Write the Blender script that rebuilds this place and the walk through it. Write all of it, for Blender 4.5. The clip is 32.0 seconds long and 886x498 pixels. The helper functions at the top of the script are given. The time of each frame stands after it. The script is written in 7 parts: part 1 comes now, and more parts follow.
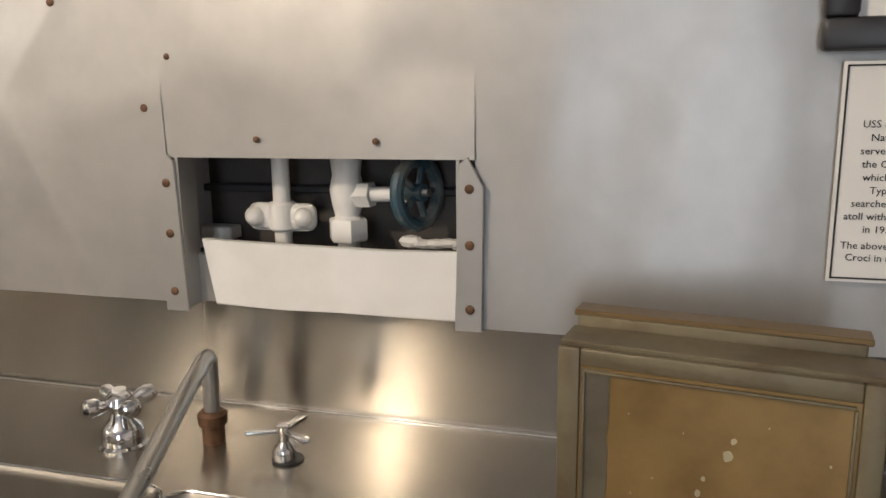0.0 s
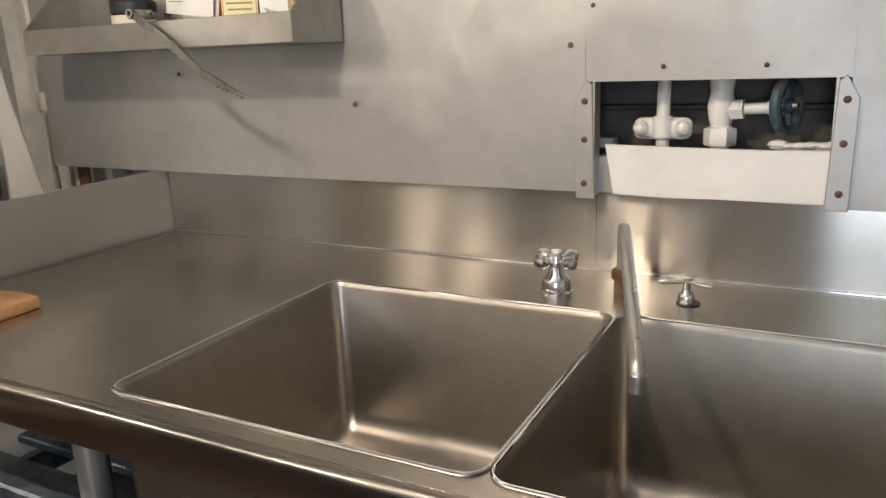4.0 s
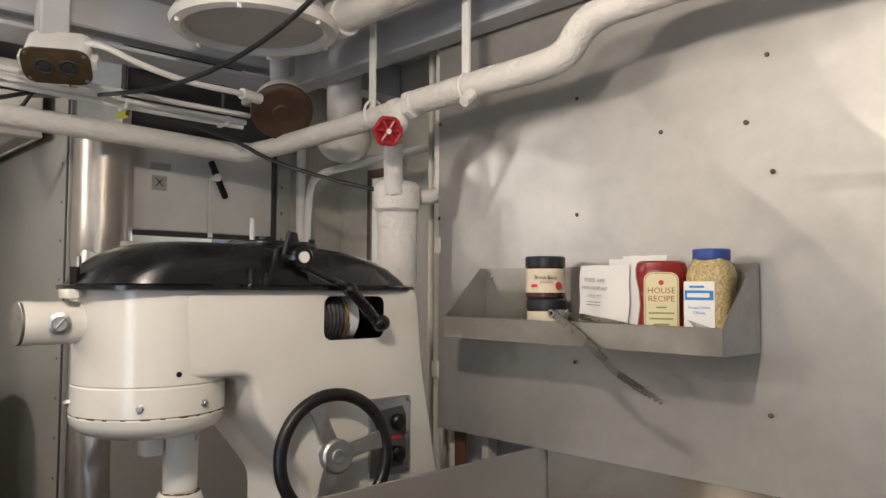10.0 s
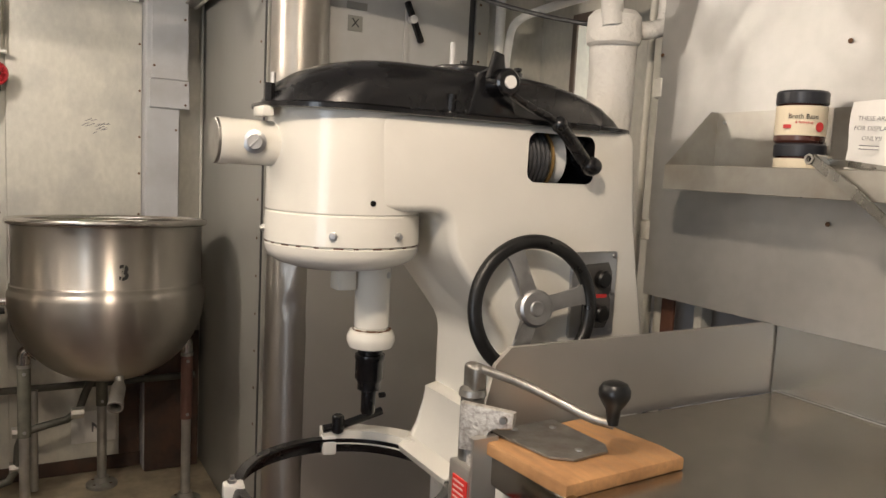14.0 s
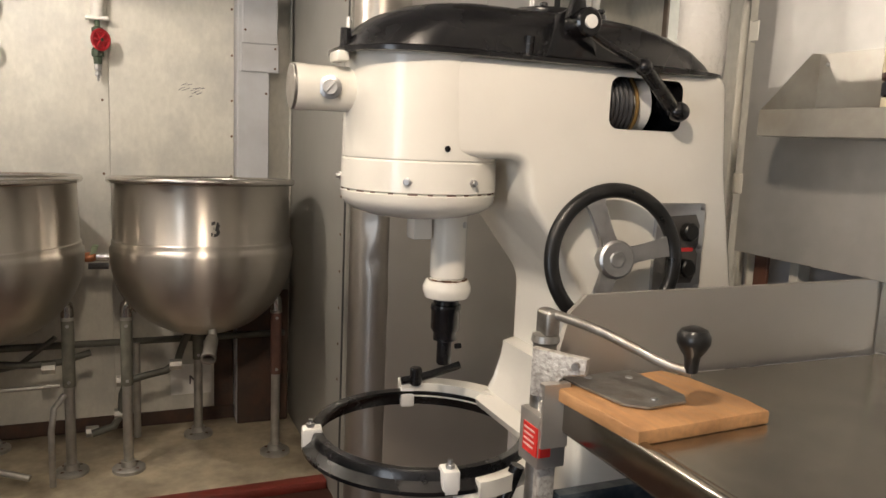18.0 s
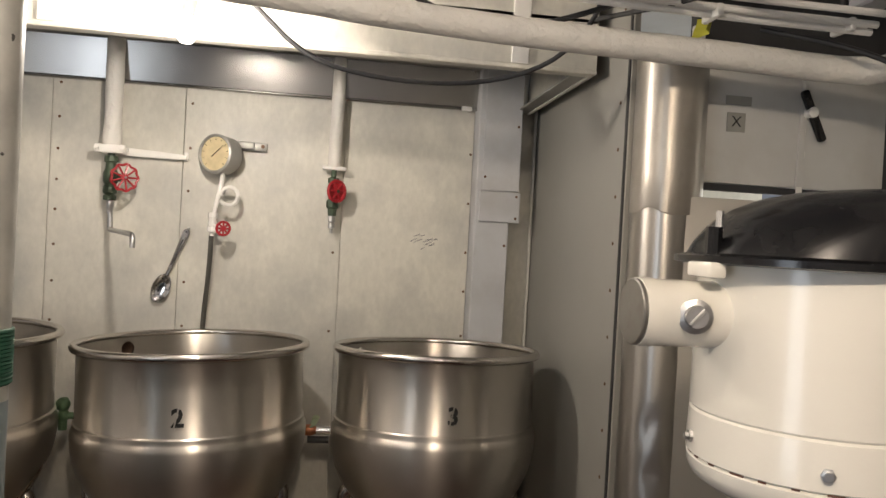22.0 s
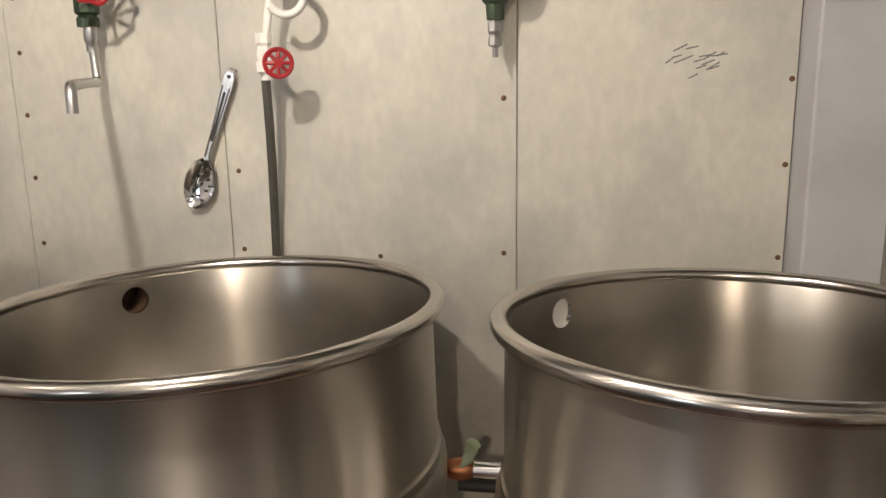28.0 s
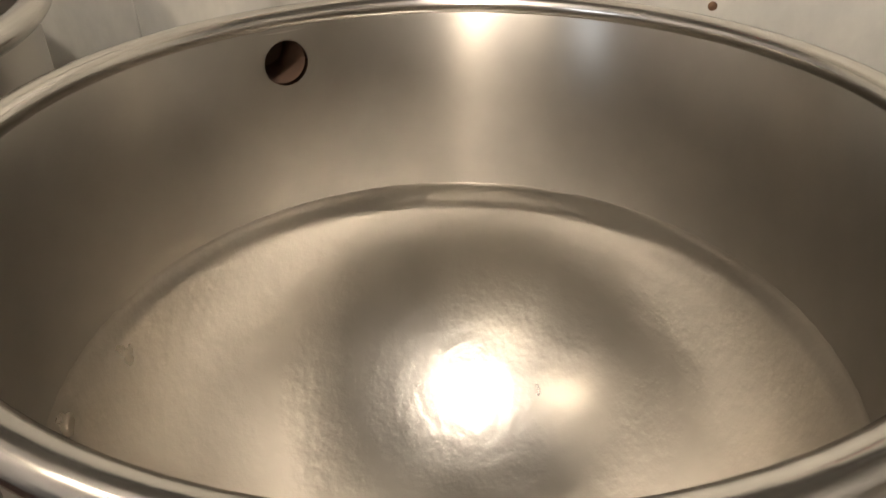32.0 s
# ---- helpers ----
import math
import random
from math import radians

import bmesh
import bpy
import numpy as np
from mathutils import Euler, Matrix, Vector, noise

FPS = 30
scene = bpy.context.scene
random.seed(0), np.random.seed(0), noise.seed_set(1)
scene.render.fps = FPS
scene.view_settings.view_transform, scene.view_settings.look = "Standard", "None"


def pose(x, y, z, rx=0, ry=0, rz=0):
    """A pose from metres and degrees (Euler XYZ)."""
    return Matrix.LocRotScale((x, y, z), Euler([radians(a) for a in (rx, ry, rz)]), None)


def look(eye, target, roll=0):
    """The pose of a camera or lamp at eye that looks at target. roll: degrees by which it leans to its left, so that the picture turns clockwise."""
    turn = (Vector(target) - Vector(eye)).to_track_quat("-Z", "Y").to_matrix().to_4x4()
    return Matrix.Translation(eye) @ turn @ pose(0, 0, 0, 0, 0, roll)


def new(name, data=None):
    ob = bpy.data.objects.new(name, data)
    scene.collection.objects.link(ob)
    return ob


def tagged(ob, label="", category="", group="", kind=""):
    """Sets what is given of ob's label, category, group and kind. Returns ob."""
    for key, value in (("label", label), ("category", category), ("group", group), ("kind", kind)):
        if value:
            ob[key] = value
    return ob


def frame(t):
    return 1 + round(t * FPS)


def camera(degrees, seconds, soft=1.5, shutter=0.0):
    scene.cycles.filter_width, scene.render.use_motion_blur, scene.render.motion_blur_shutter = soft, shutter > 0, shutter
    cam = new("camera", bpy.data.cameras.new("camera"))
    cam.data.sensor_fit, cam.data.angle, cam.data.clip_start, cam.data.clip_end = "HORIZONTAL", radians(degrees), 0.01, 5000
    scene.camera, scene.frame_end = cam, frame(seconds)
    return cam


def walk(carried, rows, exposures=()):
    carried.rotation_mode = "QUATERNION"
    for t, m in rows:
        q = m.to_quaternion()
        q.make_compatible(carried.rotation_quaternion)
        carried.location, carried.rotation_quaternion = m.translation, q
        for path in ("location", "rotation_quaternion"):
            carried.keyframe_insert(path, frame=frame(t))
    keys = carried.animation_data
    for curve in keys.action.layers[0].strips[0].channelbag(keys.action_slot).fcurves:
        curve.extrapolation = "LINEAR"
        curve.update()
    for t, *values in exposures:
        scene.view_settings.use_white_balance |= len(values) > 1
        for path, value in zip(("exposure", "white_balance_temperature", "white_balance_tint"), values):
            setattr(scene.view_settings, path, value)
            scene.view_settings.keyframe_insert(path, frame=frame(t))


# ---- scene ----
cam = camera(61.1, 32.0)
PATH = [
    (0, (0.004, 0.005, 1.315), (-0.529, 1.893, 0.926), -0.7),
    (0.5, (-0.05, 0.018, 1.285), (-0.476, 1.907, 0.787), -1.3),
    (1, (-0.115, -0.126, 1.274), (-0.363, 1.782, 0.728), -1.8),
    (1.5, (-0.149, -0.269, 1.277), (-0.32, 1.648, 0.733), -2.2),
    (2, (-0.115, -0.318, 1.276), (-0.348, 1.58, 0.692), -2.7),
    (2.5, (-0.073, -0.349, 1.255), (-0.535, 1.487, 0.61), -2.8),
    (3, (-0.073, -0.351, 1.263), (-0.73, 1.425, 0.62), -3.1),
    (3.5, (-0.146, -0.393, 1.286), (-0.894, 1.368, 0.704), -2.6),
    (4, (-0.204, -0.427, 1.301), (-1.104, 1.288, 0.802), -2.2),
    (4.5, (-0.23, -0.451, 1.313), (-1.24, 1.218, 0.873), -1.7),
    (6.5, (-0.252, -0.498, 1.363), (-1.422, 1.104, 1.105), -1.6),
    (7, (-0.261, -0.49, 1.372), (-1.472, 1.089, 1.182), -1.5),
    (7.5, (-0.274, -0.486, 1.381), (-1.512, 1.077, 1.23), -1.3),
    (8, (-0.288, -0.501, 1.399), (-1.569, 1.03, 1.289), -1.2),
    (8.5, (-0.328, -0.533, 1.413), (-1.655, 0.962, 1.372), -1.1),
    (9, (-0.376, -0.567, 1.436), (-1.754, 0.882, 1.472), -0.7),
    (9.5, (-0.406, -0.597, 1.453), (-1.83, 0.805, 1.537), -0.0),
    (10, (-0.415, -0.631, 1.454), (-1.867, 0.741, 1.558), 0.3),
    (10.5, (-0.432, -0.657, 1.45), (-1.913, 0.684, 1.554), 0.1),
    (11, (-0.452, -0.666, 1.442), (-1.961, 0.644, 1.525), 0.2),
    (11.4, (-0.465, -0.657, 1.441), (-2.006, 0.617, 1.482), 0.0),
    (11.5, (-0.473, -0.661, 1.432), (-2.017, 0.61, 1.476), 0.3),
    (12, (-0.51, -0.663, 1.414), (-2.089, 0.564, 1.411), 0.9),
    (12.5, (-0.547, -0.665, 1.398), (-2.183, 0.485, 1.36), 2.1),
    (13, (-0.579, -0.615, 1.382), (-2.264, 0.46, 1.311), 2.6),
    (13.5, (-0.585, -0.572, 1.365), (-2.292, 0.46, 1.218), 2.9),
    (14, (-0.597, -0.554, 1.354), (-2.321, 0.435, 1.139), 2.9),
    (14.5, (-0.611, -0.552, 1.348), (-2.348, 0.402, 1.076), 2.5),
    (15, (-0.62, -0.545, 1.324), (-2.344, 0.414, 0.995), 2.7),
    (15.5, (-0.636, -0.529, 1.287), (-2.331, 0.468, 0.922), 3.6),
    (17.5, (-0.62, -0.496, 1.291), (-2.374, 0.407, 0.964), 3.3),
    (18, (-0.597, -0.517, 1.303), (-2.419, 0.253, 1.009), 2.5),
    (18.5, (-0.573, -0.533, 1.341), (-2.457, 0.078, 1.064), 1.0),
    (19, (-0.616, -0.493, 1.368), (-2.575, -0.159, 1.149), 0.1),
    (19.5, (-0.672, -0.4, 1.374), (-2.662, -0.265, 1.231), -0.1),
    (20, (-0.698, -0.376, 1.38), (-2.695, -0.353, 1.271), -0.0),
    (20.5, (-0.752, -0.386, 1.387), (-2.749, -0.383, 1.273), 1.9),
    (21, (-0.859, -0.478, 1.408), (-2.853, -0.368, 1.293), 2.8),
    (21.5, (-0.966, -0.592, 1.428), (-2.951, -0.358, 1.354), 2.8),
    (22, (-1.105, -0.612, 1.457), (-3.084, -0.319, 1.435), 3.1),
    (22.5, (-1.297, -0.584, 1.469), (-3.282, -0.339, 1.492), 3.6),
    (23, (-1.439, -0.611, 1.449), (-3.427, -0.397, 1.404), 3.6),
    (23.5, (-1.563, -0.673, 1.446), (-3.545, -0.447, 1.307), 3.4),
    (24, (-1.679, -0.649, 1.436), (-3.657, -0.452, 1.216), 2.8),
    (24.5, (-1.824, -0.556, 1.424), (-3.802, -0.426, 1.159), 1.5),
    (26.5, (-2.402, -0.462, 1.446), (-4.344, -0.130, 1.088), -0.4),
    (27, (-2.450, -0.475, 1.432), (-4.415, -0.380, 1.084), -0.74),
    (27.5, (-2.482, -0.485, 1.420), (-4.428, -0.662, 1.024), -1.2),
    (28, (-2.505, -0.500, 1.408), (-4.436, -0.810, 0.993), -1.04),
    (28.5, (-2.535, -0.584, 1.380), (-4.465, -0.902, 0.970), -0.3),
    (29, (-2.581, -0.682, 1.379), (-4.497, -1.079, 0.964), -0.0),
    (29.5, (-2.692, -0.753, 1.387), (-4.520, -1.444, 0.963), -0.4),
    (30, (-2.830, -0.797, 1.384), (-4.529, -1.751, 0.932), -1.8),
    (30.5, (-2.897, -0.796, 1.349), (-4.537, -1.804, 0.807), -1.6),
    (31, (-2.969, -0.781, 1.353), (-4.604, -1.668, 0.618), -0.6),
    (31.5, (-3.053, -0.822, 1.320), (-4.668, -1.533, 0.377), 0.0),
    (32, (-3.048, -0.872, 1.327), (-4.619, -1.382, 0.199), 0.4),
]
EXPOSURE = [(0, 0.06, 6450, 10), (1.5, 0.2, 6450, 10), (4, 0.26, 6300, 10), (6.5, 0.0, 6100, 10), (8.5, -0.14, 6100, 10), (10, -0.12, 6150, 10), (12, 0.0, 6350, 10), (13, 0.08, 6500, 10), (15.5, 0.38, 6600, 10),
            (18, 0.34, 6600, 10), (20, 0.12, 6600, 10), (22, -0.06, 6550, 10), (24, 0.0, 6500, 10), (27, 0.16, 6550, 10), (29, 0.26, 6600, 10), (32, 0.52, 6600, 10)]
walk(cam, [(t, look(eye, target, roll)) for t, eye, target, roll in PATH], EXPOSURE)

# ---- light ----
world = bpy.data.worlds.new("world")
world.use_nodes = True
world.node_tree.nodes["Background"].inputs[0].default_value = (0.55, 0.6, 0.7, 1)
world.node_tree.nodes["Background"].inputs[1].default_value = 0.3
scene.world = world


def lamp(name, place, watts, colour, size):
    d = bpy.data.lights.new(name, "POINT")
    d.energy, d.color, d.shadow_soft_size = watts, colour, size
    ob = new(name, d)
    ob.location = place
    return ob


WARM, NEUTRAL, COOL = (1.0, 0.83, 0.65), (1.0, 0.89, 0.78), (0.84, 0.91, 1.0)
lamp("galley_bulb_light", (-2.97, -0.985, 1.925), 25, NEUTRAL, 0.022)
lamp("ceiling_globe_light", (-0.90, -0.54, 2.12), 49, WARM, 0.045)
lamp("ceiling_globe_light", (-1.90, -1.30, 2.12), 9, WARM, 0.045)
lamp("ceiling_globe_light", (-2.60, -2.00, 2.12), 32, WARM, 0.045)
door_sky = bpy.data.lights.new("doorway_daylight", "AREA")
door_sky.shape, door_sky.size, door_sky.size_y, door_sky.energy, door_sky.color = "RECTANGLE", 0.8, 1.7, 19, COOL
new("doorway_daylight", door_sky).matrix_world = look((0.2, -2.70, 1.2), (-1.0, 0.0, 1.2))


# ---- materials ----
def mat(name, colour, rough=0.5, metal=0.0, vary=0.12, scale=6.0, stretch=(1, 1, 1), bump=0.0, bump_scale=60.0,
        stain=None, stain_amount=0.0, stain_scale=2.0, rough_vary=0.1, fine=0.0, clear=0.0, aniso=0.0, emit=0.0, tangent=None):
    m = bpy.data.materials.new(name)
    m.use_nodes = True
    nt = m.node_tree
    n, l = nt.nodes, nt.links
    b = n["Principled BSDF"]
    b.inputs["Metallic"].default_value = metal
    b.inputs["Coat Weight"].default_value = clear
    b.inputs["Coat Roughness"].default_value = 0.08
    b.inputs["Anisotropic"].default_value = aniso
    geo = n.new("ShaderNodeNewGeometry")
    info = n.new("ShaderNodeObjectInfo")
    mp = n.new("ShaderNodeMapping")
    mp.inputs["Scale"].default_value = stretch
    l.new(geo.outputs["Position"], mp.inputs["Vector"])
    big = n.new("ShaderNodeTexNoise")
    big.inputs["Scale"].default_value, big.inputs["Detail"].default_value = scale, 6
    l.new(mp.outputs[0], big.inputs["Vector"])
    small = n.new("ShaderNodeTexNoise")
    small.inputs["Scale"].default_value, small.inputs["Detail"].default_value = bump_scale, 4
    l.new(mp.outputs[0], small.inputs["Vector"])
    ramp = n.new("ShaderNodeMapRange")
    ramp.inputs["From Min"].default_value, ramp.inputs["From Max"].default_value = 0.05, 0.95
    ramp.inputs["To Min"].default_value, ramp.inputs["To Max"].default_value = max(0, 1 - 2 * vary), 1 + 2 * vary
    l.new(big.outputs["Fac"], ramp.inputs["Value"])
    tone = n.new("ShaderNodeMix")
    tone.data_type, tone.blend_type = "RGBA", "MULTIPLY"
    tone.inputs["Factor"].default_value = 1.0
    tone.inputs["A"].default_value = (*colour, 1)
    l.new(ramp.outputs[0], tone.inputs["B"])
    out = tone.outputs["Result"]
    if fine:
        fr = n.new("ShaderNodeMapRange")
        fr.inputs["From Min"].default_value, fr.inputs["From Max"].default_value = 0.3, 0.7
        fr.inputs["To Min"].default_value, fr.inputs["To Max"].default_value = 1 - fine, 1 + fine
        l.new(small.outputs["Fac"], fr.inputs["Value"])
        t2 = n.new("ShaderNodeMix")
        t2.data_type, t2.blend_type = "RGBA", "MULTIPLY"
        t2.inputs["Factor"].default_value = 1.0
        l.new(out, t2.inputs["A"])
        l.new(fr.outputs[0], t2.inputs["B"])
        out = t2.outputs["Result"]
    if stain:
        sn = n.new("ShaderNodeTexNoise")
        sn.inputs["Scale"].default_value, sn.inputs["Detail"].default_value, sn.inputs["Roughness"].default_value = stain_scale, 6, 0.55
        l.new(geo.outputs["Position"], sn.inputs["Vector"])
        sr = n.new("ShaderNodeMapRange")
        sr.inputs["From Min"].default_value, sr.inputs["From Max"].default_value = 0.44, 0.80
        sr.inputs["To Min"].default_value, sr.inputs["To Max"].default_value = 0.0, stain_amount
        l.new(sn.outputs["Fac"], sr.inputs["Value"])
        t3 = n.new("ShaderNodeMix")
        t3.data_type = "RGBA"
        l.new(sr.outputs[0], t3.inputs["Factor"])
        l.new(out, t3.inputs["A"])
        t3.inputs["B"].default_value = (*stain, 1)
        out = t3.outputs["Result"]
    l.new(out, b.inputs["Base Color"])
    rr = n.new("ShaderNodeMapRange")
    rr.inputs["From Min"].default_value, rr.inputs["From Max"].default_value = 0.05, 0.95
    rr.inputs["To Min"].default_value, rr.inputs["To Max"].default_value = max(0.02, rough - 2 * rough_vary), min(1, rough + 2 * rough_vary)
    l.new(big.outputs["Fac"], rr.inputs["Value"])
    l.new(rr.outputs[0], b.inputs["Roughness"])
    if bump:
        bp = n.new("ShaderNodeBump")
        bp.inputs["Strength"].default_value, bp.inputs["Distance"].default_value = 1.0, bump
        l.new(small.outputs["Fac"], bp.inputs["Height"])
        l.new(bp.outputs[0], b.inputs["Normal"])
    if tangent == "Z":
        tn = n.new("ShaderNodeTangent")
        tn.direction_type, tn.axis = "RADIAL", "Z"
        l.new(tn.outputs[0], b.inputs["Tangent"])
    elif tangent:
        tn = n.new("ShaderNodeCombineXYZ")
        for i in range(3):
            tn.inputs[i].default_value = tangent[i]
        l.new(tn.outputs[0], b.inputs["Tangent"])
    if emit:
        b.inputs["Emission Color"].default_value = (*colour, 1)
        b.inputs["Emission Strength"].default_value = emit
    return m


STEEL = mat("brushed_stainless", (0.48, 0.46, 0.43), 0.36, 0.7, 0.06, 3.0, bump=0.0002, bump_scale=40, rough_vary=0.06)
BASINSTEEL = mat("satin_basin_stainless", (0.42, 0.39, 0.345), 0.33, 1.0, 0.10, 4.0, rough_vary=0.0, fine=0.05, bump_scale=30, stain=(0.32, 0.295, 0.255), stain_amount=0.5, stain_scale=6, aniso=0.5, tangent=(0, 1, 1))
COUNTER = mat("worn_counter_stainless", (0.45, 0.42, 0.37), 0.26, 0.97, 0.12, 4.0, bump_scale=30, rough_vary=0.0, fine=0.06, stain=(0.36, 0.33, 0.28), stain_amount=0.5, stain_scale=5, aniso=0.8, tangent=(0, 1, 1))
APRON = mat("worn_apron_stainless", (0.40, 0.37, 0.32), 0.20, 1.0, 0.10, 5.0, bump_scale=30, rough_vary=0.02, fine=0.05)
KETTLE = mat("kettle_stainless", (0.54, 0.51, 0.465), 0.32, 0.97, 0.05, 9.0, rough_vary=0.0, aniso=0.85, tangent=(0, 0, 1))
KETTLEIN = mat("dull_inner_stainless", (0.43, 0.405, 0.365), 0.33, 1.0, 0.08, 9.0, rough_vary=0.0, stain=(0.36, 0.335, 0.30), stain_amount=0.5, stain_scale=14, aniso=0.85, tangent=(0, 0, 1))
PANEL = mat("galvanized_sheet", (0.43, 0.423, 0.405), 0.39, 0.54, 0.05, 4.0, bump=0.0004, bump_scale=26, rough_vary=0.0, stain=(0.50, 0.49, 0.47), stain_amount=0.25, stain_scale=5, fine=0.045, aniso=0.3, tangent=(0, 0, 1))
WALLPAINT = mat("aged_cream_paint", (0.61, 0.59, 0.525), 0.42, 0.0, 0.09, 3.0, stretch=(1, 1, 0.6), bump=0.0006, bump_scale=60, stain=(0.33, 0.335, 0.33), stain_amount=0.8, stain_scale=4.0, fine=0.06)
WHITE = mat("white_enamel", (0.80, 0.79, 0.76), 0.38, 0.0, 0.06, 8, bump=0.0008, bump_scale=40, stain=(0.55, 0.50, 0.42), stain_amount=0.35, stain_scale=9)
LAG = mat("painted_pipe_lagging", (0.74, 0.72, 0.68), 0.6, 0.0, 0.10, 10, bump=0.007, bump_scale=48, stain=(0.5, 0.46, 0.4), stain_amount=0.4, stain_scale=10)
CREAM = mat("mixer_cream_enamel", (0.80, 0.775, 0.705), 0.22, 0.0, 0.04, 5, bump=0.0006, bump_scale=30, clear=0.4, rough_vary=0.06)
BLACK = mat("glossy_black_enamel", (0.006, 0.006, 0.007), 0.25, 0.0, 0.2, 12, bump=0.0006, bump_scale=40, clear=0.15)
RUBBER = mat("black_rubber", (0.009, 0.009, 0.009), 0.34, 0.0, 0.2, 20, bump=0.0005)
ALU = mat("cast_aluminium", (0.50, 0.50, 0.50), 0.40, 1.0, 0.12, 25, bump=0.0006, bump_scale=120)
CHROME = mat("polished_chrome", (0.78, 0.78, 0.78), 0.08, 1.0, 0.03, 20, rough_vary=0.03)
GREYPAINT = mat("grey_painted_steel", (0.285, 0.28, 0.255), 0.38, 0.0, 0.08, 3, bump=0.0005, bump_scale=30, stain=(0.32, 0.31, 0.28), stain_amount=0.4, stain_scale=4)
BLUEGREY = mat("blue_grey_range_paint", (0.115, 0.145, 0.165), 0.40, 0.15, 0.12, 8, bump=0.0006)
RED = mat("red_valve_paint", (0.36, 0.018, 0.025), 0.35, 0.0, 0.15, 30, bump=0.0006)
BRONZE = mat("green_patina_bronze", (0.06, 0.085, 0.055), 0.55, 0.4, 0.3, 40, bump=0.001)
BROWN = mat("brown_oxide_iron", (0.10, 0.045, 0.028), 0.6, 0.0, 0.2, 20, bump=0.001, stain=(0.2, 0.06, 0.03), stain_amount=0.6, stain_scale=15)
RUSTRED = mat("red_lead_paint", (0.20, 0.035, 0.025), 0.5, 0.0, 0.2, 10, bump=0.001, stain=(0.06, 0.04, 0.03), stain_amount=0.8, stain_scale=8)
DECK = mat("worn_concrete_deck", (0.42, 0.36, 0.26), 0.45, 0.0, 0.25, 5, bump=0.002, bump_scale=20, stain=(0.07, 0.055, 0.04), stain_amount=0.9, stain_scale=4.5, fine=0.12)
DARKDECK = mat("dark_red_deck", (0.05, 0.026, 0.02), 0.45, 0.0, 0.3, 4, bump=0.002, bump_scale=30, stain=(0.10, 0.035, 0.025), stain_amount=0.7, stain_scale=3)
# dark painted parts; also colours in the shade above the locker door
DARK = mat("dark_paint_and_shade", (0.03, 0.03, 0.032), 0.6, 0.0, 0.2, 8, bump=0.001)
WOOD = mat("oiled_board_wood", (0.46, 0.25, 0.11), 0.5, 0.0, 0.16, 14, stretch=(1, 8, 8), bump=0.0006, bump_scale=60, stain=(0.13, 0.05, 0.02), stain_amount=0.7, stain_scale=12)
CEIL = mat("ceiling_white_paint", (0.52, 0.53, 0.56), 0.55, 0.0, 0.10, 5, bump=0.001, stain=(0.45, 0.43, 0.42), stain_amount=0.5, stain_scale=6)
TANMETAL = mat("tarnished_tan_metal", (0.18, 0.118, 0.05), 0.38, 0.35, 0.18, 9, bump=0.0006, bump_scale=30, stain=(0.11, 0.065, 0.028), stain_amount=0.7, stain_scale=10)
TANEDGE = mat("tan_metal_edge", (0.165, 0.14, 0.085), 0.5, 0.3, 0.15, 14, bump=0.0006, stain=(0.10, 0.06, 0.03), stain_amount=0.8, stain_scale=22)
PAPER = mat("white_paper", (0.78, 0.77, 0.74), 0.8, 0.0, 0.03, 10)
INK = mat("black_ink", (0.02, 0.02, 0.02), 0.7, 0.0, 0.05, 10)
GREYINK = mat("grey_print", (0.16, 0.16, 0.17), 0.7, 0.0, 0.05, 10)

RUST = mat("rusty_screw", (0.14, 0.075, 0.04), 0.6, 0.5, 0.3, 60, bump=0.001)


SPLASH = mat("brushed_splash_stainless", (0.52, 0.50, 0.46), 0.21, 1.0, 0.07, 7.0, rough_vary=0.0, aniso=1.0, tangent=(0, 0, 1))
ROUNDSTEEL = mat("dented_round_stainless", (0.44, 0.42, 0.39), 0.35, 0.9, 0.08, 4.0, bump=0.0002, bump_scale=14, rough_vary=0.0, aniso=0.7, tangent=(0, 0, 1))


# ---- tools ----
def part(name, bm, material, parent=None, label="", sharp=35):
    """One bmesh as one mesh object, in world places, under a thing or a part."""
    root = parent
    while root is not None and root.parent is not None:
        root = root.parent
    if root is not None:
        off = root.location
        for v in bm.verts:
            v.co -= off
    bmesh.ops.recalc_face_normals(bm, faces=bm.faces)
    lim = radians(sharp)
    for e in bm.edges:
        e.smooth = not (len(e.link_faces) == 2 and e.calc_face_angle(0) > lim)
    for f in bm.faces:
        f.smooth = True
    me = bpy.data.meshes.new(name)
    bm.to_mesh(me)
    bm.free()
    me.materials.append(material)
    ob = new(name, me)
    if parent is not None:
        ob.parent = parent
    if label:
        tagged(ob, label)
    return ob


def thing(name, place, label, category, group="", kind=""):
    ob = new(name)
    ob.empty_display_size = 0.05
    ob.location = place
    return tagged(ob, label, category, group, kind)


def B():
    return bmesh.new()


def box(bm, x0, y0, z0, x1, y1, z1, bevel=0.0, seg=2, m=None):
    g = bmesh.ops.create_cube(bm, size=1.0)
    vs = g["verts"]
    for v in vs:
        v.co = Vector(((x0 + x1) / 2 + v.co.x * (x1 - x0), (y0 + y1) / 2 + v.co.y * (y1 - y0), (z0 + z1) / 2 + v.co.z * (z1 - z0)))
    if bevel:
        es = list({e for v in vs for e in v.link_edges})
        g2 = bmesh.ops.bevel(bm, geom=es, offset=bevel, segments=seg, affect="EDGES", profile=0.5)
        vs = list({v for f in g2["faces"] for v in f.verts} | {v for v in vs if v.is_valid})
    if m is not None:
        for v in vs:
            v.co = m @ v.co
    return bm


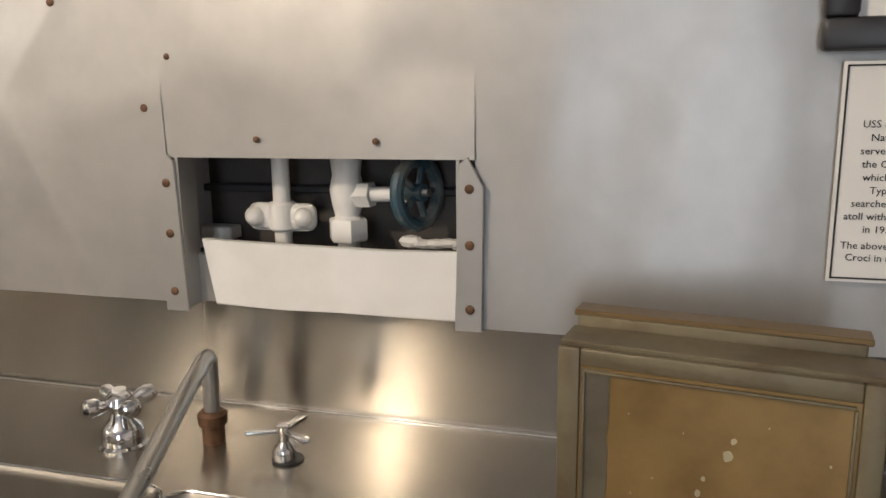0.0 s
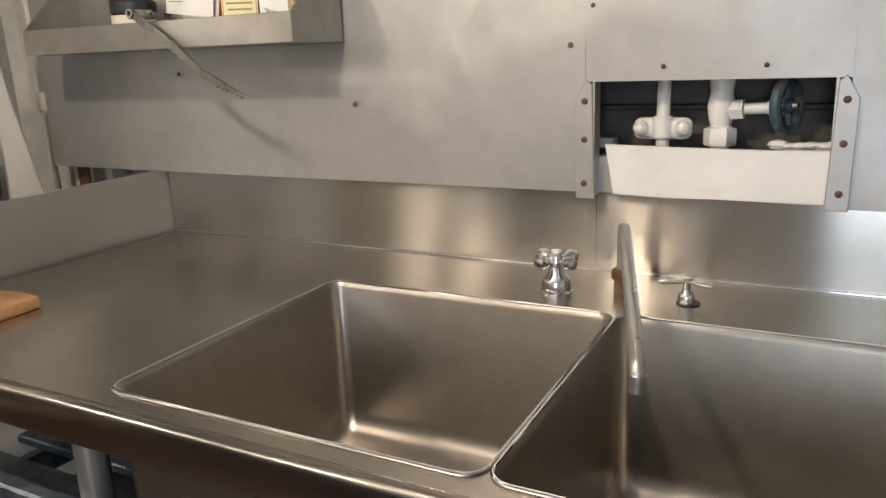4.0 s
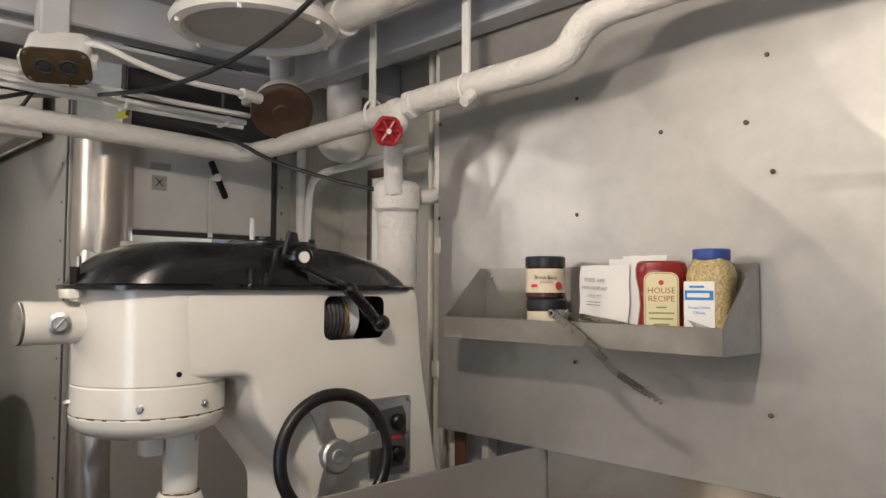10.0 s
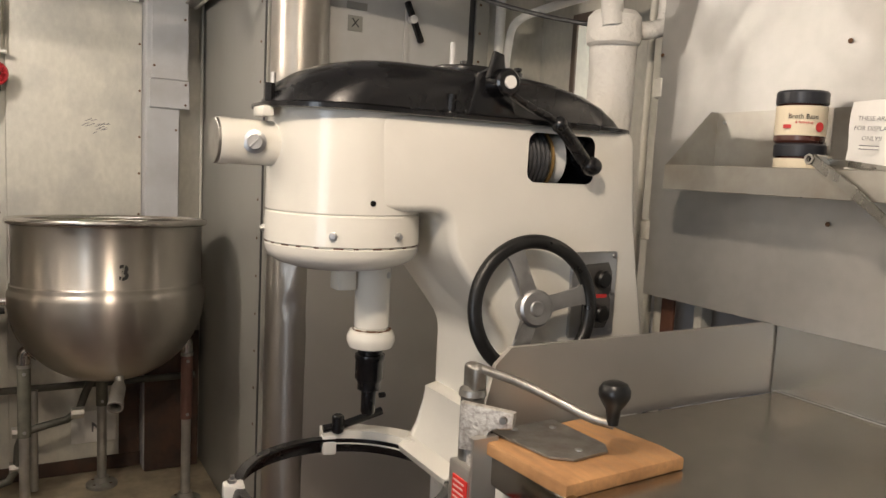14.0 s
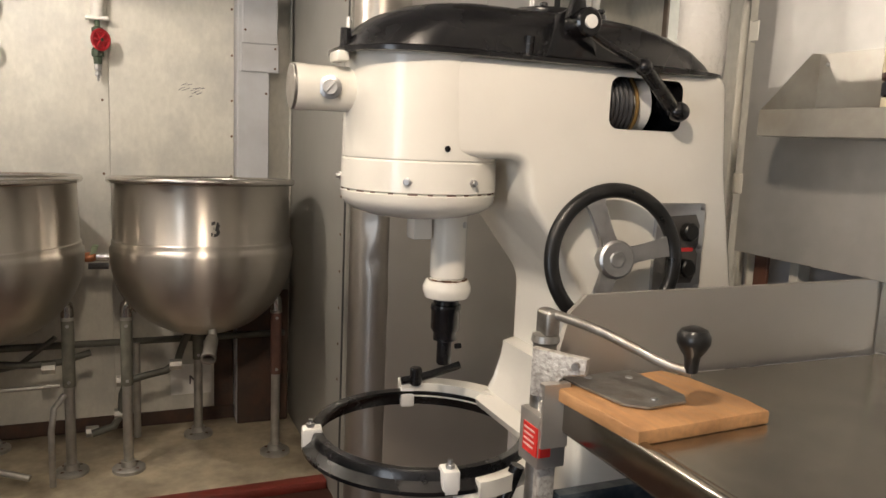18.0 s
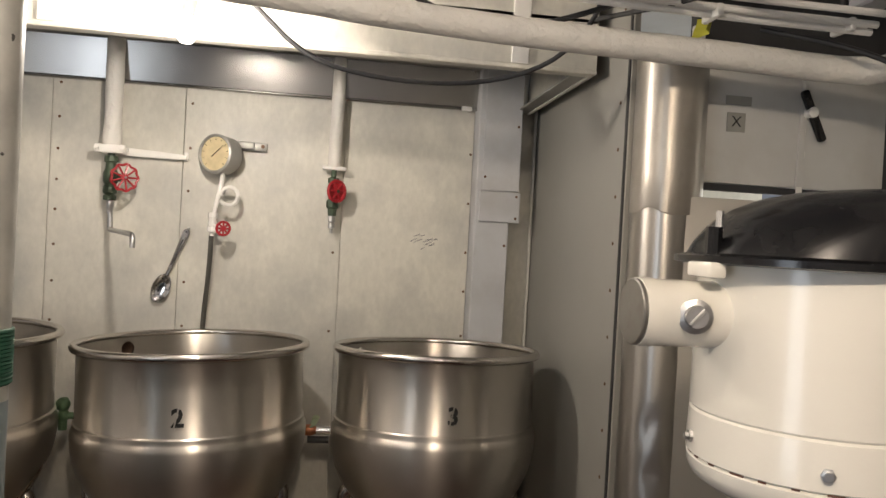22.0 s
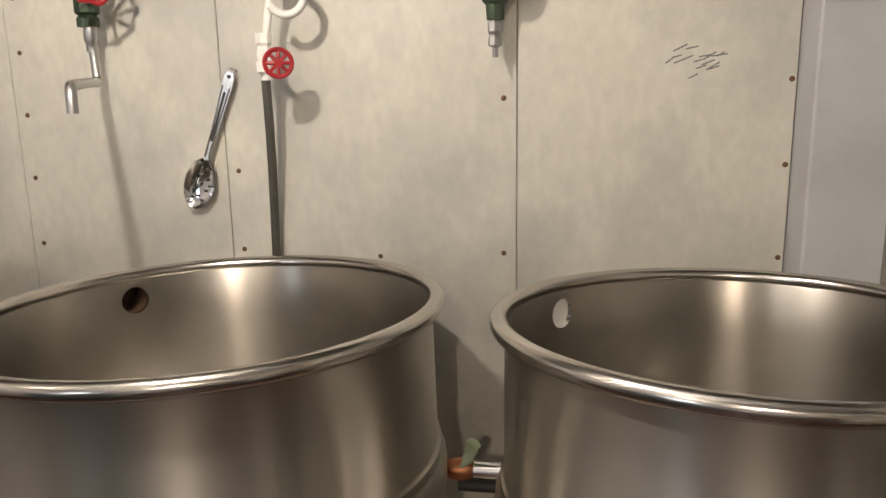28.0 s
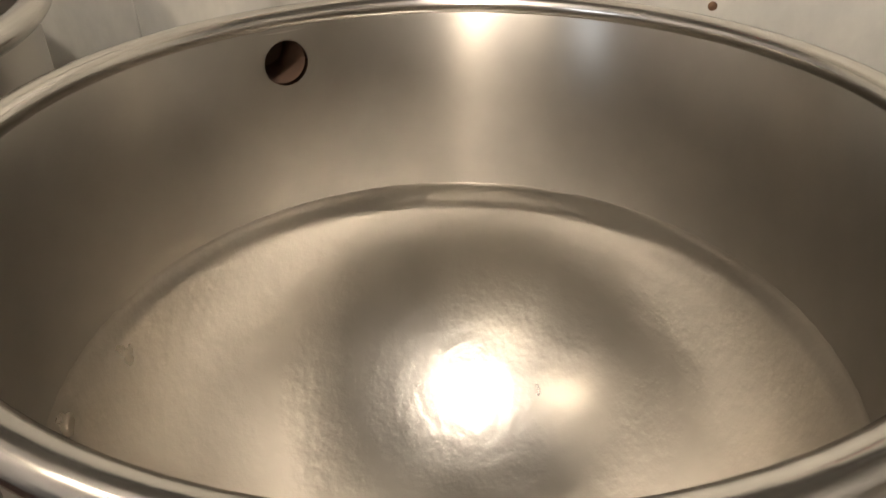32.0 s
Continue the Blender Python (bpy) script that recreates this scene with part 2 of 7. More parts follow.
def lathe(bm, profile, m=None, seg=32, closed=False):
    """Turns (radius, height) pairs about the z axis of the matrix m."""
    m = m or Matrix()
    rings = []
    for r, z in profile:
        if r < 1e-5:
            rings.append([bm.verts.new(m @ Vector((0, 0, z)))])
        else:
            rings.append([bm.verts.new(m @ Vector((r * math.cos(2 * math.pi * i / seg), r * math.sin(2 * math.pi * i / seg), z))) for i in range(seg)])
    pairs = list(zip(rings, rings[1:]))
    if closed:
        pairs.append((rings[-1], rings[0]))
    for a, b in pairs:
        for i in range(seg):
            j = (i + 1) % seg
            if len(a) == 1 and len(b) == 1:
                continue
            if len(a) == 1:
                bm.faces.new((a[0], b[i], b[j]))
            elif len(b) == 1:
                bm.faces.new((a[i], a[j], b[0]))
            else:
                bm.faces.new((a[i], a[j], b[j], b[i]))
    return bm


def axis(p, q):
    """The pose at p whose z axis points to q."""
    p, q = Vector(p), Vector(q)
    return Matrix.Translation(p) @ (q - p).to_track_quat("Z", "Y").to_matrix().to_4x4()


def rod(bm, p, q, r, seg=16, r2=None, bevel=0.0):
    d = (Vector(q) - Vector(p)).length
    r2 = r if r2 is None else r2
    if bevel:
        return lathe(bm, [(0, 0), (r - bevel, 0), (r, bevel), (r2, d - bevel), (r2 - bevel, d), (0, d)], axis(p, q), seg)
    return lathe(bm, [(0, 0), (r, 0), (r2, d), (0, d)], axis(p, q), seg)


def sweep(bm, pts, r, seg=10, smooth=0, caps=True, wobble=0.0):
    """A round bar along points; smooth: rounds of corner cutting."""
    pts = [Vector(p) for p in pts]
    for _ in range(smooth):
        out = [pts[0]]
        for a, b in zip(pts, pts[1:]):
            out += [a.lerp(b, 0.25), a.lerp(b, 0.75)]
        pts = out + [pts[-1]]
    if wobble:
        out = [pts[0]]
        for a, b in zip(pts, pts[1:]):
            n = max(1, int((b - a).length / 0.03))
            out += [a.lerp(b, k / n) for k in range(1, n + 1)]
        pts = out
    rings = []
    side = None
    for i, p in enumerate(pts):
        d = (pts[min(i + 1, len(pts) - 1)] - pts[max(i - 1, 0)]).normalized()
        if side is None:
            side = d.orthogonal().normalized()
        side = (side - d * side.dot(d)).normalized()
        up = d.cross(side)
        rr = r * (1 + wobble * noise.noise(p * 14))
        ring_pts = []
        for k in range(seg):
            q = side * math.cos(2 * math.pi * k / seg) + up * math.sin(2 * math.pi * k / seg)
            ring_pts.append(bm.verts.new(p + q * rr * (1 + 0.5 * wobble * noise.noise(p * 22 + q * 1.3))))
        rings.append(ring_pts)
    for a, b in zip(rings, rings[1:]):
        for k in range(seg):
            bm.faces.new((a[k], a[(k + 1) % seg], b[(k + 1) % seg], b[k]))
    if caps:
        bm.faces.new(rings[0][::-1])
        bm.faces.new(rings[-1])
    return bm


def ball(bm, c, r, sx=1, sy=1, sz=1, seg=16):
    g = bmesh.ops.create_uvsphere(bm, u_segments=seg, v_segments=seg // 2, radius=r)
    for v in g["verts"]:
        v.co = Vector((c[0] + v.co.x * sx, c[1] + v.co.y * sy, c[2] + v.co.z * sz))
    return bm


def ring(bm, m, R, r, seg=48, tube=10):
    """A torus in the plane of the pose m."""
    prof = [(R + r * math.cos(2 * math.pi * k / tube), r * math.sin(2 * math.pi * k / tube)) for k in range(tube)]
    return lathe(bm, prof, m, seg, closed=True)


def prism(bm, outline, m, depth, bevel=0.0, seg=2):
    """An outline of (x, y) pairs in the pose m, drawn out along its z axis."""
    a = [bm.verts.new(m @ Vector((x, y, 0))) for x, y in outline]
    b = [bm.verts.new(m @ Vector((x, y, depth))) for x, y in outline]
    n = len(a)
    fs = [bm.faces.new(a[::-1]), bm.faces.new(b)]
    for i in range(n):
        fs.append(bm.faces.new((a[i], a[(i + 1) % n], b[(i + 1) % n], b[i])))
    if bevel:
        es = list({e for f in fs[:2] for e in f.edges})
        bmesh.ops.bevel(bm, geom=es, offset=bevel, segments=seg, affect="EDGES", profile=0.5)
    return bm


def rounded(w, h, r, n=5, cx=0.0, cy=0.0):
    """The outline of a rectangle with rounded corners."""
    pts = []
    for (x, y), a0 in (((w / 2 - r, h / 2 - r), 0), ((-w / 2 + r, h / 2 - r), 90), ((-w / 2 + r, -h / 2 + r), 180), ((w / 2 - r, -h / 2 + r), 270)):
        for k in range(n + 1):
            a = radians(a0 + 90 * k / n)
            pts.append((cx + x + r * math.cos(a), cy + y + r * math.sin(a)))
    return pts


def words(name, text, m, size, material, parent, thick=0.0004, align="CENTER", weight=0.0):
    """Built-in letters as a thin mesh in the pose m."""
    c = bpy.data.curves.new(name, "FONT")
    c.body, c.size, c.extrude, c.align_x, c.align_y, c.resolution_u, c.offset = text, size, thick, align, "CENTER", 2, weight
    tmp = new(name, c)
    bpy.context.view_layer.update()
    me = bpy.data.meshes.new_from_object(tmp.evaluated_get(bpy.context.evaluated_depsgraph_get()))
    bpy.data.objects.remove(tmp)
    bm = B()
    bm.from_mesh(me)
    bpy.data.meshes.remove(me)
    for v in bm.verts:
        v.co = m @ v.co
    return part(name, bm, material, parent)


def facing_y(x, y, z):
    """A pose on a wall that faces -y: local x runs along +x, local y up, local z out of the wall."""
    return Matrix.Translation((x, y, z)) @ Matrix(((1, 0, 0, 0), (0, 0, -1, 0), (0, 1, 0, 0), (0, 0, 0, 1)))


def facing_x(x, y, z):
    """A pose on a wall that faces +x: local x runs along +y, local y up, local z out of the wall."""
    return Matrix.Translation((x, y, z)) @ Matrix(((0, 0, 1, 0), (1, 0, 0, 0), (0, 1, 0, 0), (0, 0, 0, 1)))


def to(v, p):
    """The pose at p whose z axis runs along v."""
    return Matrix.Translation(p) @ Vector(v).to_track_quat("Z", "Y").to_matrix().to_4x4()


def structure(name, bm, material, label="", sharp=35):
    ob = part(name, bm, material, None, "", sharp)
    return tagged(ob, label, "", "", "structure")


# ---- the room ----
WEST, NORTH, EAST, SOUTH, TOP = -3.93, 0.95, 1.40, -2.80, 2.30
structure("floor", box(B(), WEST - 0.15, SOUTH - 0.15, -0.10, EAST + 0.15, 1.55, 0.0), DARKDECK, "dark red painted steel deck, worn and stained")
structure("ceiling", box(B(), WEST - 0.15, SOUTH - 0.15, TOP, EAST + 0.15, 1.55, TOP + 0.1), CEIL, "white painted steel deckhead")
structure("wall_west", box(B(), WEST - 0.1, SOUTH - 0.15, 0.0, WEST, NORTH + 0.15, TOP), WALLPAINT, "cream painted bulkhead behind the kettles")
structure("wall_north", box(B(), -2.10, NORTH, 0.0, EAST, NORTH + 0.1, TOP), CEIL, "painted steel bulkhead behind the sink")
bm = box(B(), -3.10, 1.20, 0.0, -2.762, 1.26, TOP)
box(bm, -2.66, 1.20, 0.0, -2.0, 1.26, TOP)
box(bm, -2.762, 1.20, 0.0, -2.66, 1.26, 1.30)
box(bm, -2.762, 1.20, 1.89, -2.66, 1.26, TOP)
structure("wall_alcove_back", bm, WALLPAINT, "cream painted recess wall with a bright opening")
structure("window_1", box(box(B(), -2.785, 1.19, 1.29, -2.760, 1.20, 1.92, 0.002, 1), -2.760, 1.19, 1.885, -2.655, 1.20, 1.92, 0.002, 1), mat("brown_window_frame", (0.12, 0.09, 0.07), 0.5, 0.0, 0.15, 20), "brown frame of the bright opening")
structure("wall_alcove_side", box(B(), -3.08, 0.94, 0.0, -2.975, 1.42, TOP), WALLPAINT, "cream painted recess side wall")
structure("wall_alcove_end", box(B(), -2.10, NORTH + 0.1, 0.0, -2.0, 1.42, TOP), WALLPAINT, "cream painted recess end wall")
structure("backdrop", box(B(), -4.8, 1.75, 0.6, -2.2, 1.77, 2.6), mat("outside_daylight", (1.0, 0.97, 0.9), 0.8, emit=2.2), "bright daylight beyond the opening")
structure("wall_east", box(B(), EAST, SOUTH - 0.15, 0.0, EAST + 0.1, NORTH + 0.1, TOP), CEIL, "painted steel bulkhead")
bm = box(B(), WEST, SOUTH - 0.1, 0.0, -0.25, SOUTH, TOP)
box(bm, 0.65, SOUTH - 0.1, 0.0, EAST, SOUTH, TOP)
box(bm, -0.25, SOUTH - 0.1, 2.05, 0.65, SOUTH, TOP)
structure("wall_south", bm, CEIL, "painted steel bulkhead with a doorway")
# raised concrete pad under the kettles with its painted kerb
structure("kerb", box(B(), -3.215, SOUTH, 0.0, -3.155, 0.14, 0.034, 0.006), RUSTRED, "red painted kerb round the kettle pad")
structure("kettle_pad", box(B(), WEST, SOUTH, 0.0, -3.215, 0.14, 0.024), DECK, "stained tan concrete pad under the kettles")

# west wall sheets, one between each pair of seams
SEAMS = [-2.79, -2.295, -1.603, -1.155, -0.583, -0.101]
for a, b in zip(SEAMS, SEAMS[1:]):
    bm = box(B(), WEST + 0.002, a + 0.0008, 0.03, -3.909, b - 0.0008, 2.28, 0.0015, 1)
    structure("wall_sheet", bm, WALLPAINT, "cream painted metal wall sheet")
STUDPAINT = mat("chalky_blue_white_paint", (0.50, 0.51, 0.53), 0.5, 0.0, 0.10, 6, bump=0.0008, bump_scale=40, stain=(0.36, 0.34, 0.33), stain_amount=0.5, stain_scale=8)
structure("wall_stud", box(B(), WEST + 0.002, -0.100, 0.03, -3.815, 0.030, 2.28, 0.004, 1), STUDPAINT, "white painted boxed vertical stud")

OLDRUST = mat("dark_old_rust", (0.055, 0.034, 0.025), 0.7, 0.0, 0.35, 9, bump=0.002, bump_scale=40, stain=(0.13, 0.06, 0.035), stain_amount=0.6, stain_scale=12)
structure("baseboard", box(B(), -3.909, SOUTH, 0.024, -3.902, -0.10, 0.085, 0.002, 1), OLDRUST, "rusted brown strip along the foot of the wall")
structure("wall_patch", box(B(), -3.908, -0.185, 0.086, -3.900, -0.104, 0.68, 0.003, 1), OLDRUST, "rusted brown sheet low on the wall")
structure("wall_patch", box(B(), -3.812, -0.098, 0.03, -3.806, 0.118, 0.62, 0.003, 1), OLDRUST, "rusted brown cover low on the stud")

plate = structure("wall_plate", box(B(), -3.9075, -0.365, 0.150, -3.903, -0.195, 0.285, 0.002, 1), WHITE, "white painted plate low on the wall")
part("plate_mark", prism(B(), [(-0.018, -0.02), (-0.012, -0.02), (-0.010, 0.006), (0.012, -0.02), (0.018, -0.02), (0.018, 0.02), (0.012, 0.02), (0.010, -0.006), (-0.012, 0.02), (-0.018, 0.02)], facing_x(-3.903, -0.270, 0.215), 0.0006), GREYINK, plate)

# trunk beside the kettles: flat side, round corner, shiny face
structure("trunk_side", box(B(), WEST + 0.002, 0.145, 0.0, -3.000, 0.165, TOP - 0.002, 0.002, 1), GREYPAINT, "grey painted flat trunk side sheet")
bm = B()
prof = [(0.088 + 0.0015 * noise.noise((0, 0, z * 6)), z) for z in np.linspace(0.0, 1.955, 80)] + [(0.0, 1.956)]
lathe(bm, prof, Matrix.Translation((-2.945, 0.235, 0)), 40)
for v in bm.verts:
    for dz, dy, amp in ((1.03, 0.19, 0.014), (0.90, 0.20, 0.012), (0.99, 0.18, 0.008)):
        d = (Vector((-2.865, dy, dz)) - v.co).length
        if d < 0.045:
            v.co += (Vector((-2.945, 0.235, v.co.z)) - v.co).normalized() * amp * (1 - d / 0.045) ** 2
structure("trunk_corner", bm, ROUNDSTEEL, "dented stainless round trunk corner")
bm = lathe(B(), [(0.0885, 1.56), (0.0905, 1.563), (0.0905, 1.66), (0.0905, 1.957), (0.0, 1.958)], Matrix.Translation((-2.945, 0.235, 0)), 60)
for v in bm.verts:
    if v.co.z < 1.60:
        v.co.z += 0.030 * noise.noise((v.co.x * 16, v.co.y * 16, 3.0))
structure("trunk_corner_upper", bm, mat("worn_pale_metal", (0.44, 0.415, 0.375), 0.38, 0.7, 0.10, 4.0, bump=0.0004, bump_scale=16, rough_vary=0.05, stain=(0.30, 0.26, 0.21), stain_amount=0.6, stain_scale=9, aniso=0.5, tangent=(0, 0, 1)), "worn pale upper part of the round trunk corner")
TRUNKSTEEL = mat("dull_trunk_steel", (0.54, 0.51, 0.46), 0.40, 0.45, 0.08, 3.0, bump=0.0003, bump_scale=30, rough_vary=0.06)
structure("trunk_face", box(B(), -2.96, 0.245, 0.0, -2.8585, 0.93, 1.600, 0.004, 2), TRUNKSTEEL, "dull stainless trunk face")

# ---- sink wall ----
PY = 0.809

# folds and creases: both ends, width, height
CREASES = ((-1.965, 1.690, -1.85, 1.785, 0.045, 0.0032), (-1.86, 1.775, -1.69, 1.855, 0.045, 0.0036), (-1.70, 1.850, -1.48, 1.915, 0.050, 0.0032),
           (-1.77, 1.662, -1.68, 1.790, 0.026, 0.0016), (-1.50, 1.692, -1.18, 1.690, 0.022, -0.0013), (-1.35, 1.70, -1.60, 1.78, 0.035, 0.0014),
           (-0.96, 1.667, -0.66, 1.655, 0.009, 0.0006), (-0.94, 1.636, -0.66, 1.630, 0.009, -0.0006), (-0.813, 1.66, -0.809, 1.60, 0.010, 0.0009),
           (-1.96, 1.650, -1.88, 1.668, 0.010, 0.0010), (-0.82, 1.33, -0.70, 1.09, 0.035, 0.0020), (-0.93, 1.34, -0.86, 1.10, 0.040, 0.0018), (-0.62, 1.55, -0.78, 1.36, 0.020, 0.0012))



def dent_sheet(bm, x0, x1, z0, z1, y, nx, nz, amp):
    """A thin sheet that faces -y with shallow dents."""
    grid = []
    for i in range(nx + 1):
        col = []
        for k in range(nz + 1):
            x, z = x0 + (x1 - x0) * i / nx, z0 + (z1 - z0) * k / nz
            edge = min(1.0, 0.2 + 8 * min(x + 1.965, 1.30 - x, z - z0, z1 - z))
            d = amp * edge * (noise.noise((x * 2.3, z * 2.9, 1.7)) + 0.55 * noise.noise((x * 6.1, z * 5.3, 4.2)) + 0.25 * noise.noise((x * 15.0, z * 13.0, 2.2)))
            u, w = x * 0.8 + z * 0.55, z * 0.9 - x * 0.35
            fold = 0.0
            for f, gain, seed in ((3.1, 1.0, 9.3), (6.3, 0.45, 5.1)):
                r = max(0.0, 1 - 3.2 * abs(noise.noise((u * f, w * f * 0.45, seed))))
                fold += gain * r * r * max(0.0, noise.noise((x * 1.9, z * 1.9, seed + 3)) + 0.15)
            d -= amp * edge * 0.85 * fold
            d += 0.016 * max(0.0, -1.49 - x)
            for ax, az, bx, bz, wide, high in CREASES:
                dx, dz = bx - ax, bz - az
                q = ((x - ax) * dx + (z - az) * dz) / (dx * dx + dz * dz)
                if -0.3 < q < 1.3:
                    e = ((x - ax) * dz - (z - az) * dx) / math.hypot(dx, dz) / wide
                    ends = max(0.0, min(1.0, (q + 0.3) / 0.4, (1.3 - q) / 0.4))
                    d -= high * ends * ends * (3 - 2 * ends) * math.exp(-e * e if e > 0 else e * 1.6)
            col.append(bm.verts.new((x, y + d, z)))
        grid.append(col)
    for i in range(nx):
        for k in range(nz):
            bm.faces.new((grid[i][k], grid[i + 1][k], grid[i + 1][k + 1], grid[i][k + 1]))
    return bm


ob = structure("wall_sheet", dent_sheet(B(), -1.965, -0.575, 1.066, 2.28, PY, 220, 190, 0.005), PANEL, "dented galvanized sheet over the sink", 80)
ob = structure("wall_sheet", dent_sheet(B(), -0.575, -0.186, 1.250, 2.28, PY, 60, 160, 0.005), PANEL, "dented galvanized sheet over the valve opening", 80)
ob = structure("wall_sheet", dent_sheet(B(), -0.186, 1.30, 1.058, 2.28, PY, 220, 190, 0.005), PANEL, "dented galvanized sheet over the sink", 80)

# ---- sink counter ----
CZ = 0.918
sink = thing("sink_counter", (-0.3, 0.45, 0.0), "long stainless steel counter with two deep sink basins", "sink")
BASINS = [(-0.977, -0.4700, 0.134, 0.622), (-0.4652, 0.018, 0.134, 0.622)]
bm = B()
def loop(bm, pts, z):
    vs = [bm.verts.new((x, y, z)) for x, y in pts]
    return vs, [bm.edges.new((vs[i], vs[(i + 1) % len(vs)])) for i in range(len(vs))]
holes = [rounded(x1 - x0, y1 - y0, 0.026, 5, (x0 + x1) / 2, (y0 + y1) / 2) for x0, x1, y0, y1 in BASINS]
edges = []
for pts in [[(-1.585, 0.10), (1.25, 0.10), (1.25, 0.845), (-1.585, 0.845)]] + holes:
    edges += loop(bm, pts, CZ)[1]
bmesh.ops.triangle_fill(bm, use_beauty=True, edges=edges)
top = part("worktop", bm, COUNTER, sink)
for (x0, x1, y0, y1), pts in zip(BASINS, holes):
    bm = B()
    cx, cy = (x0 + x1) / 2, (y0 + y1) / 2
    prev = None
    for inset, z in ((-0.002, CZ + 0.0008), (-0.001, CZ + 0.002), (0.0, CZ + 0.001), (0.004, CZ - 0.01), (0.006, CZ - 0.24), (0.012, CZ - 0.268), (0.035, CZ - 0.285), (0.16, CZ - 0.292)):
        sx, sy = 1 - 2 * inset / (x1 - x0), 1 - 2 * inset / (y1 - y0)
        vs = [bm.verts.new((cx + (x - cx) * sx, cy + (y - cy) * sy, z)) for x, y in pts]
        if prev:
            for i in range(len(vs)):
                j = (i + 1) % len(vs)
                bm.faces.new((prev[i], prev[j], vs[j], vs[i]))
        prev = vs
    bm.faces.new(prev)
    part("basin", bm, BASINSTEEL, sink, "", 50)
    edge = [Vector((x, y, CZ + 0.0022)) for x, y in pts]
    part("rim_bead", sweep(B(), edge + [edge[0]], 0.0018, 6), CHROME, sink, "polished basin edge")
part("weld_line", box(B(), -1.59, 0.838, CZ - 0.001, 1.25, 0.8445, CZ + 0.004, 0.0015, 2), CHROME, sink, "bright weld line at the splash")
part("front_apron", box(B(), -1.60, 0.082, CZ - 0.052, 1.25, 0.103, CZ + 0.006, 0.008, 3), APRON, sink)
part("backsplash", box(B(), -1.60, 0.8462, CZ - 0.01, -0.5638, 0.8565, 1.095, 0.001, 1), SPLASH, sink)
part("backsplash", box(B(), -0.5635, 0.8445, CZ - 0.01, 1.25, 0.855, 1.095, 0.001, 1), SPLASH, sink, "newer bright splash sheet")
bm = prism(B(), [(0.105, 0), (0.86, 0), (0.86, 0.152), (0.165, 0.148), (0.135, 0.12)], facing_x(-1.612, 0, CZ - 0.005), 0.010)
part("end_splash", bm, STEEL, sink)
for x in (-1.06, -0.25, 1.1):
    for y in (0.16, 0.78):
        part("leg", rod(B(), (x, y, 0.0), (x, y, CZ - 0.05), 0.022), STEEL, sink)


# ---- things on the sink wall ----
def screw(parent, m, r=0.005, material=None, h=0.0025):
    """A domed screw head in the pose m."""
    bm = lathe(B(), [(r, 0), (r * 0.95, h * 0.5), (r * 0.5, h), (0, h * 1.1)], m, 10)
    return part("screw", bm, material or RUST, parent)


panel_left = bpy.data.objects["wall_sheet.005"]
panel_mid = bpy.data.objects["wall_sheet.006"]
for x, z in ((-1.485, 1.283), (-1.478, 1.628), (-1.476, 1.904), (-1.031, 1.216), (-1.019, 1.68), (-1.026, 1.909), (-1.95, 1.916), (-1.952, 1.65),
             (-0.693, 1.592), (-0.722, 1.439), (-1.07, 1.783), (-1.256, 1.791), (-0.60, 1.31)):
    screw(panel_left, facing_y(x, PY - 0.003, z))
for x, z in ((-0.45, 1.272), (-0.30, 1.270), (-0.563, 1.370), (-0.473, 1.586), (-0.25, 1.60)):
    screw(panel_mid, facing_y(x, PY - 0.002, z), 0.004)
for side, x, flip in (("left", -0.576, 1), ("right", -0.188, -1)):
    trim = thing("opening_trim", (x, PY, 1.06), "bent metal trim strip screwed beside the valve opening", "trim strip", "opening trims")
    out = [(-0.012 * flip, 0.0), (0.020 * flip, 0.0), (0.014 * flip, 0.19), (0.004 * flip, 0.198), (-0.014 * flip, 0.165)]
    part("plate", prism(B(), out, facing_y(x, PY - 0.004, 1.056), 0.004, 0.001, 1), PANEL, trim)
    part("return", box(B(), x + 0.016 * flip - 0.002, PY - 0.004, 1.06, x + 0.016 * flip + 0.002, PY + 0.03, 1.25), PANEL, trim)
    for z in (1.082, 1.156, 1.219):
        screw(trim, facing_y(x + 0.002 * flip, PY - 0.008, z), 0.0056)
kerb = thing("valve_box", (-0.37, 0.86, 1.04), "white painted steel coaming inside the wall opening", "coaming")
bm = prism(B(), [(-0.530, 1.0615), (-0.44, 1.060), (-0.36, 1.0615), (-0.196, 1.0595), (-0.196, 1.143), (-0.30, 1.141), (-0.42, 1.1425), (-0.50, 1.1445), (-0.545, 1.146)], facing_y(0, 0.834, 0), 0.012, 0.002, 1)
part("front", bm, WHITE, kerb)
part("end_return", box(B(), -0.560, 0.834, 1.061, -0.532, 0.858, 1.125, 0.002, 1), PANEL, kerb, "bare metal end of the coaming")
# bottom, back and rail of the opening get dark base colours
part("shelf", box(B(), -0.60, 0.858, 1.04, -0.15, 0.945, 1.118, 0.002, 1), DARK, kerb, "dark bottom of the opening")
part("side", box(B(), -0.612, 0.86, 1.04, -0.600, 0.945, 1.32), CEIL, kerb)
part("back", box(B(), -0.600, 0.936, 1.04, -0.15, 0.948, 1.32), mat("mottled_brown_void", (0.07, 0.062, 0.055), 0.6, 0.0, 0.35, 14, bump=0.001), kerb, "mottled dark brown back of the opening")
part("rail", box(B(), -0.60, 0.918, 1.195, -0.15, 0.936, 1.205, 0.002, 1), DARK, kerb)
part("angle", box(B(), -0.598, 0.90, 1.13, -0.55, 0.93, 1.148, 0.002, 1), WHITE, kerb)

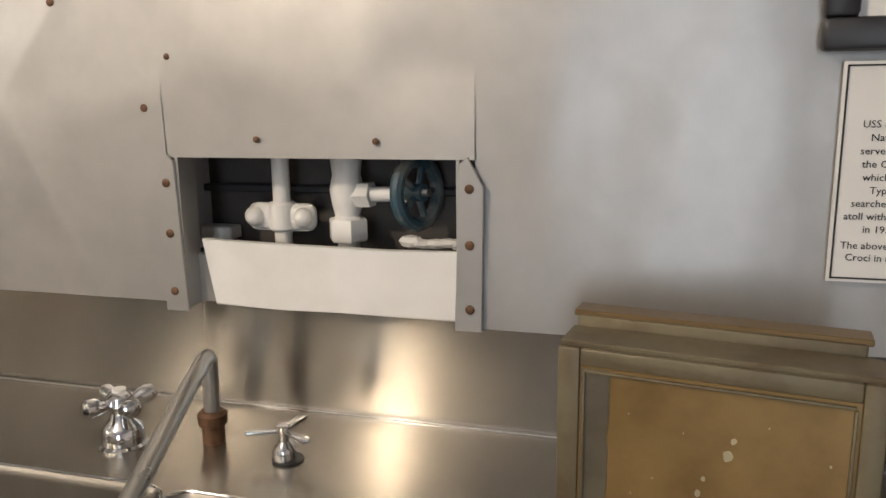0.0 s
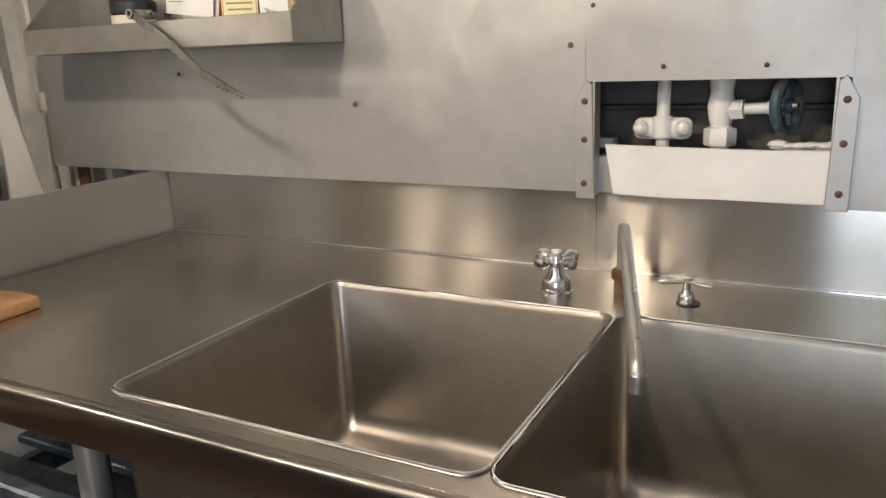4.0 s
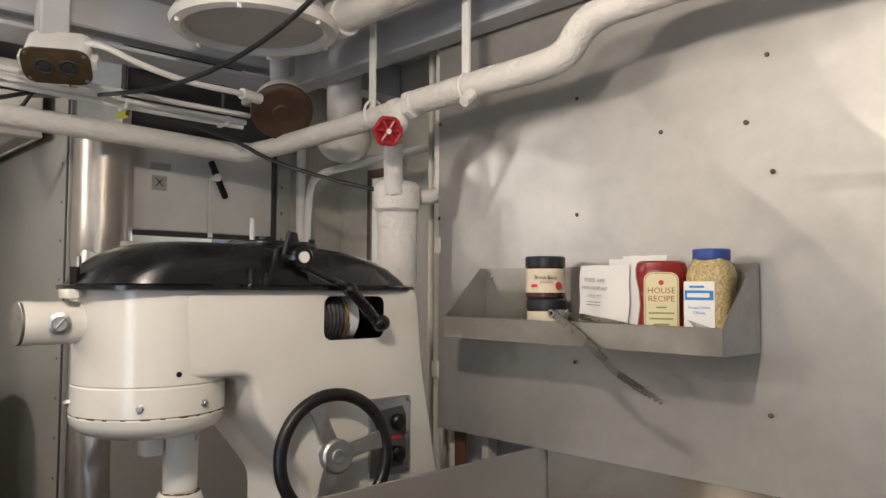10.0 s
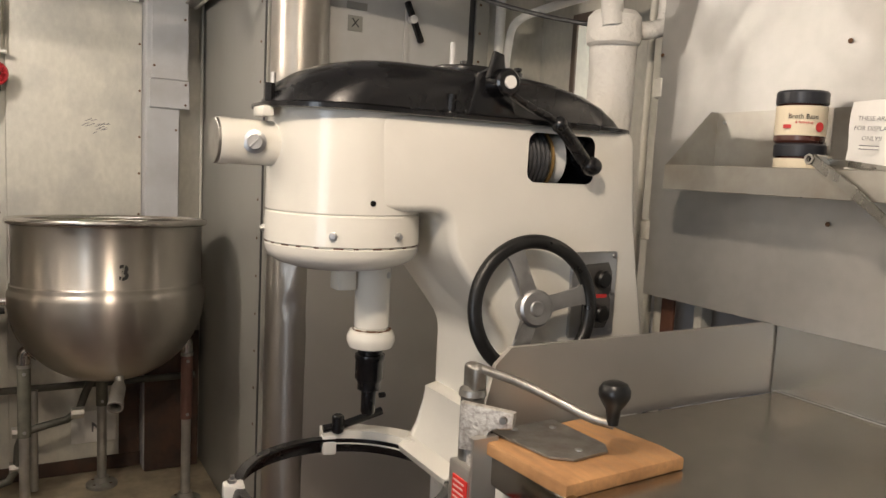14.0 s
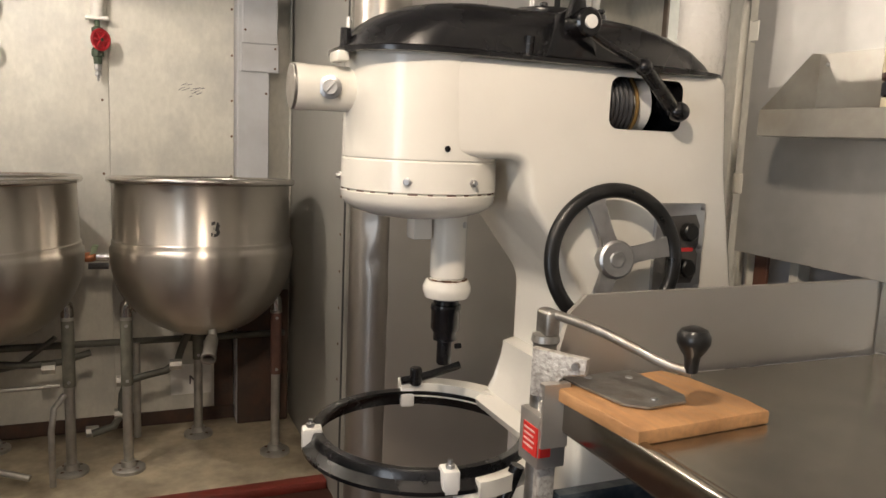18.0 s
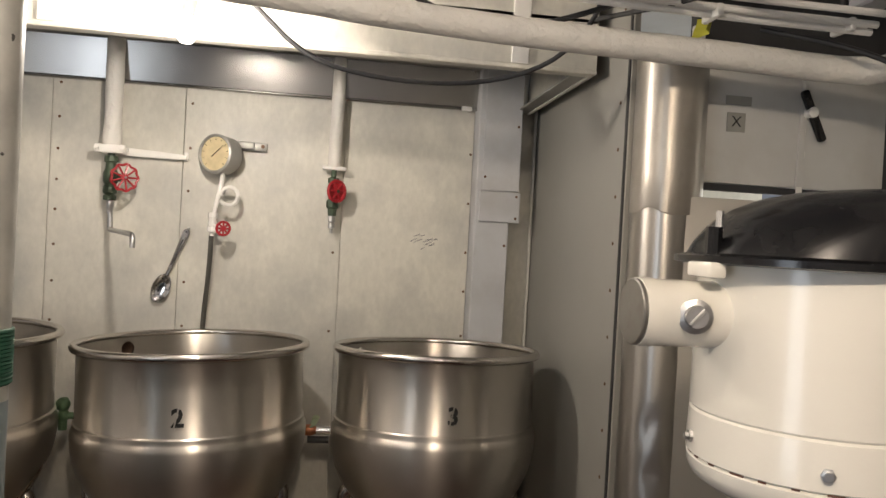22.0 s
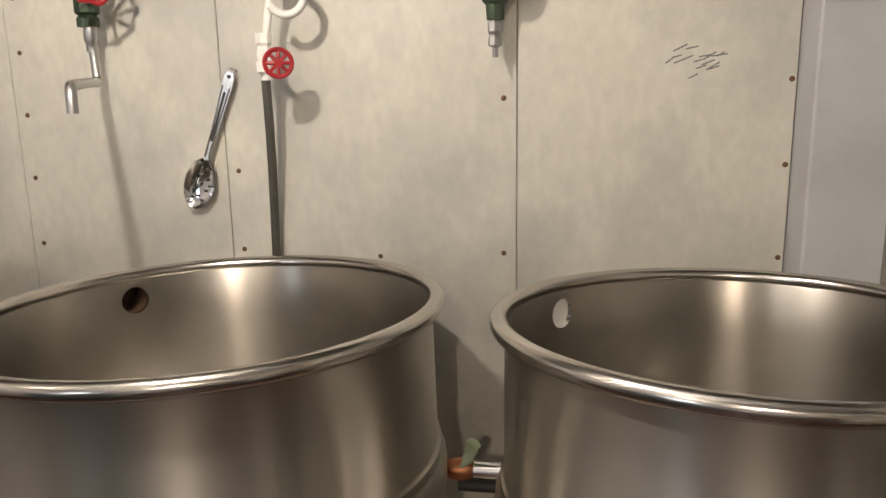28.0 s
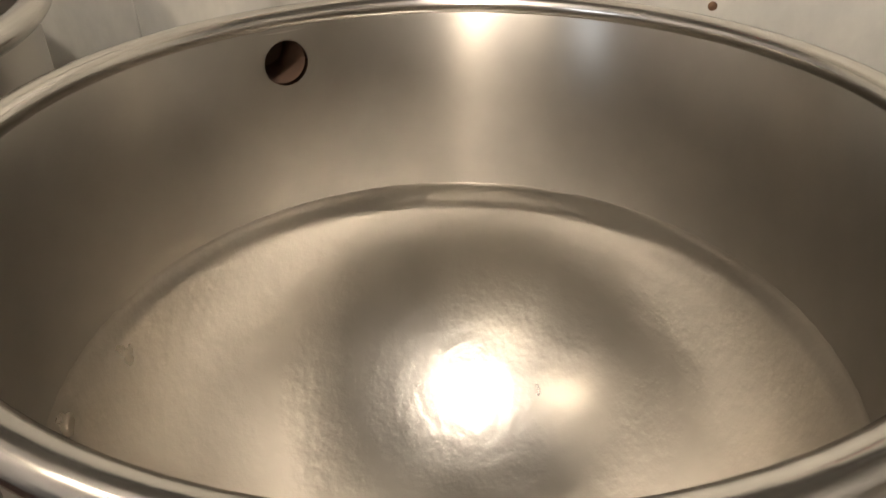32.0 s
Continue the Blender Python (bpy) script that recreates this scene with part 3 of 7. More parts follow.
valve = thing("valve_pipe", (-0.46, 0.89, 1.12), "white painted pipe with a bolted clamp", "pipe")
part("pipe", rod(B(), (-0.462, 0.885, 1.10), (-0.462, 0.885, 1.34), 0.0115, 16), WHITE, valve)
bm = rod(B(), (-0.462, 0.885, 1.150), (-0.462, 0.885, 1.188), 0.018, 20, bevel=0.003)
box(bm, -0.510, 0.876, 1.150, -0.414, 0.894, 1.186, 0.012, 3)
clamp = part("clamp", bm, WHITE, valve)
for x in (-0.497, -0.428):
    part("bolt", lathe(B(), [(0.013, 0), (0.013, 0.004), (0.010, 0.009), (0.005, 0.013), (0, 0.014)], facing_y(x, 0.876, 1.169), 16), WHITE, clamp)
gate = thing("stop_valve", (-0.37, 0.89, 1.12), "white painted stop valve with a dark blue handwheel", "valve")
part("body", lathe(B(), [(0.014, 1.10), (0.014, 1.140), (0.021, 1.142), (0.022, 1.168), (0.016, 1.172), (0.019, 1.185), (0.022, 1.205), (0.018, 1.225), (0.020, 1.24), (0.020, 1.34)], Matrix.Translation((-0.37, 0.885, 0)), 16), WHITE, gate)
part("union_nut", lathe(B(), [(0.0, 1.140), (0.024, 1.140), (0.026, 1.143), (0.026, 1.166), (0.024, 1.169), (0.0, 1.169)], Matrix.Translation((-0.37, 0.885, 0)), 6), WHITE, gate)
bm = rod(B(), (-0.37, 0.885, 1.198), (-0.335, 0.882, 1.200), 0.017, 6)
rod(bm, (-0.335, 0.882, 1.200), (-0.298, 0.880, 1.202), 0.0095, 14)
rod(bm, (-0.300, 0.880, 1.202), (-0.285, 0.879, 1.203), 0.012, 6)
part("bonnet", bm, WHITE, gate)
TEAL = mat("chipped_blue_paint", (0.035, 0.075, 0.10), 0.45, 0.0, 0.25, 40, bump=0.001, stain=(0.42, 0.37, 0.28), stain_amount=0.8, stain_scale=28)
vm = Matrix.Translation((-0.272, 0.872, 1.205)) @ Vector((0.93, -0.36, 0.05)).to_track_quat("Z", "Y").to_matrix().to_4x4()
bm = ring(B(), vm, 0.039, 0.0088, 36, 10)
for a in range(0, 360, 72):
    sweep(bm, [vm @ Vector((0.008 * math.cos(radians(a)), 0.008 * math.sin(radians(a)), 0)), vm @ Vector((0.04 * math.cos(radians(a)), 0.04 * math.sin(radians(a)), 0))], 0.0045, 8)
rod(bm, vm @ Vector((0, 0, -0.02)), vm @ Vector((0, 0, 0.01)), 0.011, 12)
part("handwheel", bm, TEAL, gate, "chipped dark blue handwheel")
part("stem", rod(B(), vm @ Vector((0, 0, -0.03)), vm @ Vector((0, 0, 0.018)), 0.005, 10), ALU, gate)
for i in range(6):
    bm = ball(B(), (-0.280 + 0.016 * i, 0.868 + 0.012 * noise.noise((i, 0, 0)), 1.140 + 0.006 * random.random()), 0.013, 1.3, 0.8, 0.35 + 0.4 * random.random(), 8)
    part("lagging_scrap", bm, LAG, kerb)

# sign and picture frame
sign = thing("information_sign", (0.31, PY, 1.13), "white printed information sheet about a ship", "sign")
part("sheet", box(B(), 0.171, PY - 0.010, 1.136, 0.45, PY - 0.007, 1.346), PAPER, sign)
bm = B()
for x0, z0, x1, z1 in ((0.174, 1.139, 0.447, 1.1405), (0.174, 1.3415, 0.447, 1.343), (0.174, 1.139, 0.1755, 1.343), (0.4455, 1.139, 0.447, 1.343)):
    box(bm, x0, PY - 0.0112, z0, x1, PY - 0.0098, z1)
part("border", bm, INK, sign)
LINES = ["USS Healy (DD-672) was a Fletcher-class destroyer", "Navy, named for Commander Howard R. Healy", "served with the USS The Sullivans (DD-537)", "the Cripples\", and pictured above riding out the", "which are the remnants of the terrible typhoon", "Typhoon\", which sank USS Hull, Monaghan", "searched for survivors from the lost ships before", "atoll with her carrier group. Healy served until she", "in 1958, she was finally stricken and sold for scrap"]
words("title", "(DD-672)", facing_y(0.31, PY - 0.0105, 1.306), 0.016, INK, sign)
STARTS = (0.191, 0.199, 0.191, 0.1935, 0.195, 0.202, 0.187, 0.1815, 0.199)
for i, (t, x) in enumerate(zip(LINES, STARTS)):
    words("line", t, facing_y(x, PY - 0.0105, 1.288 - 0.0125 * i), 0.0098, INK, sign, 0.0002, "LEFT")
for i, (t, x) in enumerate((("The above photograph was donated by New York", 0.181), ("Croci in memory of his uncle, Signalman Second", 0.186), ("Alfred Carmouncci.", 0.272))):
    words("line", t, facing_y(x, PY - 0.0105, 1.172 - 0.0118 * i), 0.0098, INK, sign, 0.0002, "LEFT")
pic = thing("picture_frame", (0.33, PY, 1.35), "black framed picture hung above the sign", "picture frame")
FRAMEBLACK = mat("black_picture_moulding", (0.018, 0.018, 0.02), 0.35, 0.0, 0.15, 20)
for nm, x0, z0, x1, z1 in (("rail", 0.148, 1.355, 0.52, 1.385), ("rail", 0.148, 1.66, 0.52, 1.69), ("stile", 0.148, 1.385, 0.178, 1.66), ("stile", 0.49, 1.385, 0.52, 1.66)):
    part(nm, box(B(), x0, PY - 0.026, z0, x1, PY - 0.006, z1, 0.005, 2), FRAMEBLACK, pic)
part("mat_board", box(B(), 0.178, PY - 0.014, 1.385, 0.49, PY - 0.010, 1.66), PAPER, pic)
part("print", box(B(), 0.215, PY - 0.0155, 1.42, 0.455, PY - 0.0142, 1.63), GREYINK, pic)

# ---- taps ----
def tap_base(t, x, y, cross):
    part("escutcheon", lathe(B(), [(0.028, 0), (0.028, 0.003), (0.024, 0.006), (0, 0.006)], Matrix.Translation((x, y, CZ)), 28), CHROME, t)


tap = thing("hot_tap_handle", (-0.588, 0.70, CZ), "chrome four-lobed cross tap handle", "tap handle")
tap_base(tap, -0.588, 0.70, 1)
part("bell", lathe(B(), [(0.0245, 0.006), (0.0245, 0.020), (0.021, 0.027), (0.014, 0.034), (0.011, 0.043), (0.013, 0.047), (0.017, 0.053), (0.015, 0.063), (0.009, 0.068), (0, 0.069)], Matrix.Translation((-0.588, 0.70, CZ)), 28), CHROME, tap)
bm = B()
for a in (60, 150, 240, 330):
    c, s = math.cos(radians(a)), math.sin(radians(a))
    lathe(bm, [(0.005, 0), (0.0055, 0.008), (0.010, 0.017), (0.0125, 0.025), (0.011, 0.033), (0.006, 0.037), (0, 0.0375)], axis((-0.588 + 0.006 * c, 0.70 + 0.006 * s, CZ + 0.053), (-0.588 + 0.05 * c, 0.70 + 0.05 * s, CZ + 0.058)), 14)
part("cross_handle", bm, CHROME, tap)
part("index_button", lathe(B(), [(0.008, 0.068), (0.008, 0.071), (0, 0.072)], Matrix.Translation((-0.588, 0.70, CZ)), 16), PAPER, tap, "white index button")
tap2 = thing("cold_tap_handle", (-0.384, 0.712, CZ), "chrome three-armed lever tap handle", "tap handle")
part("bell", lathe(B(), [(0.013, 0), (0.0135, 0.012), (0.011, 0.018), (0.006, 0.024), (0.006, 0.038), (0.008, 0.043), (0, 0.046)], Matrix.Translation((-0.384, 0.712, CZ)), 20), CHROME, tap2)
for a in (85, 200, 335):
    c, s = math.cos(radians(a)), math.sin(radians(a))
    m = Matrix.Translation((-0.384, 0.712, CZ + 0.037)) @ Matrix.Rotation(radians(a), 4, "Z")
    part("arm", prism(B(), [(0.004, -0.004), (0.040, -0.0065), (0.044, 0), (0.040, 0.0065), (0.004, 0.004)], m @ Matrix.Translation((0, 0, -0.004)), 0.005, 0.002, 2), CHROME, tap2)
part("gasket", lathe(B(), [(0.018, 0), (0.018, 0.002), (0, 0.002)], Matrix.Translation((-0.381, 0.713, CZ)), 20), RUBBER, tap2)
spout = thing("swing_spout", (-0.489, 0.735, CZ), "grey metal swing spout between the taps", "tap spout")
SPOUT = mat("worn_grey_plating", (0.50, 0.49, 0.46), 0.35, 0.85, 0.1, 30, bump=0.0003, stain=(0.3, 0.26, 0.2), stain_amount=0.4, stain_scale=30)
part("collar", lathe(B(), [(0.013, 0), (0.013, 0.022), (0.017, 0.024), (0.0175, 0.036), (0.013, 0.040), (0, 0.040)], Matrix.Translation((-0.489, 0.735, CZ)), 20), RUST, spout, "rusty brown collar")
part("tube", sweep(B(), [(-0.489, 0.735, CZ + 0.03), (-0.489, 0.737, CZ + 0.085), (-0.489, 0.738, CZ + 0.107), (-0.479, 0.705, CZ + 0.108), (-0.430, 0.54, CZ + 0.072), (-0.384, 0.385, CZ + 0.038), (-0.380, 0.372, CZ + 0.030), (-0.379, 0.370, CZ + 0.012)], 0.0095, 16, 1), SPOUT, spout)
part("nozzle", rod(B(), (-0.379, 0.370, CZ + 0.026), (-0.379, 0.369, CZ + 0.004), 0.0115, 16, bevel=0.001), ALU, spout)

# ---- tan bin ----
bm0 = Matrix.Translation((-0.072, 0.645, CZ)) @ Matrix.Rotation(radians(-9), 4, "Z")
bread = thing("metal_bin", (0.06, 0.70, CZ), "tarnished tan metal drawer bin standing on the counter", "bin")
for nm, x0, z0, x1, z1 in (("stile", 0.0, 0.0, 0.020, 0.182), ("stile", 0.240, 0.0, 0.258, 0.182), ("rail", 0.020, 0.166, 0.240, 0.182), ("rail", 0.020, 0.0, 0.240, 0.014)):
    part(nm, box(B(), x0, 0.0, z0, x1, 0.007, z1, 0.0025, 2, bm0), TANEDGE, bread)
BINTAN = mat("rust_stained_tan_plate", (0.26, 0.17, 0.064), 0.36, 0.35, 0.16, 9, bump=0.0006, bump_scale=40, stain=(0.12, 0.065, 0.025), stain_amount=0.6, stain_scale=16, fine=0.06)
BAREGREY = mat("worn_grey_tin", (0.22, 0.20, 0.15), 0.36, 0.6, 0.15, 16, bump=0.0005, bump_scale=40, stain=(0.14, 0.10, 0.06), stain_amount=0.6, stain_scale=25)
front = part("front_panel", box(B(), 0.020, 0.002, 0.014, 0.240, 0.006, 0.166, 0.0005, 1, bm0), BINTAN, bread, "tan rust-stained front plate")
edge_wave = [(0.046 + 0.004 * noise.noise((k * 0.8, 3.1, 0)), 0.016 + 0.148 * k / 12) for k in range(13)]
part("bare_strip", prism(B(), [(0.0215, 0.016)] + edge_wave + [(0.0215, 0.164)], bm0 @ facing_y(0, 0.0020, 0), 0.0008), BAREGREY, front, "worn bare strip")
BINSPOT = mat("pale_chipped_spot", (0.45, 0.40, 0.26), 0.5, 0.2, 0.1, 60)
for x, z, r in ((0.128, 0.080, 0.0040), (0.124, 0.066, 0.0055), (0.146, 0.104, 0.0085), (0.150, 0.118, 0.0050), (0.044, 0.060, 0.0050), (0.042, 0.096, 0.0030), (0.086, 0.072, 0.0018), (0.068, 0.054, 0.0018), (0.205, 0.030, 0.0025), (0.176, 0.134, 0.0016), (0.064, 0.128, 0.0015), (0.110, 0.118, 0.0014), (0.190, 0.072, 0.0018), (0.098, 0.040, 0.0015), (0.160, 0.050, 0.0016), (0.222, 0.110, 0.0022)):
    r *= 0.45
    outline = [(x + r * (1 + 0.45 * noise.noise((x * 90, k * 0.9, z * 50))) * math.cos(k * math.pi / 5), z + 1.3 * r * (1 + 0.45 * noise.noise((k * 0.9, x * 70, z * 40))) * math.sin(k * math.pi / 5)) for k in range(10)]
    part("chipped_spot", prism(B(), outline, bm0 @ facing_y(0, 0.0020, 0), 0.0006), BINSPOT, front)
for nm, x0, z0, x1, z1 in (("bead", 0.024, 0.160, 0.236, 0.163), ("bead", 0.024, 0.017, 0.236, 0.020), ("bead", 0.0225, 0.020, 0.0255, 0.160), ("bead", 0.2345, 0.020, 0.2375, 0.160)):
    part(nm, box(B(), x0, -0.0012, z0, x1, 0.003, z1, 0.0012, 2, bm0), TANEDGE, front)
RUSTPLATE = mat("rusted_catch", (0.26, 0.13, 0.045), 0.5, 0.4, 0.3, 60, bump=0.001, stain=(0.10, 0.045, 0.02), stain_amount=0.8, stain_scale=50)
half = [(0.128 + 0.021 * math.cos(math.pi * k / 14), 0.021 + 0.021 * math.sin(math.pi * k / 14)) for k in range(15)]
catch = part("finger_catch", prism(B(), half, bm0 @ facing_y(0, 0.0010, 0), 0.003, 0.0008, 1), RUSTPLATE, bread, "rusty half-round catch plate")
part("catch_ring", lathe(B(), [(0.005, 0), (0.009, 0), (0.009, 0.002), (0.005, 0.002)], bm0 @ facing_y(0.128, -0.002, 0.025), 20, True), RUSTPLATE, catch)
bm = B()
for x0, y0, z0, x1, y1, z1 in ((0.0, 0.008, 0.0, 0.005, 0.055, 0.186), (0.253, 0.008, 0.0, 0.258, 0.055, 0.186), (0.005, 0.008, 0.0, 0.253, 0.055, 0.005)):
    box(bm, x0, y0, z0, x1, y1, z1, 0.001, 1, bm0)
part("tray_side", bm, TANEDGE, bread)
part("tray_top", box(B(), 0.003, 0.007, 0.180, 0.255, 0.056, 0.186, 0.001, 1, bm0), TANEDGE, bread)
part("rear_box", box(B(), 0.002, 0.060, 0.0, 0.246, 0.098, 0.195, 0.003, 2, bm0), TANEDGE, bread)
part("rear_lip", box(B(), -0.002, 0.063, 0.193, 0.25, 0.092, 0.199, 0.001, 1, bm0), TANMETAL, bread)
screw(bread, bm0 @ facing_y(0.128, -0.002, 0.025), 0.0045)

# ---- shelf over the sink ----
SHELFSTEEL = mat("weathered_shelf_stainless", (0.36, 0.345, 0.31), 0.36, 0.75, 0.12, 7, bump=0.0004, bump_scale=40, stain=(0.22, 0.18, 0.13), stain_amount=0.55, stain_scale=9, fine=0.05)
shelf = thing("wall_shelf", (-1.40, 0.73, 1.33), "stainless wall shelf with sloping ends holding jars", "shelf")
SX0, SX1, SY, SZ = -1.768, -1.047, 0.655, 1.333
part("bottom", box(B(), SX0, SY, SZ, SX1, PY - 0.006, SZ + 0.003), SHELFSTEEL, shelf)
part("front_lip", box(B(), SX0, SY - 0.003, SZ, SX1, SY, SZ + 0.052, 0.001, 1), SHELFSTEEL, shelf)
part("back_plate", box(B(), SX0 + 0.003, PY - 0.009, SZ, SX1 - 0.003, PY - 0.006, SZ + 0.172), SHELFSTEEL, shelf)
for x in (SX0, SX1 - 0.003):
    part("end_plate", prism(B(), [(SY, 0), (PY - 0.006, 0), (PY - 0.006, 0.172), (PY - 0.03, 0.172), (SY, 0.052)], facing_x(x, 0, SZ), 0.003), SHELFSTEEL, shelf)
for x in (-1.745, -1.40, -1.07):
    screw(shelf, facing_y(x, PY - 0.009, SZ + 0.15), 0.005, ALU)
JARDARK = mat("dark_jar_lid", (0.02, 0.022, 0.028), 0.35, 0.0, 0.1, 20)
JARBODY = mat("dark_broth_paste", (0.06, 0.018, 0.012), 0.25, 0.0, 0.1, 20, clear=0.4)
LABELC = mat("cream_jar_label", (0.72, 0.64, 0.48), 0.6, 0.0, 0.04, 20)
LABELR = mat("red_print", (0.55, 0.03, 0.03), 0.6)
KETCHUP = mat("ketchup_bottle_red", (0.24, 0.016, 0.013), 0.18, 0.0, 0.08, 20, clear=0.5)
LABELG = mat("gold_print", (0.42, 0.27, 0.07), 0.6)
LABELY = mat("pale_yellow_label", (0.74, 0.68, 0.42), 0.6, 0.0, 0.05, 20)
BLUECAP = mat("blue_plastic_cap", (0.035, 0.075, 0.30), 0.4, 0.0, 0.08, 20)
BLUEINK = mat("blue_print", (0.03, 0.22, 0.55), 0.6)
HERB = mat("dried_herb_fill", (0.52, 0.40, 0.19), 0.55, 0.0, 0.5, 260, bump=0.003, bump_scale=260, clear=0.3, stain=(0.20, 0.20, 0.05), stain_amount=0.7, stain_scale=150)


def jar(x, y, z, turn, full):
    """A jar with its lid, 95 mm high."""
    j = thing("broth_jar", (x, y, z), "dark lidded broth base jar with cream label", "jar", "broth jars")
    m = Matrix.Translation((x, y, z)) @ Matrix.Diagonal((1.02, 1.02, 1.12, 1.0))
    part("glass", lathe(B(), [(0, 0), (0.040, 0), (0.0435, 0.004), (0.0435, 0.058), (0.040, 0.064), (0, 0.064)], m, 32), JARBODY, j)
    part("lid", lathe(B(), [(0, 0.0635), (0.044, 0.0635), (0.0445, 0.066), (0.0445, 0.082), (0.042, 0.085), (0, 0.085)], m, 40), JARDARK, j, "dark ribbed lid")
    bm = B()
    n = 24
    for k in range(n):
        a0, a1 = radians(turn - 80 + 160 * k / n), radians(turn - 80 + 160 * (k + 1) / n)
        vs = [bm.verts.new(m @ Vector((0.0441 * math.cos(a), 0.0441 * math.sin(a), zz))) for a, zz in ((a0, 0.012), (a1, 0.012), (a1, 0.060), (a0, 0.060))]
        bm.faces.new(vs)
    lab = part("label", bm, LABELC, j, "cream paper label")
    face = m @ Matrix.Rotation(radians(turn), 4, "Z") @ Matrix.Translation((0.0448, 0, 0)) @ Matrix(((0, 0, 1, 0), (1, 0, 0, 0), (0, 1, 0, 0), (0, 0, 0, 1)))
    if full:
        words("lettering", "Broth Base", face @ Matrix.Translation((0, 0.042, 0)), 0.011, INK, lab)
        words("lettering", "& Seasoning", face @ Matrix.Translation((0.002, 0.033, 0)), 0.006, LABELR, lab)
        part("red_seal", lathe(B(), [(0.008, 0), (0.008, 0.001), (0, 0.001)], face @ Matrix.Translation((0.028, 0.026, -0.008)) @ Matrix.Rotation(radians(38), 4, "Y"), 18), LABELR, lab)
        part("cow_mark", box(B(), -0.031, 0.023, -0.010, -0.018, 0.029, -0.004, 0, 1, face), LABELR, lab)
    else:
        bm = B()
        for k in range(3):
            box(bm, -0.004, 0.04 - 0.006 * k, 0, 0.024, 0.042 - 0.006 * k, 0.0006, 0, 1, face)
        part("print_bars", bm, INK, lab)
    return j


jar(-1.500, 0.720, SZ + 0.003, -52, False)
jar(-1.502, 0.718, SZ + 0.0985, -50, True)
notepaper = thing("paper_notes", (-1.36, 0.74, SZ + 0.003), "white handwritten paper note and folded paper towels", "paper")
def sheet(x0, z0, w, h, y, curl, seed):
    bm = B()
    g = []
    for i in range(9):
        row = []
        for k in range(9):
            u, v = i / 8, k / 8
            row.append(bm.verts.new((x0 + w * u + 0.006 * v * (seed % 3 - 1) + 0.004 * noise.noise((v * 3, seed, 1)), y + curl * math.sin(u * 3.1) + 0.014 * v + 0.006 * noise.noise((u * 2, v * 2, seed)), z0 + h * v + 0.006 * noise.noise((u * 2.5, seed, 3)))))
        g.append(row)
    for i in range(8):
        for k in range(8):
            bm.faces.new((g[i][k], g[i + 1][k], g[i + 1][k + 1], g[i][k + 1]))
    return bm
part("towel", sheet(-1.345, SZ + 0.006, 0.115, 0.180, 0.735, -0.012, 3), PAPER, notepaper)
part("towel", sheet(-1.335, SZ + 0.006, 0.105, 0.186, 0.757, -0.008, 5), PAPER, notepaper)
note = part("note", sheet(-1.408, SZ + 0.006, 0.125, 0.166, 0.712, -0.016, 4), PAPER, notepaper)
nm = facing_y(-1.348, 0.7035, SZ + 0.138) @ Matrix.Rotation(radians(-9), 4, "X") @ Matrix.Rotation(radians(-3), 4, "Z")
for i, t in enumerate(["THESE ARE", "FOR DISPLAY", "ONLY!!"]):
    words("lettering", t, nm @ Matrix.Translation((-0.006 + 0.003 * i, -0.017 * i, 0.005)), 0.0108, GREYINK, note, 0.0002)
bm = B()
for k in range(2):
    box(bm, -0.018, -0.047 - 0.006 * k, 0.005, 0.016, -0.0455 - 0.006 * k, 0.0055, 0, 1, nm)
part("underline", bm, GREYINK, note)

bot = thing("ketchup_bottle", (-1.205, 0.715, SZ + 0.003), "upright red ketchup bottle with yellow label", "bottle")
bmk = B()
prev = None
KM = Matrix.Translation((-1.205, 0.715, SZ + 0.003)) @ Matrix.Rotation(radians(30), 4, "Z")
for w, d, z in ((0.070, 0.045, 0), (0.092, 0.060, 0.005), (0.098, 0.062, 0.02), (0.094, 0.060, 0.045), (0.084, 0.056, 0.085), (0.088, 0.058, 0.115), (0.099, 0.062, 0.140), (0.100, 0.062, 0.158), (0.094, 0.058, 0.170), (0.080, 0.048, 0.174)):
    vs = [bmk.verts.new(KM @ Vector((x, y, z))) for x, y in rounded(w, d, min(w, d) * 0.42, 5)]
    if prev:
        for i in range(len(vs)):
            bmk.faces.new((prev[i], prev[(i + 1) % len(vs)], vs[(i + 1) % len(vs)], vs[i]))
    else:
        bmk.faces.new(vs[::-1])
    prev = vs
bmk.faces.new(prev)
part("bottle", bmk, KETCHUP, bot)
KF = KM @ Matrix.Translation((0, -0.0325, 0.085)) @ Matrix(((1, 0, 0, 0), (0, 0, -1, 0), (0, 1, 0, 0), (0, 0, 0, 1)))
lab = part("label", prism(B(), rounded(0.066, 0.132, 0.016, 5), KF, 0.002), LABELY, bot, "pale yellow label")
part("gold_border", sweep(B(), [KF @ Vector((x, y, 0.0022)) for x, y in rounded(0.061, 0.127, 0.014, 5)] + [KF @ Vector((0.0305, 0.0495, 0.0022))], 0.0008, 5), LABELG, lab)
words("lettering", "HOUSE", KF @ Matrix.Translation((0, 0.030, 0.0022)), 0.0165, mat("red_brown_print", (0.34, 0.10, 0.03), 0.6), lab)
words("lettering", "RECIPE", KF @ Matrix.Translation((0, 0.014, 0.0022)), 0.0165, mat("red_brown_print", (0.34, 0.10, 0.03), 0.6), lab)
part("red_mark", lathe(B(), [(0.005, 0), (0.005, 0.001), (0, 0.001)], KF @ Matrix.Translation((0, 0.046, 0.002)), 12), LABELR, lab)
bm = B()
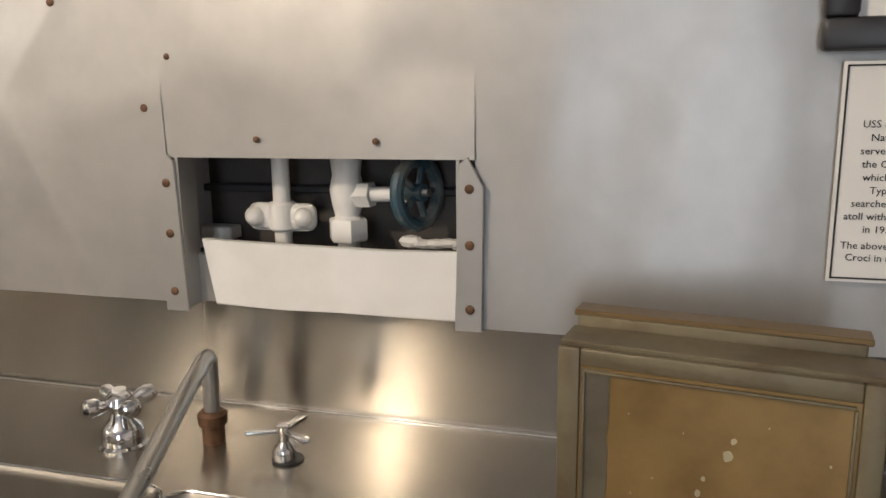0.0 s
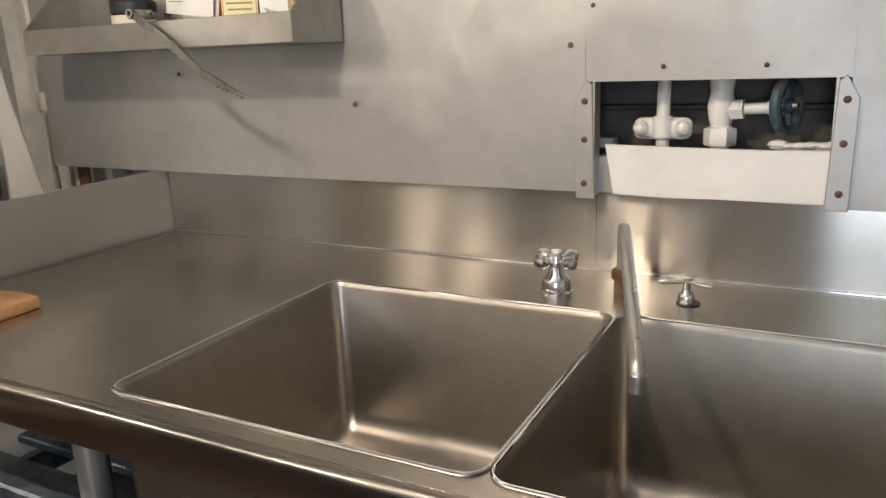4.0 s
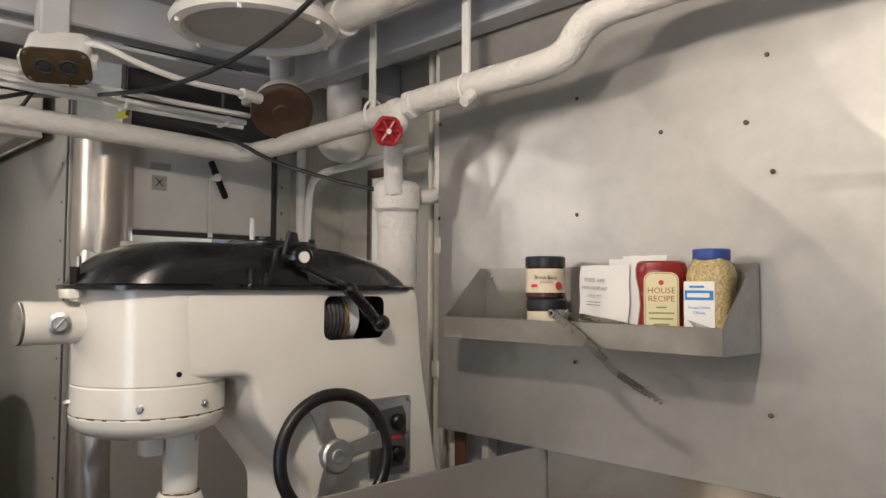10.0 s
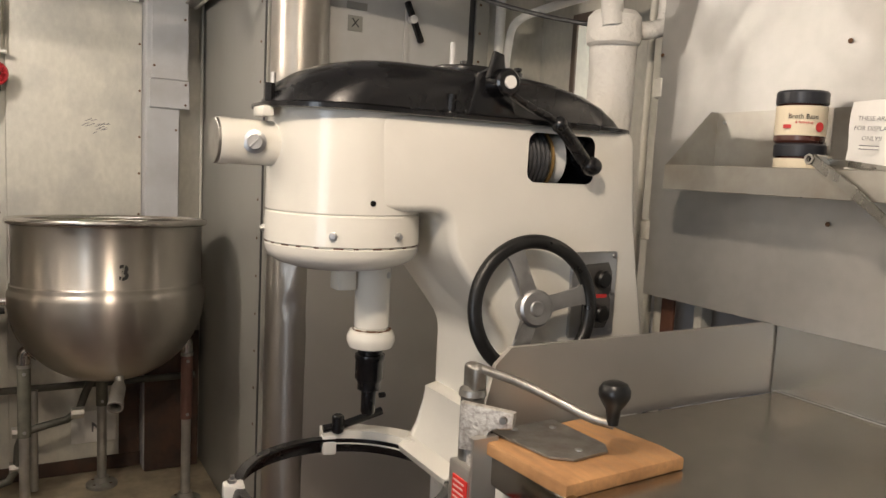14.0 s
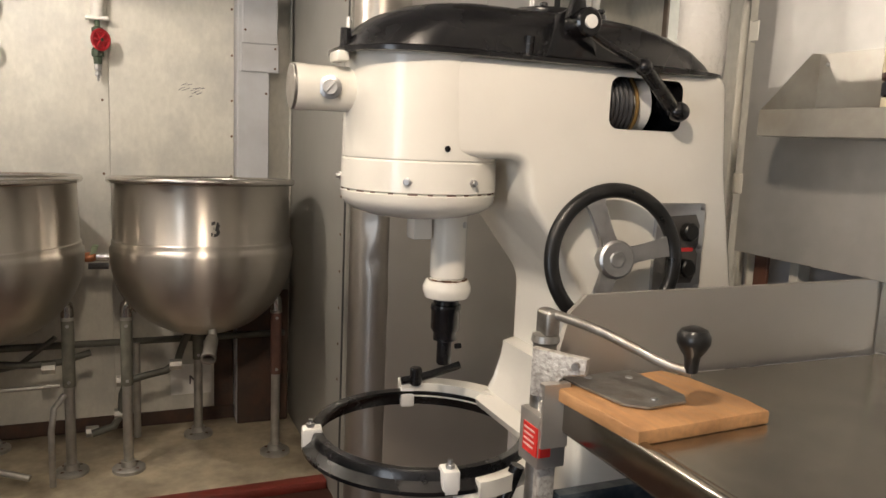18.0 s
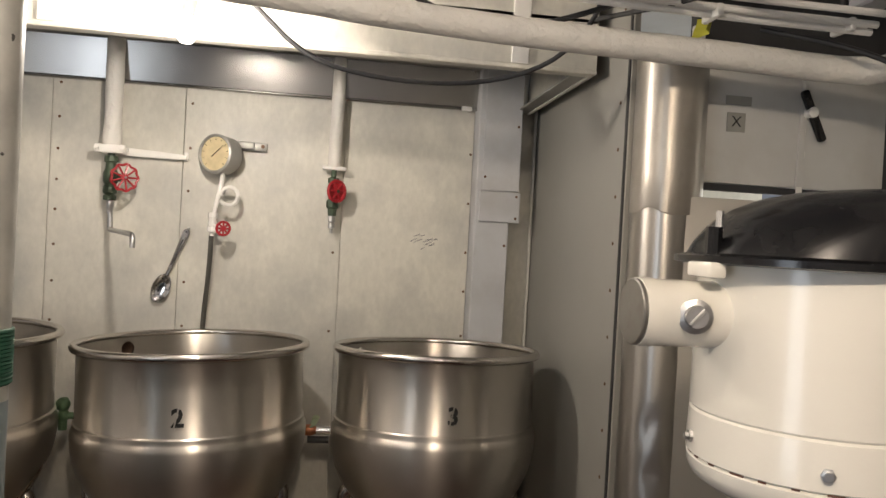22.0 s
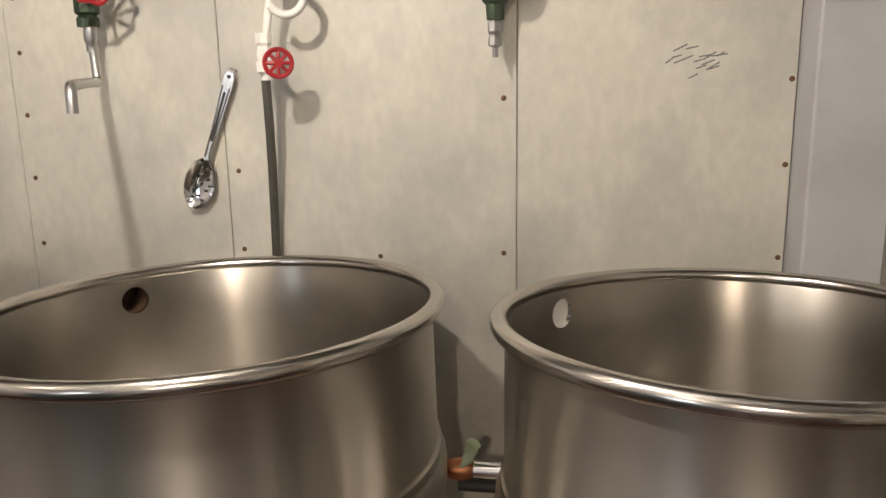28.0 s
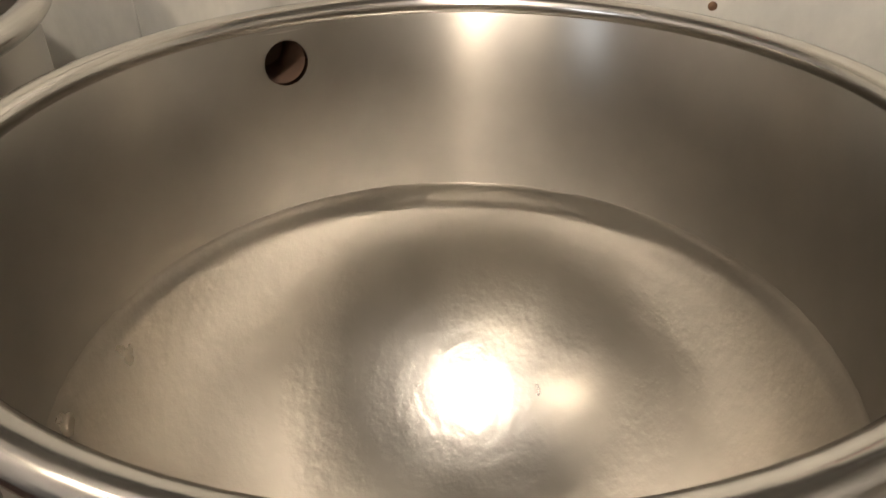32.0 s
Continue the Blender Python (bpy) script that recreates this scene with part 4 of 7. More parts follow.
for k, w in enumerate((0.02, 0.048, 0.044, 0.03, 0.05)):
    box(bm, -w / 2, -0.004 - 0.011 * k, 0.002, w / 2, -0.001 - 0.011 * k, 0.0027, 0, 1, KF)
part("print_bars", bm, mat("olive_print", (0.3, 0.25, 0.08), 0.6), lab)

herb = thing("herb_container", (-1.105, 0.728, SZ + 0.003), "clear plastic tub of dried chives with a blue cap", "container")
HM = Matrix.Translation((-1.105, 0.728, SZ + 0.003)) @ Matrix.Rotation(radians(8), 4, "Z")
bm = B()
prev = None
for w, z in ((0.074, 0), (0.080, 0.004), (0.080, 0.125), (0.082, 0.132), (0.084, 0.145), (0.074, 0.162), (0.062, 0.170), (0.060, 0.176)):
    vs = [bm.verts.new(HM @ Vector((x, y, z))) for x, y in rounded(w, w, w * 0.3, 5)]
    if prev:
        for i in range(len(vs)):
            bm.faces.new((prev[i], prev[(i + 1) % len(vs)], vs[(i + 1) % len(vs)], vs[i]))
    prev = vs
part("tub", bm, HERB, herb)
part("cap", lathe(B(), [(0, 0.174), (0.034, 0.174), (0.035, 0.177), (0.035, 0.193), (0.033, 0.195), (0, 0.195)], HM, 32), BLUECAP, herb, "blue screw cap")
HF = HM @ Matrix.Translation((-0.010, -0.0412, 0.070)) @ Matrix(((1, 0, 0, 0), (0, 0, -1, 0), (0, 1, 0, 0), (0, 0, 0, 1)))
lab = part("label", prism(B(), rounded(0.058, 0.126, 0.002, 2), HF, 0.001), PAPER, herb, "white label")
part("blue_band", box(B(), -0.027, 0.028, 0.001, 0.027, 0.046, 0.0016, 0, 1, HF), BLUEINK, lab)
part("brand_bar", box(B(), -0.022, 0.033, 0.0012, 0.020, 0.041, 0.0020, 0, 1, HF), PAPER, lab)
part("maker_bar", box(B(), -0.018, 0.051, 0.001, 0.010, 0.055, 0.0016, 0, 1, HF), BLUEINK, lab)
words("lettering", "Freeze Dried", HF @ Matrix.Translation((0, 0.014, 0.0012)), 0.0078, BLUEINK, lab)
words("lettering", "Chives", HF @ Matrix.Translation((0, 0.004, 0.0012)), 0.0085, BLUEINK, lab)
bm = B()
for k in range(7):
    sweep(bm, [HF @ Vector((-0.022 + 0.002 * k, -0.010 - 0.002 * k, 0.0015)), HF @ Vector((0.018 - 0.002 * k, -0.022 - 0.0015 * k, 0.0015))], 0.0005, 4)
box(bm, -0.030, -0.046, 0.001, 0.0, -0.044, 0.0016, 0, 1, HF)
part("chive_drawing", bm, GREYINK, lab)
part("print_square", box(B(), 0.018, -0.046, 0.001, 0.027, -0.037, 0.0016, 0, 1, HF), INK, lab)

tongs = thing("tongs", (-1.39, 0.65, SZ + 0.055), "stainless kitchen tongs hung over the shelf lip", "tongs")
TONG = mat("dull_tongs_steel", (0.34, 0.33, 0.30), 0.30, 1.0, 0.08, 20)
FRONT = [(-1.428, 0.074), (-1.416, 0.076), (-1.335, 0.022), (-1.255, -0.042), (-1.200, -0.068), (-1.150, -0.090), (-1.205, -0.080), (-1.262, -0.054), (-1.345, 0.008), (-1.424, 0.060)]
part("arm", prism(B(), FRONT, facing_y(0, 0.646, SZ), 0.004, 0.0012, 1), TONG, tongs)
BACK = [(-1.425, 0.072), (-1.38, 0.068), (-1.30, 0.058), (-1.25, 0.050), (-1.25, 0.044), (-1.30, 0.046), (-1.38, 0.056), (-1.425, 0.060)]
part("arm", prism(B(), BACK, facing_y(0, 0.690, SZ) @ Matrix.Rotation(radians(0), 4, "X"), 0.004, 0.0012, 1), TONG, tongs)
for k in range(6):
    part("scallop", ball(B(), (-1.222 + 0.011 * k, 0.6435, SZ - 0.071 - 0.0042 * k), 0.0050, 1.0, 0.5, 0.7, 8), TONG, tongs)
part("hinge_plate", box(B(), -1.432, 0.642, SZ + 0.058, -1.415, 0.692, SZ + 0.076, 0.002, 1), TONG, tongs)
part("pivot", ring(B(), facing_y(-1.424, 0.640, SZ + 0.068), 0.007, 0.002, 16, 6), STEEL, tongs)
# ---- kettles ----
HAMMER = mat("hammered_kettle_bottom", (0.52, 0.49, 0.44), 0.31, 1.0, 0.09, 9, bump=0.0008, bump_scale=62, rough_vary=0.04)
TUBE = mat("tarnished_tube", (0.16, 0.10, 0.07), 0.5, 0.4, 0.2, 40)
RIM = mat("polished_rim_stainless", (0.56, 0.53, 0.49), 0.2, 1.0, 0.04, 12, bump=0.0002, bump_scale=50, rough_vary=0.03)
STENCIL = mat("black_stencil_paint", (0.012, 0.012, 0.012), 0.6)
SLEEVE = mat("grey_green_sleeve", (0.17, 0.17, 0.14), 0.6, 0.2, 0.25, 30, bump=0.001)
REDSLEEVE = mat("red_brown_sleeve", (0.125, 0.062, 0.048), 0.6, 0.0, 0.25, 30, bump=0.001)
GALV = mat("galvanized_pipe", (0.42, 0.41, 0.38), 0.5, 0.8, 0.2, 25, bump=0.001)


def shell(profile, m, seg, at, zlo, zhi, zc, r_hole):
    """A turned shell with a round hole in its upright wall at the angle at."""
    bm = lathe(B(), profile, m, seg)
    inv = m.inverted()
    step = 360 / seg
    k0 = round(at / step) - 2
    gone = []
    for f in bm.faces:
        c = inv @ f.calc_center_median()
        a = (math.degrees(math.atan2(c.y, c.x)) / step - k0) % seg
        if zlo < c.z < zhi and 0 < a < 4:
            gone.append(f)
    edge = {}
    for f in gone:
        for e in f.edges:
            edge[e] = edge.get(e, 0) + 1
    rim_edges = [e for e, n in edge.items() if n == 1]
    R = (inv @ gone[0].verts[0].co).to_2d().length
    mid = radians((k0 + 2) * step)
    bmesh.ops.delete(bm, geom=gone, context="FACES")
    vs = []
    for i in range(22):
        b = 2 * math.pi * i / 22
        a = mid + r_hole * math.cos(b) / R
        vs.append(bm.verts.new(m @ Vector((R * math.cos(a), R * math.sin(a), zc + r_hole * math.sin(b)))))
    es = [bm.edges.new((vs[i], vs[(i + 1) % 22])) for i in range(22)]
    bmesh.ops.triangle_fill(bm, use_beauty=True, edges=rim_edges + es)
    bmesh.ops.delete(bm, geom=[v for v in bm.verts if not v.link_faces], context="VERTS")
    return bm


def kettle(cx, cy, R, top, number, sleeves, num_at, lean=0.0, depth=0.222, tube=False, back=0.0):
    k = thing("steam_kettle", (cx, cy, 0.024), "round stainless steam kettle on pipe legs, stencilled " + number, "kettle", "steam kettles")
    m = Matrix.Translation((cx, cy, top)) @ Matrix.Rotation(radians(-back), 4, "Y") @ Matrix.Rotation(radians(lean), 4, "X") @ Matrix.Translation((0, 0, -top))
    ri = R - 0.020
    band = top - depth
    zc = top - 0.043
    deep = 0.312
    wall = [(ri + 0.004, top - 0.004), (ri, top - 0.010), (ri, top - 0.095), (ri, band)]
    out = wall + [(ri + 0.001, band - 0.002), (ri + 0.005, band - 0.005), (ri + 0.006, band - 0.010), (ri + 0.005, band - 0.017), (ri + 0.007, band - 0.022), (ri + 0.012, band - 0.030), (ri + 0.013, band - 0.042)]
    for i in range(1, 15):
        a = radians(90 * i / 14)
        out.append(((ri + 0.013) * math.cos(a) ** 0.92 if i < 14 else 0, band - 0.042 - deep * math.sin(a)))
    part("bowl", shell(out, m, 72, 230, top - 0.095, top - 0.010, zc, 0.0245), KETTLE, k)
    rw = ri - 0.004
    ins = [(rw + 0.003, top - 0.003), (rw, top - 0.010), (rw, top - 0.095), (rw, band + 0.001)]
    part("inner_wall", shell(ins, m, 72, 230, top - 0.095, top - 0.010, zc, 0.0245), KETTLEIN, k)
    band -= 0.010
    low = [(rw, band + 0.012), (rw - 0.002, band + 0.007), (rw - 0.001, band + 0.000), (rw - 0.005, band - 0.006)]
    for i in range(1, 29):
        a = radians(90 * i / 28)
        low.append(((rw - 0.005) * math.cos(a) if i < 28 else 0, band - 0.006 - 0.297 * math.sin(a)))
    bm = lathe(B(), low, m, 96)
    for v in bm.verts:
        r = Vector((v.co.x - cx, v.co.y - cy)).length
        if v.co.z < band - 0.03:
            v.co.z += 0.0006 * noise.noise(v.co * 38) + 0.0010 * noise.noise(v.co * 9)
    part("inner_bottom", bm, HAMMER, k, "hammered scratched inner bottom", 60)
    band += 0.010
    hm = m @ Matrix.Translation((ri * math.cos(radians(230)), ri * math.sin(radians(230)), zc)) @ Vector((math.cos(radians(230)), math.sin(radians(230)), 0)).to_track_quat("Z", "Y").to_matrix().to_4x4()
    part("hole_sleeve", lathe(B(), [(0.0240, -0.006), (0.0240, 0.002)], hm, 22), CHROME, k)
    if tube:
        part("overflow_tube", lathe(B(), [(0.0250, 0.0), (0.0250, 0.070), (0.0, 0.070)], hm, 22), TUBE, k, "tarnished overflow tube")
    part("rim", ring(B(), m @ Matrix.Translation((0, 0, top)), R - 0.0125, 0.0125, 96, 14), RIM, k)
    nm = m @ Matrix.Rotation(radians(num_at), 4, "Z") @ Matrix.Translation((ri + 0.0012, 0, band + 0.053)) @ Matrix(((0, 0, 1, 0), (1, 0, 0, 0), (0, 1, 0, 0), (0, 0, 0, 1)))
    num = words("number", number, nm, 0.068, STENCIL, k, 0.0006, weight=0.0022)
    part("stencil_bridge", box(B(), -0.006, -0.030, -0.001, -0.002, 0.030, 0.0009, 0, 1, nm @ Matrix.Rotation(radians(-12), 4, "Z")), KETTLE, num)
    # drain
    bm = rod(B(), (cx + 0.187, cy + 0.012, band - 0.298), (cx + 0.200, cy + 0.012, band - 0.335), 0.015, 18)
    ball(bm, (cx + 0.201, cy + 0.012, band - 0.338), 0.0165)
    drain = part("drain_stub", bm, GALV, k)
    prof = [(0.020, 0), (0.023, 0.01), (0.023, 0.085), (0.026, 0.09), (0.026, 0.104), (0.020, 0.104), (0.019, 0.03), (0, 0.03)]
    part("drain_nozzle", lathe(B(), prof, axis((cx + 0.200, cy + 0.010, band - 0.332), (cx + 0.292, cy - 0.012, band - 0.382)), 22), GALV, drain)
    # legs
    for (dx, dy), colour in zip(((0.0, -0.279), (0.0, 0.279), (-0.279, 0.0)), sleeves):
        dx, dy = dx * R / 0.34, dy * R / 0.34
        ux, uy = -dx / math.hypot(dx, dy), -dy / math.hypot(dx, dy)
        x, y = cx + dx, cy + dy
        leg = part("leg", rod(B(), (x, y, 0.03), (x, y, 0.64), 0.0175, 16), GALV, k)
        part("elbow", sweep(B(), [(x, y, 0.60), (x, y, 0.645), (x + ux * 0.004, y + uy * 0.004, 0.655), (x + ux * 0.022, y + uy * 0.022, 0.662)], 0.0215, 16, 2), RIM, leg)
        sm = to((-ux * 0.86, -uy * 0.86, -0.5), (x + ux * 0.004, y + uy * 0.004, 0.690))
        bm = ball(B(), (0, 0, 0), 1.0, 0.042, 0.078, 0.016, 20)
        for v in bm.verts:
            v.co.x *= 1 - 4.0 * v.co.y
            v.co = sm @ v.co
        part("saddle", bm, RIM, leg)
        part("sleeve", lathe(B(), [(0, 0.355), (0.0215, 0.355), (0.0215, 0.600), (0, 0.600)], Matrix.Translation((x, y, 0)), 18), colour, leg)
        part("clamp_ring", lathe(B(), [(0.0, 0.600), (0.0225, 0.600), (0.0225, 0.612), (0.0, 0.612)], Matrix.Translation((x, y, 0)), 18), GALV, leg)
        for z in (0.375, 0.582):
            part("set_screw", lathe(B(), [(0.006, 0), (0.006, 0.004), (0, 0.005)], axis((x + 0.0205, y, z), (x + 0.1, y, z)), 8), ALU, leg)
        foot = part("flange_foot", lathe(B(), [(0, 0), (0.058, 0), (0.058, 0.012), (0.053, 0.016), (0.028, 0.018), (0.026, 0.038), (0, 0.038)], Matrix.Translation((x, y, 0.024)), 26), GALV, leg)
        for a in (45, 135, 225, 315):
            part("bolt_hole", lathe(B(), [(0.0065, 0), (0, 0.0005)], Matrix.Translation((x + 0.042 * math.cos(radians(a)), y + 0.042 * math.sin(radians(a)), 0.0412)), 10), BROWN, foot)
    return k


kettle(-3.512, -1.016, 0.352, 1.097, "2", (REDSLEEVE, SLEEVE, SLEEVE), 3, 1.6, 0.214, True, 1.3)
kettle(-3.478, -0.264, 0.329, 1.108, "3", (SLEEVE, REDSLEEVE, SLEEVE), 2, 0.0, 0.210, False, 2.8)
kettle(-3.410, -1.728, 0.348, 1.120, "1", (SLEEVE, REDSLEEVE, SLEEVE), 0)

# fittings and pipes between and under the kettles
fit = thing("kettle_fitting", (-3.60, -0.628, 0.81), "copper fitting with a green rag beside the kettle", "pipe fitting")
COPPER = mat("dull_copper", (0.45, 0.19, 0.10), 0.4, 0.8, 0.2, 40, bump=0.001)
part("cap", ball(B(), (-3.60, -0.655, 0.812), 0.022, 0.9, 1.35, 0.85), COPPER, fit)
part("ferrule", rod(B(), (-3.60, -0.632, 0.812), (-3.60, -0.585, 0.812), 0.014, 12), CHROME, fit)
part("rag", sheet(-3.625, 0.825, 0.05, 0.03, -0.655, 0.02, 7), mat("pale_green_rag", (0.42, 0.52, 0.36), 0.9), fit)
part("stub", rod(B(), (-3.62, -0.66, 0.775), (-3.62, -0.59, 0.775), 0.012, 10), DARK, fit)
gv = thing("green_valve", (-3.60, -1.42, 0.86), "green bronze valve beside the kettle", "valve")
bm = ball(B(), (-3.60, -1.420, 0.88), 0.022)
ball(bm, (-3.60, -1.417, 0.845), 0.019)
rod(bm, (-3.60, -1.418, 0.80), (-3.60, -1.418, 0.90), 0.013, 10)
rod(bm, (-3.60, -1.42, 0.845), (-3.60, -1.345, 0.845), 0.011, 10)
part("body", bm, mat("verdigris_bronze", (0.13, 0.22, 0.12), 0.6, 0.2, 0.3, 50, bump=0.001), gv)
PIPEGREY = mat("grimy_grey_green_pipe", (0.10, 0.10, 0.085), 0.55, 0.3, 0.25, 20, bump=0.001)
under = thing("steam_piping", (-3.70, -0.9, 0.024), "dark steam supply piping under the kettles", "pipe")
for pts, r, mt in (([(-3.80, -2.4, 0.43), (-3.80, 0.10, 0.43)], 0.014, PIPEGREY), ([(-3.345, -2.05, 0.395), (-3.345, -1.45, 0.398), (-3.345, -0.745, 0.415)], 0.008, GALV),
                   ([(-3.55, -0.30, 0.545), (-3.62, -0.33, 0.46), (-3.62, -0.36, 0.36), (-3.60, -0.50, 0.34), (-3.60, -0.55, 0.32), (-3.60, -0.56, 0.16), (-3.58, -0.66, 0.14)], 0.014, PIPEGREY),
                   ([(-3.55, -1.05, 0.535), (-3.64, -1.02, 0.42), (-3.64, -0.80, 0.40), (-3.64, -0.66, 0.44)], 0.013, PIPEGREY), ([(-3.66, -1.36, 0.55), (-3.68, -1.20, 0.42), (-3.68, -0.95, 0.36), (-3.66, -0.78, 0.50)], 0.010, PIPEGREY),
                   ([(-3.50, -1.62, 0.60), (-3.52, -1.50, 0.40), (-3.56, -1.40, 0.36), (-3.56, -1.40, 0.20), (-3.50, -1.10, 0.12), (-3.40, -0.85, 0.07)], 0.012, GALV),
                   ([(-3.78, -0.50, 0.43), (-3.78, -0.50, 0.03)], 0.015, GALV), ([(-3.78, -1.30, 0.43), (-3.78, -1.30, 0.03)], 0.015, GALV), ([(-3.40, -0.78, 0.03), (-3.40, -0.78, 0.30), (-3.46, -0.74, 0.34)], 0.011, GALV)):
    part("pipe", sweep(B(), pts, r, 12, 1), mt, under)
for y, z in ((-0.55, 0.33), (-0.56, 0.20), (-0.66, 0.14), (-0.80, 0.40), (-1.40, 0.36), (-0.36, 0.38)):
    part("union", rod(B(), (-3.605, y - 0.022, z), (-3.605, y + 0.022, z), 0.022, 8), GALV, under)
for y, z in ((-1.385, 0.42), (-1.40, 0.235)):
    wm = Matrix.Translation((-3.36, y, z)) @ Vector((1, 0.2, 0)).to_track_quat("Z", "Y").to_matrix().to_4x4()
    bm = ring(B(), wm, 0.032, 0.007, 24, 8)
    for a in range(0, 180, 45):
        sweep(bm, [wm @ Vector((0.03 * math.cos(radians(a)), 0.03 * math.sin(radians(a)), 0)), wm @ Vector((-0.03 * math.cos(radians(a)), -0.03 * math.sin(radians(a)), 0))], 0.005, 6)
    wheel = part("handwheel", bm, mat("tan_iron_wheel", (0.32, 0.22, 0.12), 0.6, 0.3, 0.2, 40, bump=0.001), under)
    part("stem", rod(B(), wm @ Vector((0, 0, -0.09)), wm @ Vector((0, 0, 0.01)), 0.008, 10), GALV, wheel)
    part("bonnet", rod(B(), wm @ Vector((0, 0, -0.16)), wm @ Vector((0, 0, -0.08)), 0.018, 10), GALV, wheel)

# ---- fixtures on the kettle wall ----
def spoked(parent, m, R, r, spokes, wave=0.0, label="", plate=0.0):
    """A cast red handwheel in the plane of the pose m: rim, spokes and hub."""
    pts = []
    for i in range(48):
        a = 2 * math.pi * i / 48
        q = R * (1 + wave * math.cos(spokes * a))
        pts.append(m @ Vector((q * math.cos(a), q * math.sin(a), 0)))
    rim = part("handwheel", sweep(B(), pts + [pts[0]], r, 8), RED, parent, label)
    for i in range(spokes):
        a = 2 * math.pi * i / spokes
        part("spoke", sweep(B(), [m @ Vector((0.006 * math.cos(a), 0.006 * math.sin(a), 0.002)), m @ Vector((R * (1 + wave) * math.cos(a), R * (1 + wave) * math.sin(a), 0))], r * 0.8, 6), RED, rim)
    part("hub", lathe(B(), [(0, 0.008), (0.008, 0.007), (0.010, -0.004), (0, -0.006)], m, 14), RED, rim)
    if plate:
        part("web", lathe(B(), [(plate, 0), (plate, -0.003), (0, -0.004)], m, 20), RED, rim)
    return rim


WX = -3.909
sv = thing("steam_valve", (WX + 0.06, -1.378, 1.40), "green steam valve with a red wavy handwheel on a lagged pipe", "valve", "steam valves")
pipe = part("lagged_pipe", sweep(B(), [(-3.85, -1.382, 1.715), (-3.85, -1.383, 1.80), (-3.85, -1.383, 1.95), (-3.85, -1.383, 2.26)], 0.030, 18, 2, wobble=0.08), LAG, sv, "white painted lagged pipe")
part("pipe_clamp", box(B(), -3.835, -1.432, 1.696, -3.815, -1.330, 1.726, 0.006, 2), WHITE, sv)
part("clamp_back", box(B(), -3.890, -1.425, 1.699, -3.868, -1.335, 1.723, 0.005, 2), WHITE, sv)
for y in (-1.422, -1.341):
    part("clamp_bolt", lathe(B(), [(0.009, 0), (0.009, 0.006), (0.005, 0.007), (0.005, 0.012), (0, 0.012)], facing_x(-3.815, y, 1.711), 6), WHITE, sv)
part("flat_bar", prism(B(), [(-1.345, 1.694), (-1.140, 1.693), (-1.138, 1.711), (-1.240, 1.718), (-1.345, 1.724)], facing_x(-3.894, 0, 0), 0.014, 0.003, 2), WHITE, sv)
part("bar_foot", box(B(), -3.909, -1.150, 1.692, -3.894, -1.136, 1.722, 0.002, 1), WHITE, sv)
bm = lathe(B(), [(0.012, 1.705), (0.012, 1.69), (0.022, 1.688), (0.023, 1.668), (0.017, 1.664), (0.018, 1.645), (0.024, 1.63), (0.024, 1.60), (0.018, 1.588), (0.023, 1.582), (0.023, 1.560), (0.016, 1.555), (0.021, 1.55), (0.021, 1.535), (0, 1.535)], Matrix.Translation((-3.85, -1.382, 0)), 10)
rod(bm, (-3.85, -1.382, 1.612), (-3.79, -1.335, 1.612), 0.014, 10)
part("body", bm, BRONZE, sv)
part("nozzle", lathe(B(), [(0.012, 1.535), (0.013, 1.51), (0.010, 1.505), (0.010, 1.49), (0, 1.49)], Matrix.Translation((-3.85, -1.380, 0)), 12), ALU, sv)
vm = to((0.80, 0.55, 0.0), (-3.772, -1.315, 1.612))
spoked(sv, vm, 0.044, 0.0042, 9, 0.06, "red wavy handwheel")
part("stem", rod(B(), vm @ Vector((0, 0, -0.04)), vm @ Vector((0, 0, 0.012)), 0.004, 8), ALU, sv)
part("outlet", sweep(B(), [(-3.85, -1.378, 1.50), (-3.85, -1.376, 1.445), (-3.845, -1.374, 1.432), (-3.781, -1.343, 1.432), (-3.57, -1.236, 1.425), (-3.550, -1.226, 1.422), (-3.545, -1.223, 1.410), (-3.545, -1.223, 1.383)], 0.0085, 12, 1), ALU, sv, "bent grey outlet pipe")

sv2 = thing("steam_valve", (WX + 0.06, -0.617, 1.45), "green steam valve with a red handwheel on a lagged pipe", "valve", "steam valves")
part("lagged_pipe", sweep(B(), [(-3.855, -0.618, 1.70), (-3.855, -0.617, 1.80), (-3.855, -0.615, 1.95), (-3.855, -0.615, 2.26)], 0.023, 18, 2, wobble=0.08), LAG, sv2, "white painted lagged pipe")
part("flange_plate", box(B(), -3.875, -0.660, 1.690, -3.835, -0.575, 1.704, 0.005, 2), WHITE, sv2)
part("body", lathe(B(), [(0.010, 1.69), (0.010, 1.665), (0.021, 1.66), (0.021, 1.645), (0.015, 1.64), (0.020, 1.615), (0.016, 1.585), (0.023, 1.578), (0.023, 1.555), (0.017, 1.55), (0.015, 1.525), (0, 1.525)], Matrix.Translation((-3.855, -0.618, 0)), 10), BRONZE, sv2)
part("nozzle", lathe(B(), [(0.010, 1.525), (0.013, 1.52), (0.013, 1.505), (0.009, 1.50), (0.012, 1.495), (0.012, 1.482), (0.005, 1.478), (0.005, 1.462), (0, 1.462)], Matrix.Translation((-3.855, -0.618, 0)), 8), ALU, sv2)
vm = to((0.80, 0.58, 0), (-3.800, -0.605, 1.612))
spoked(sv2, vm, 0.036, 0.006, 6, 0.0, "red handwheel", 0.030)
part("stem", rod(B(), vm @ Vector((0, 0, -0.05)), vm @ Vector((0, 0, 0.01)), 0.006, 8), BRONZE, sv2)

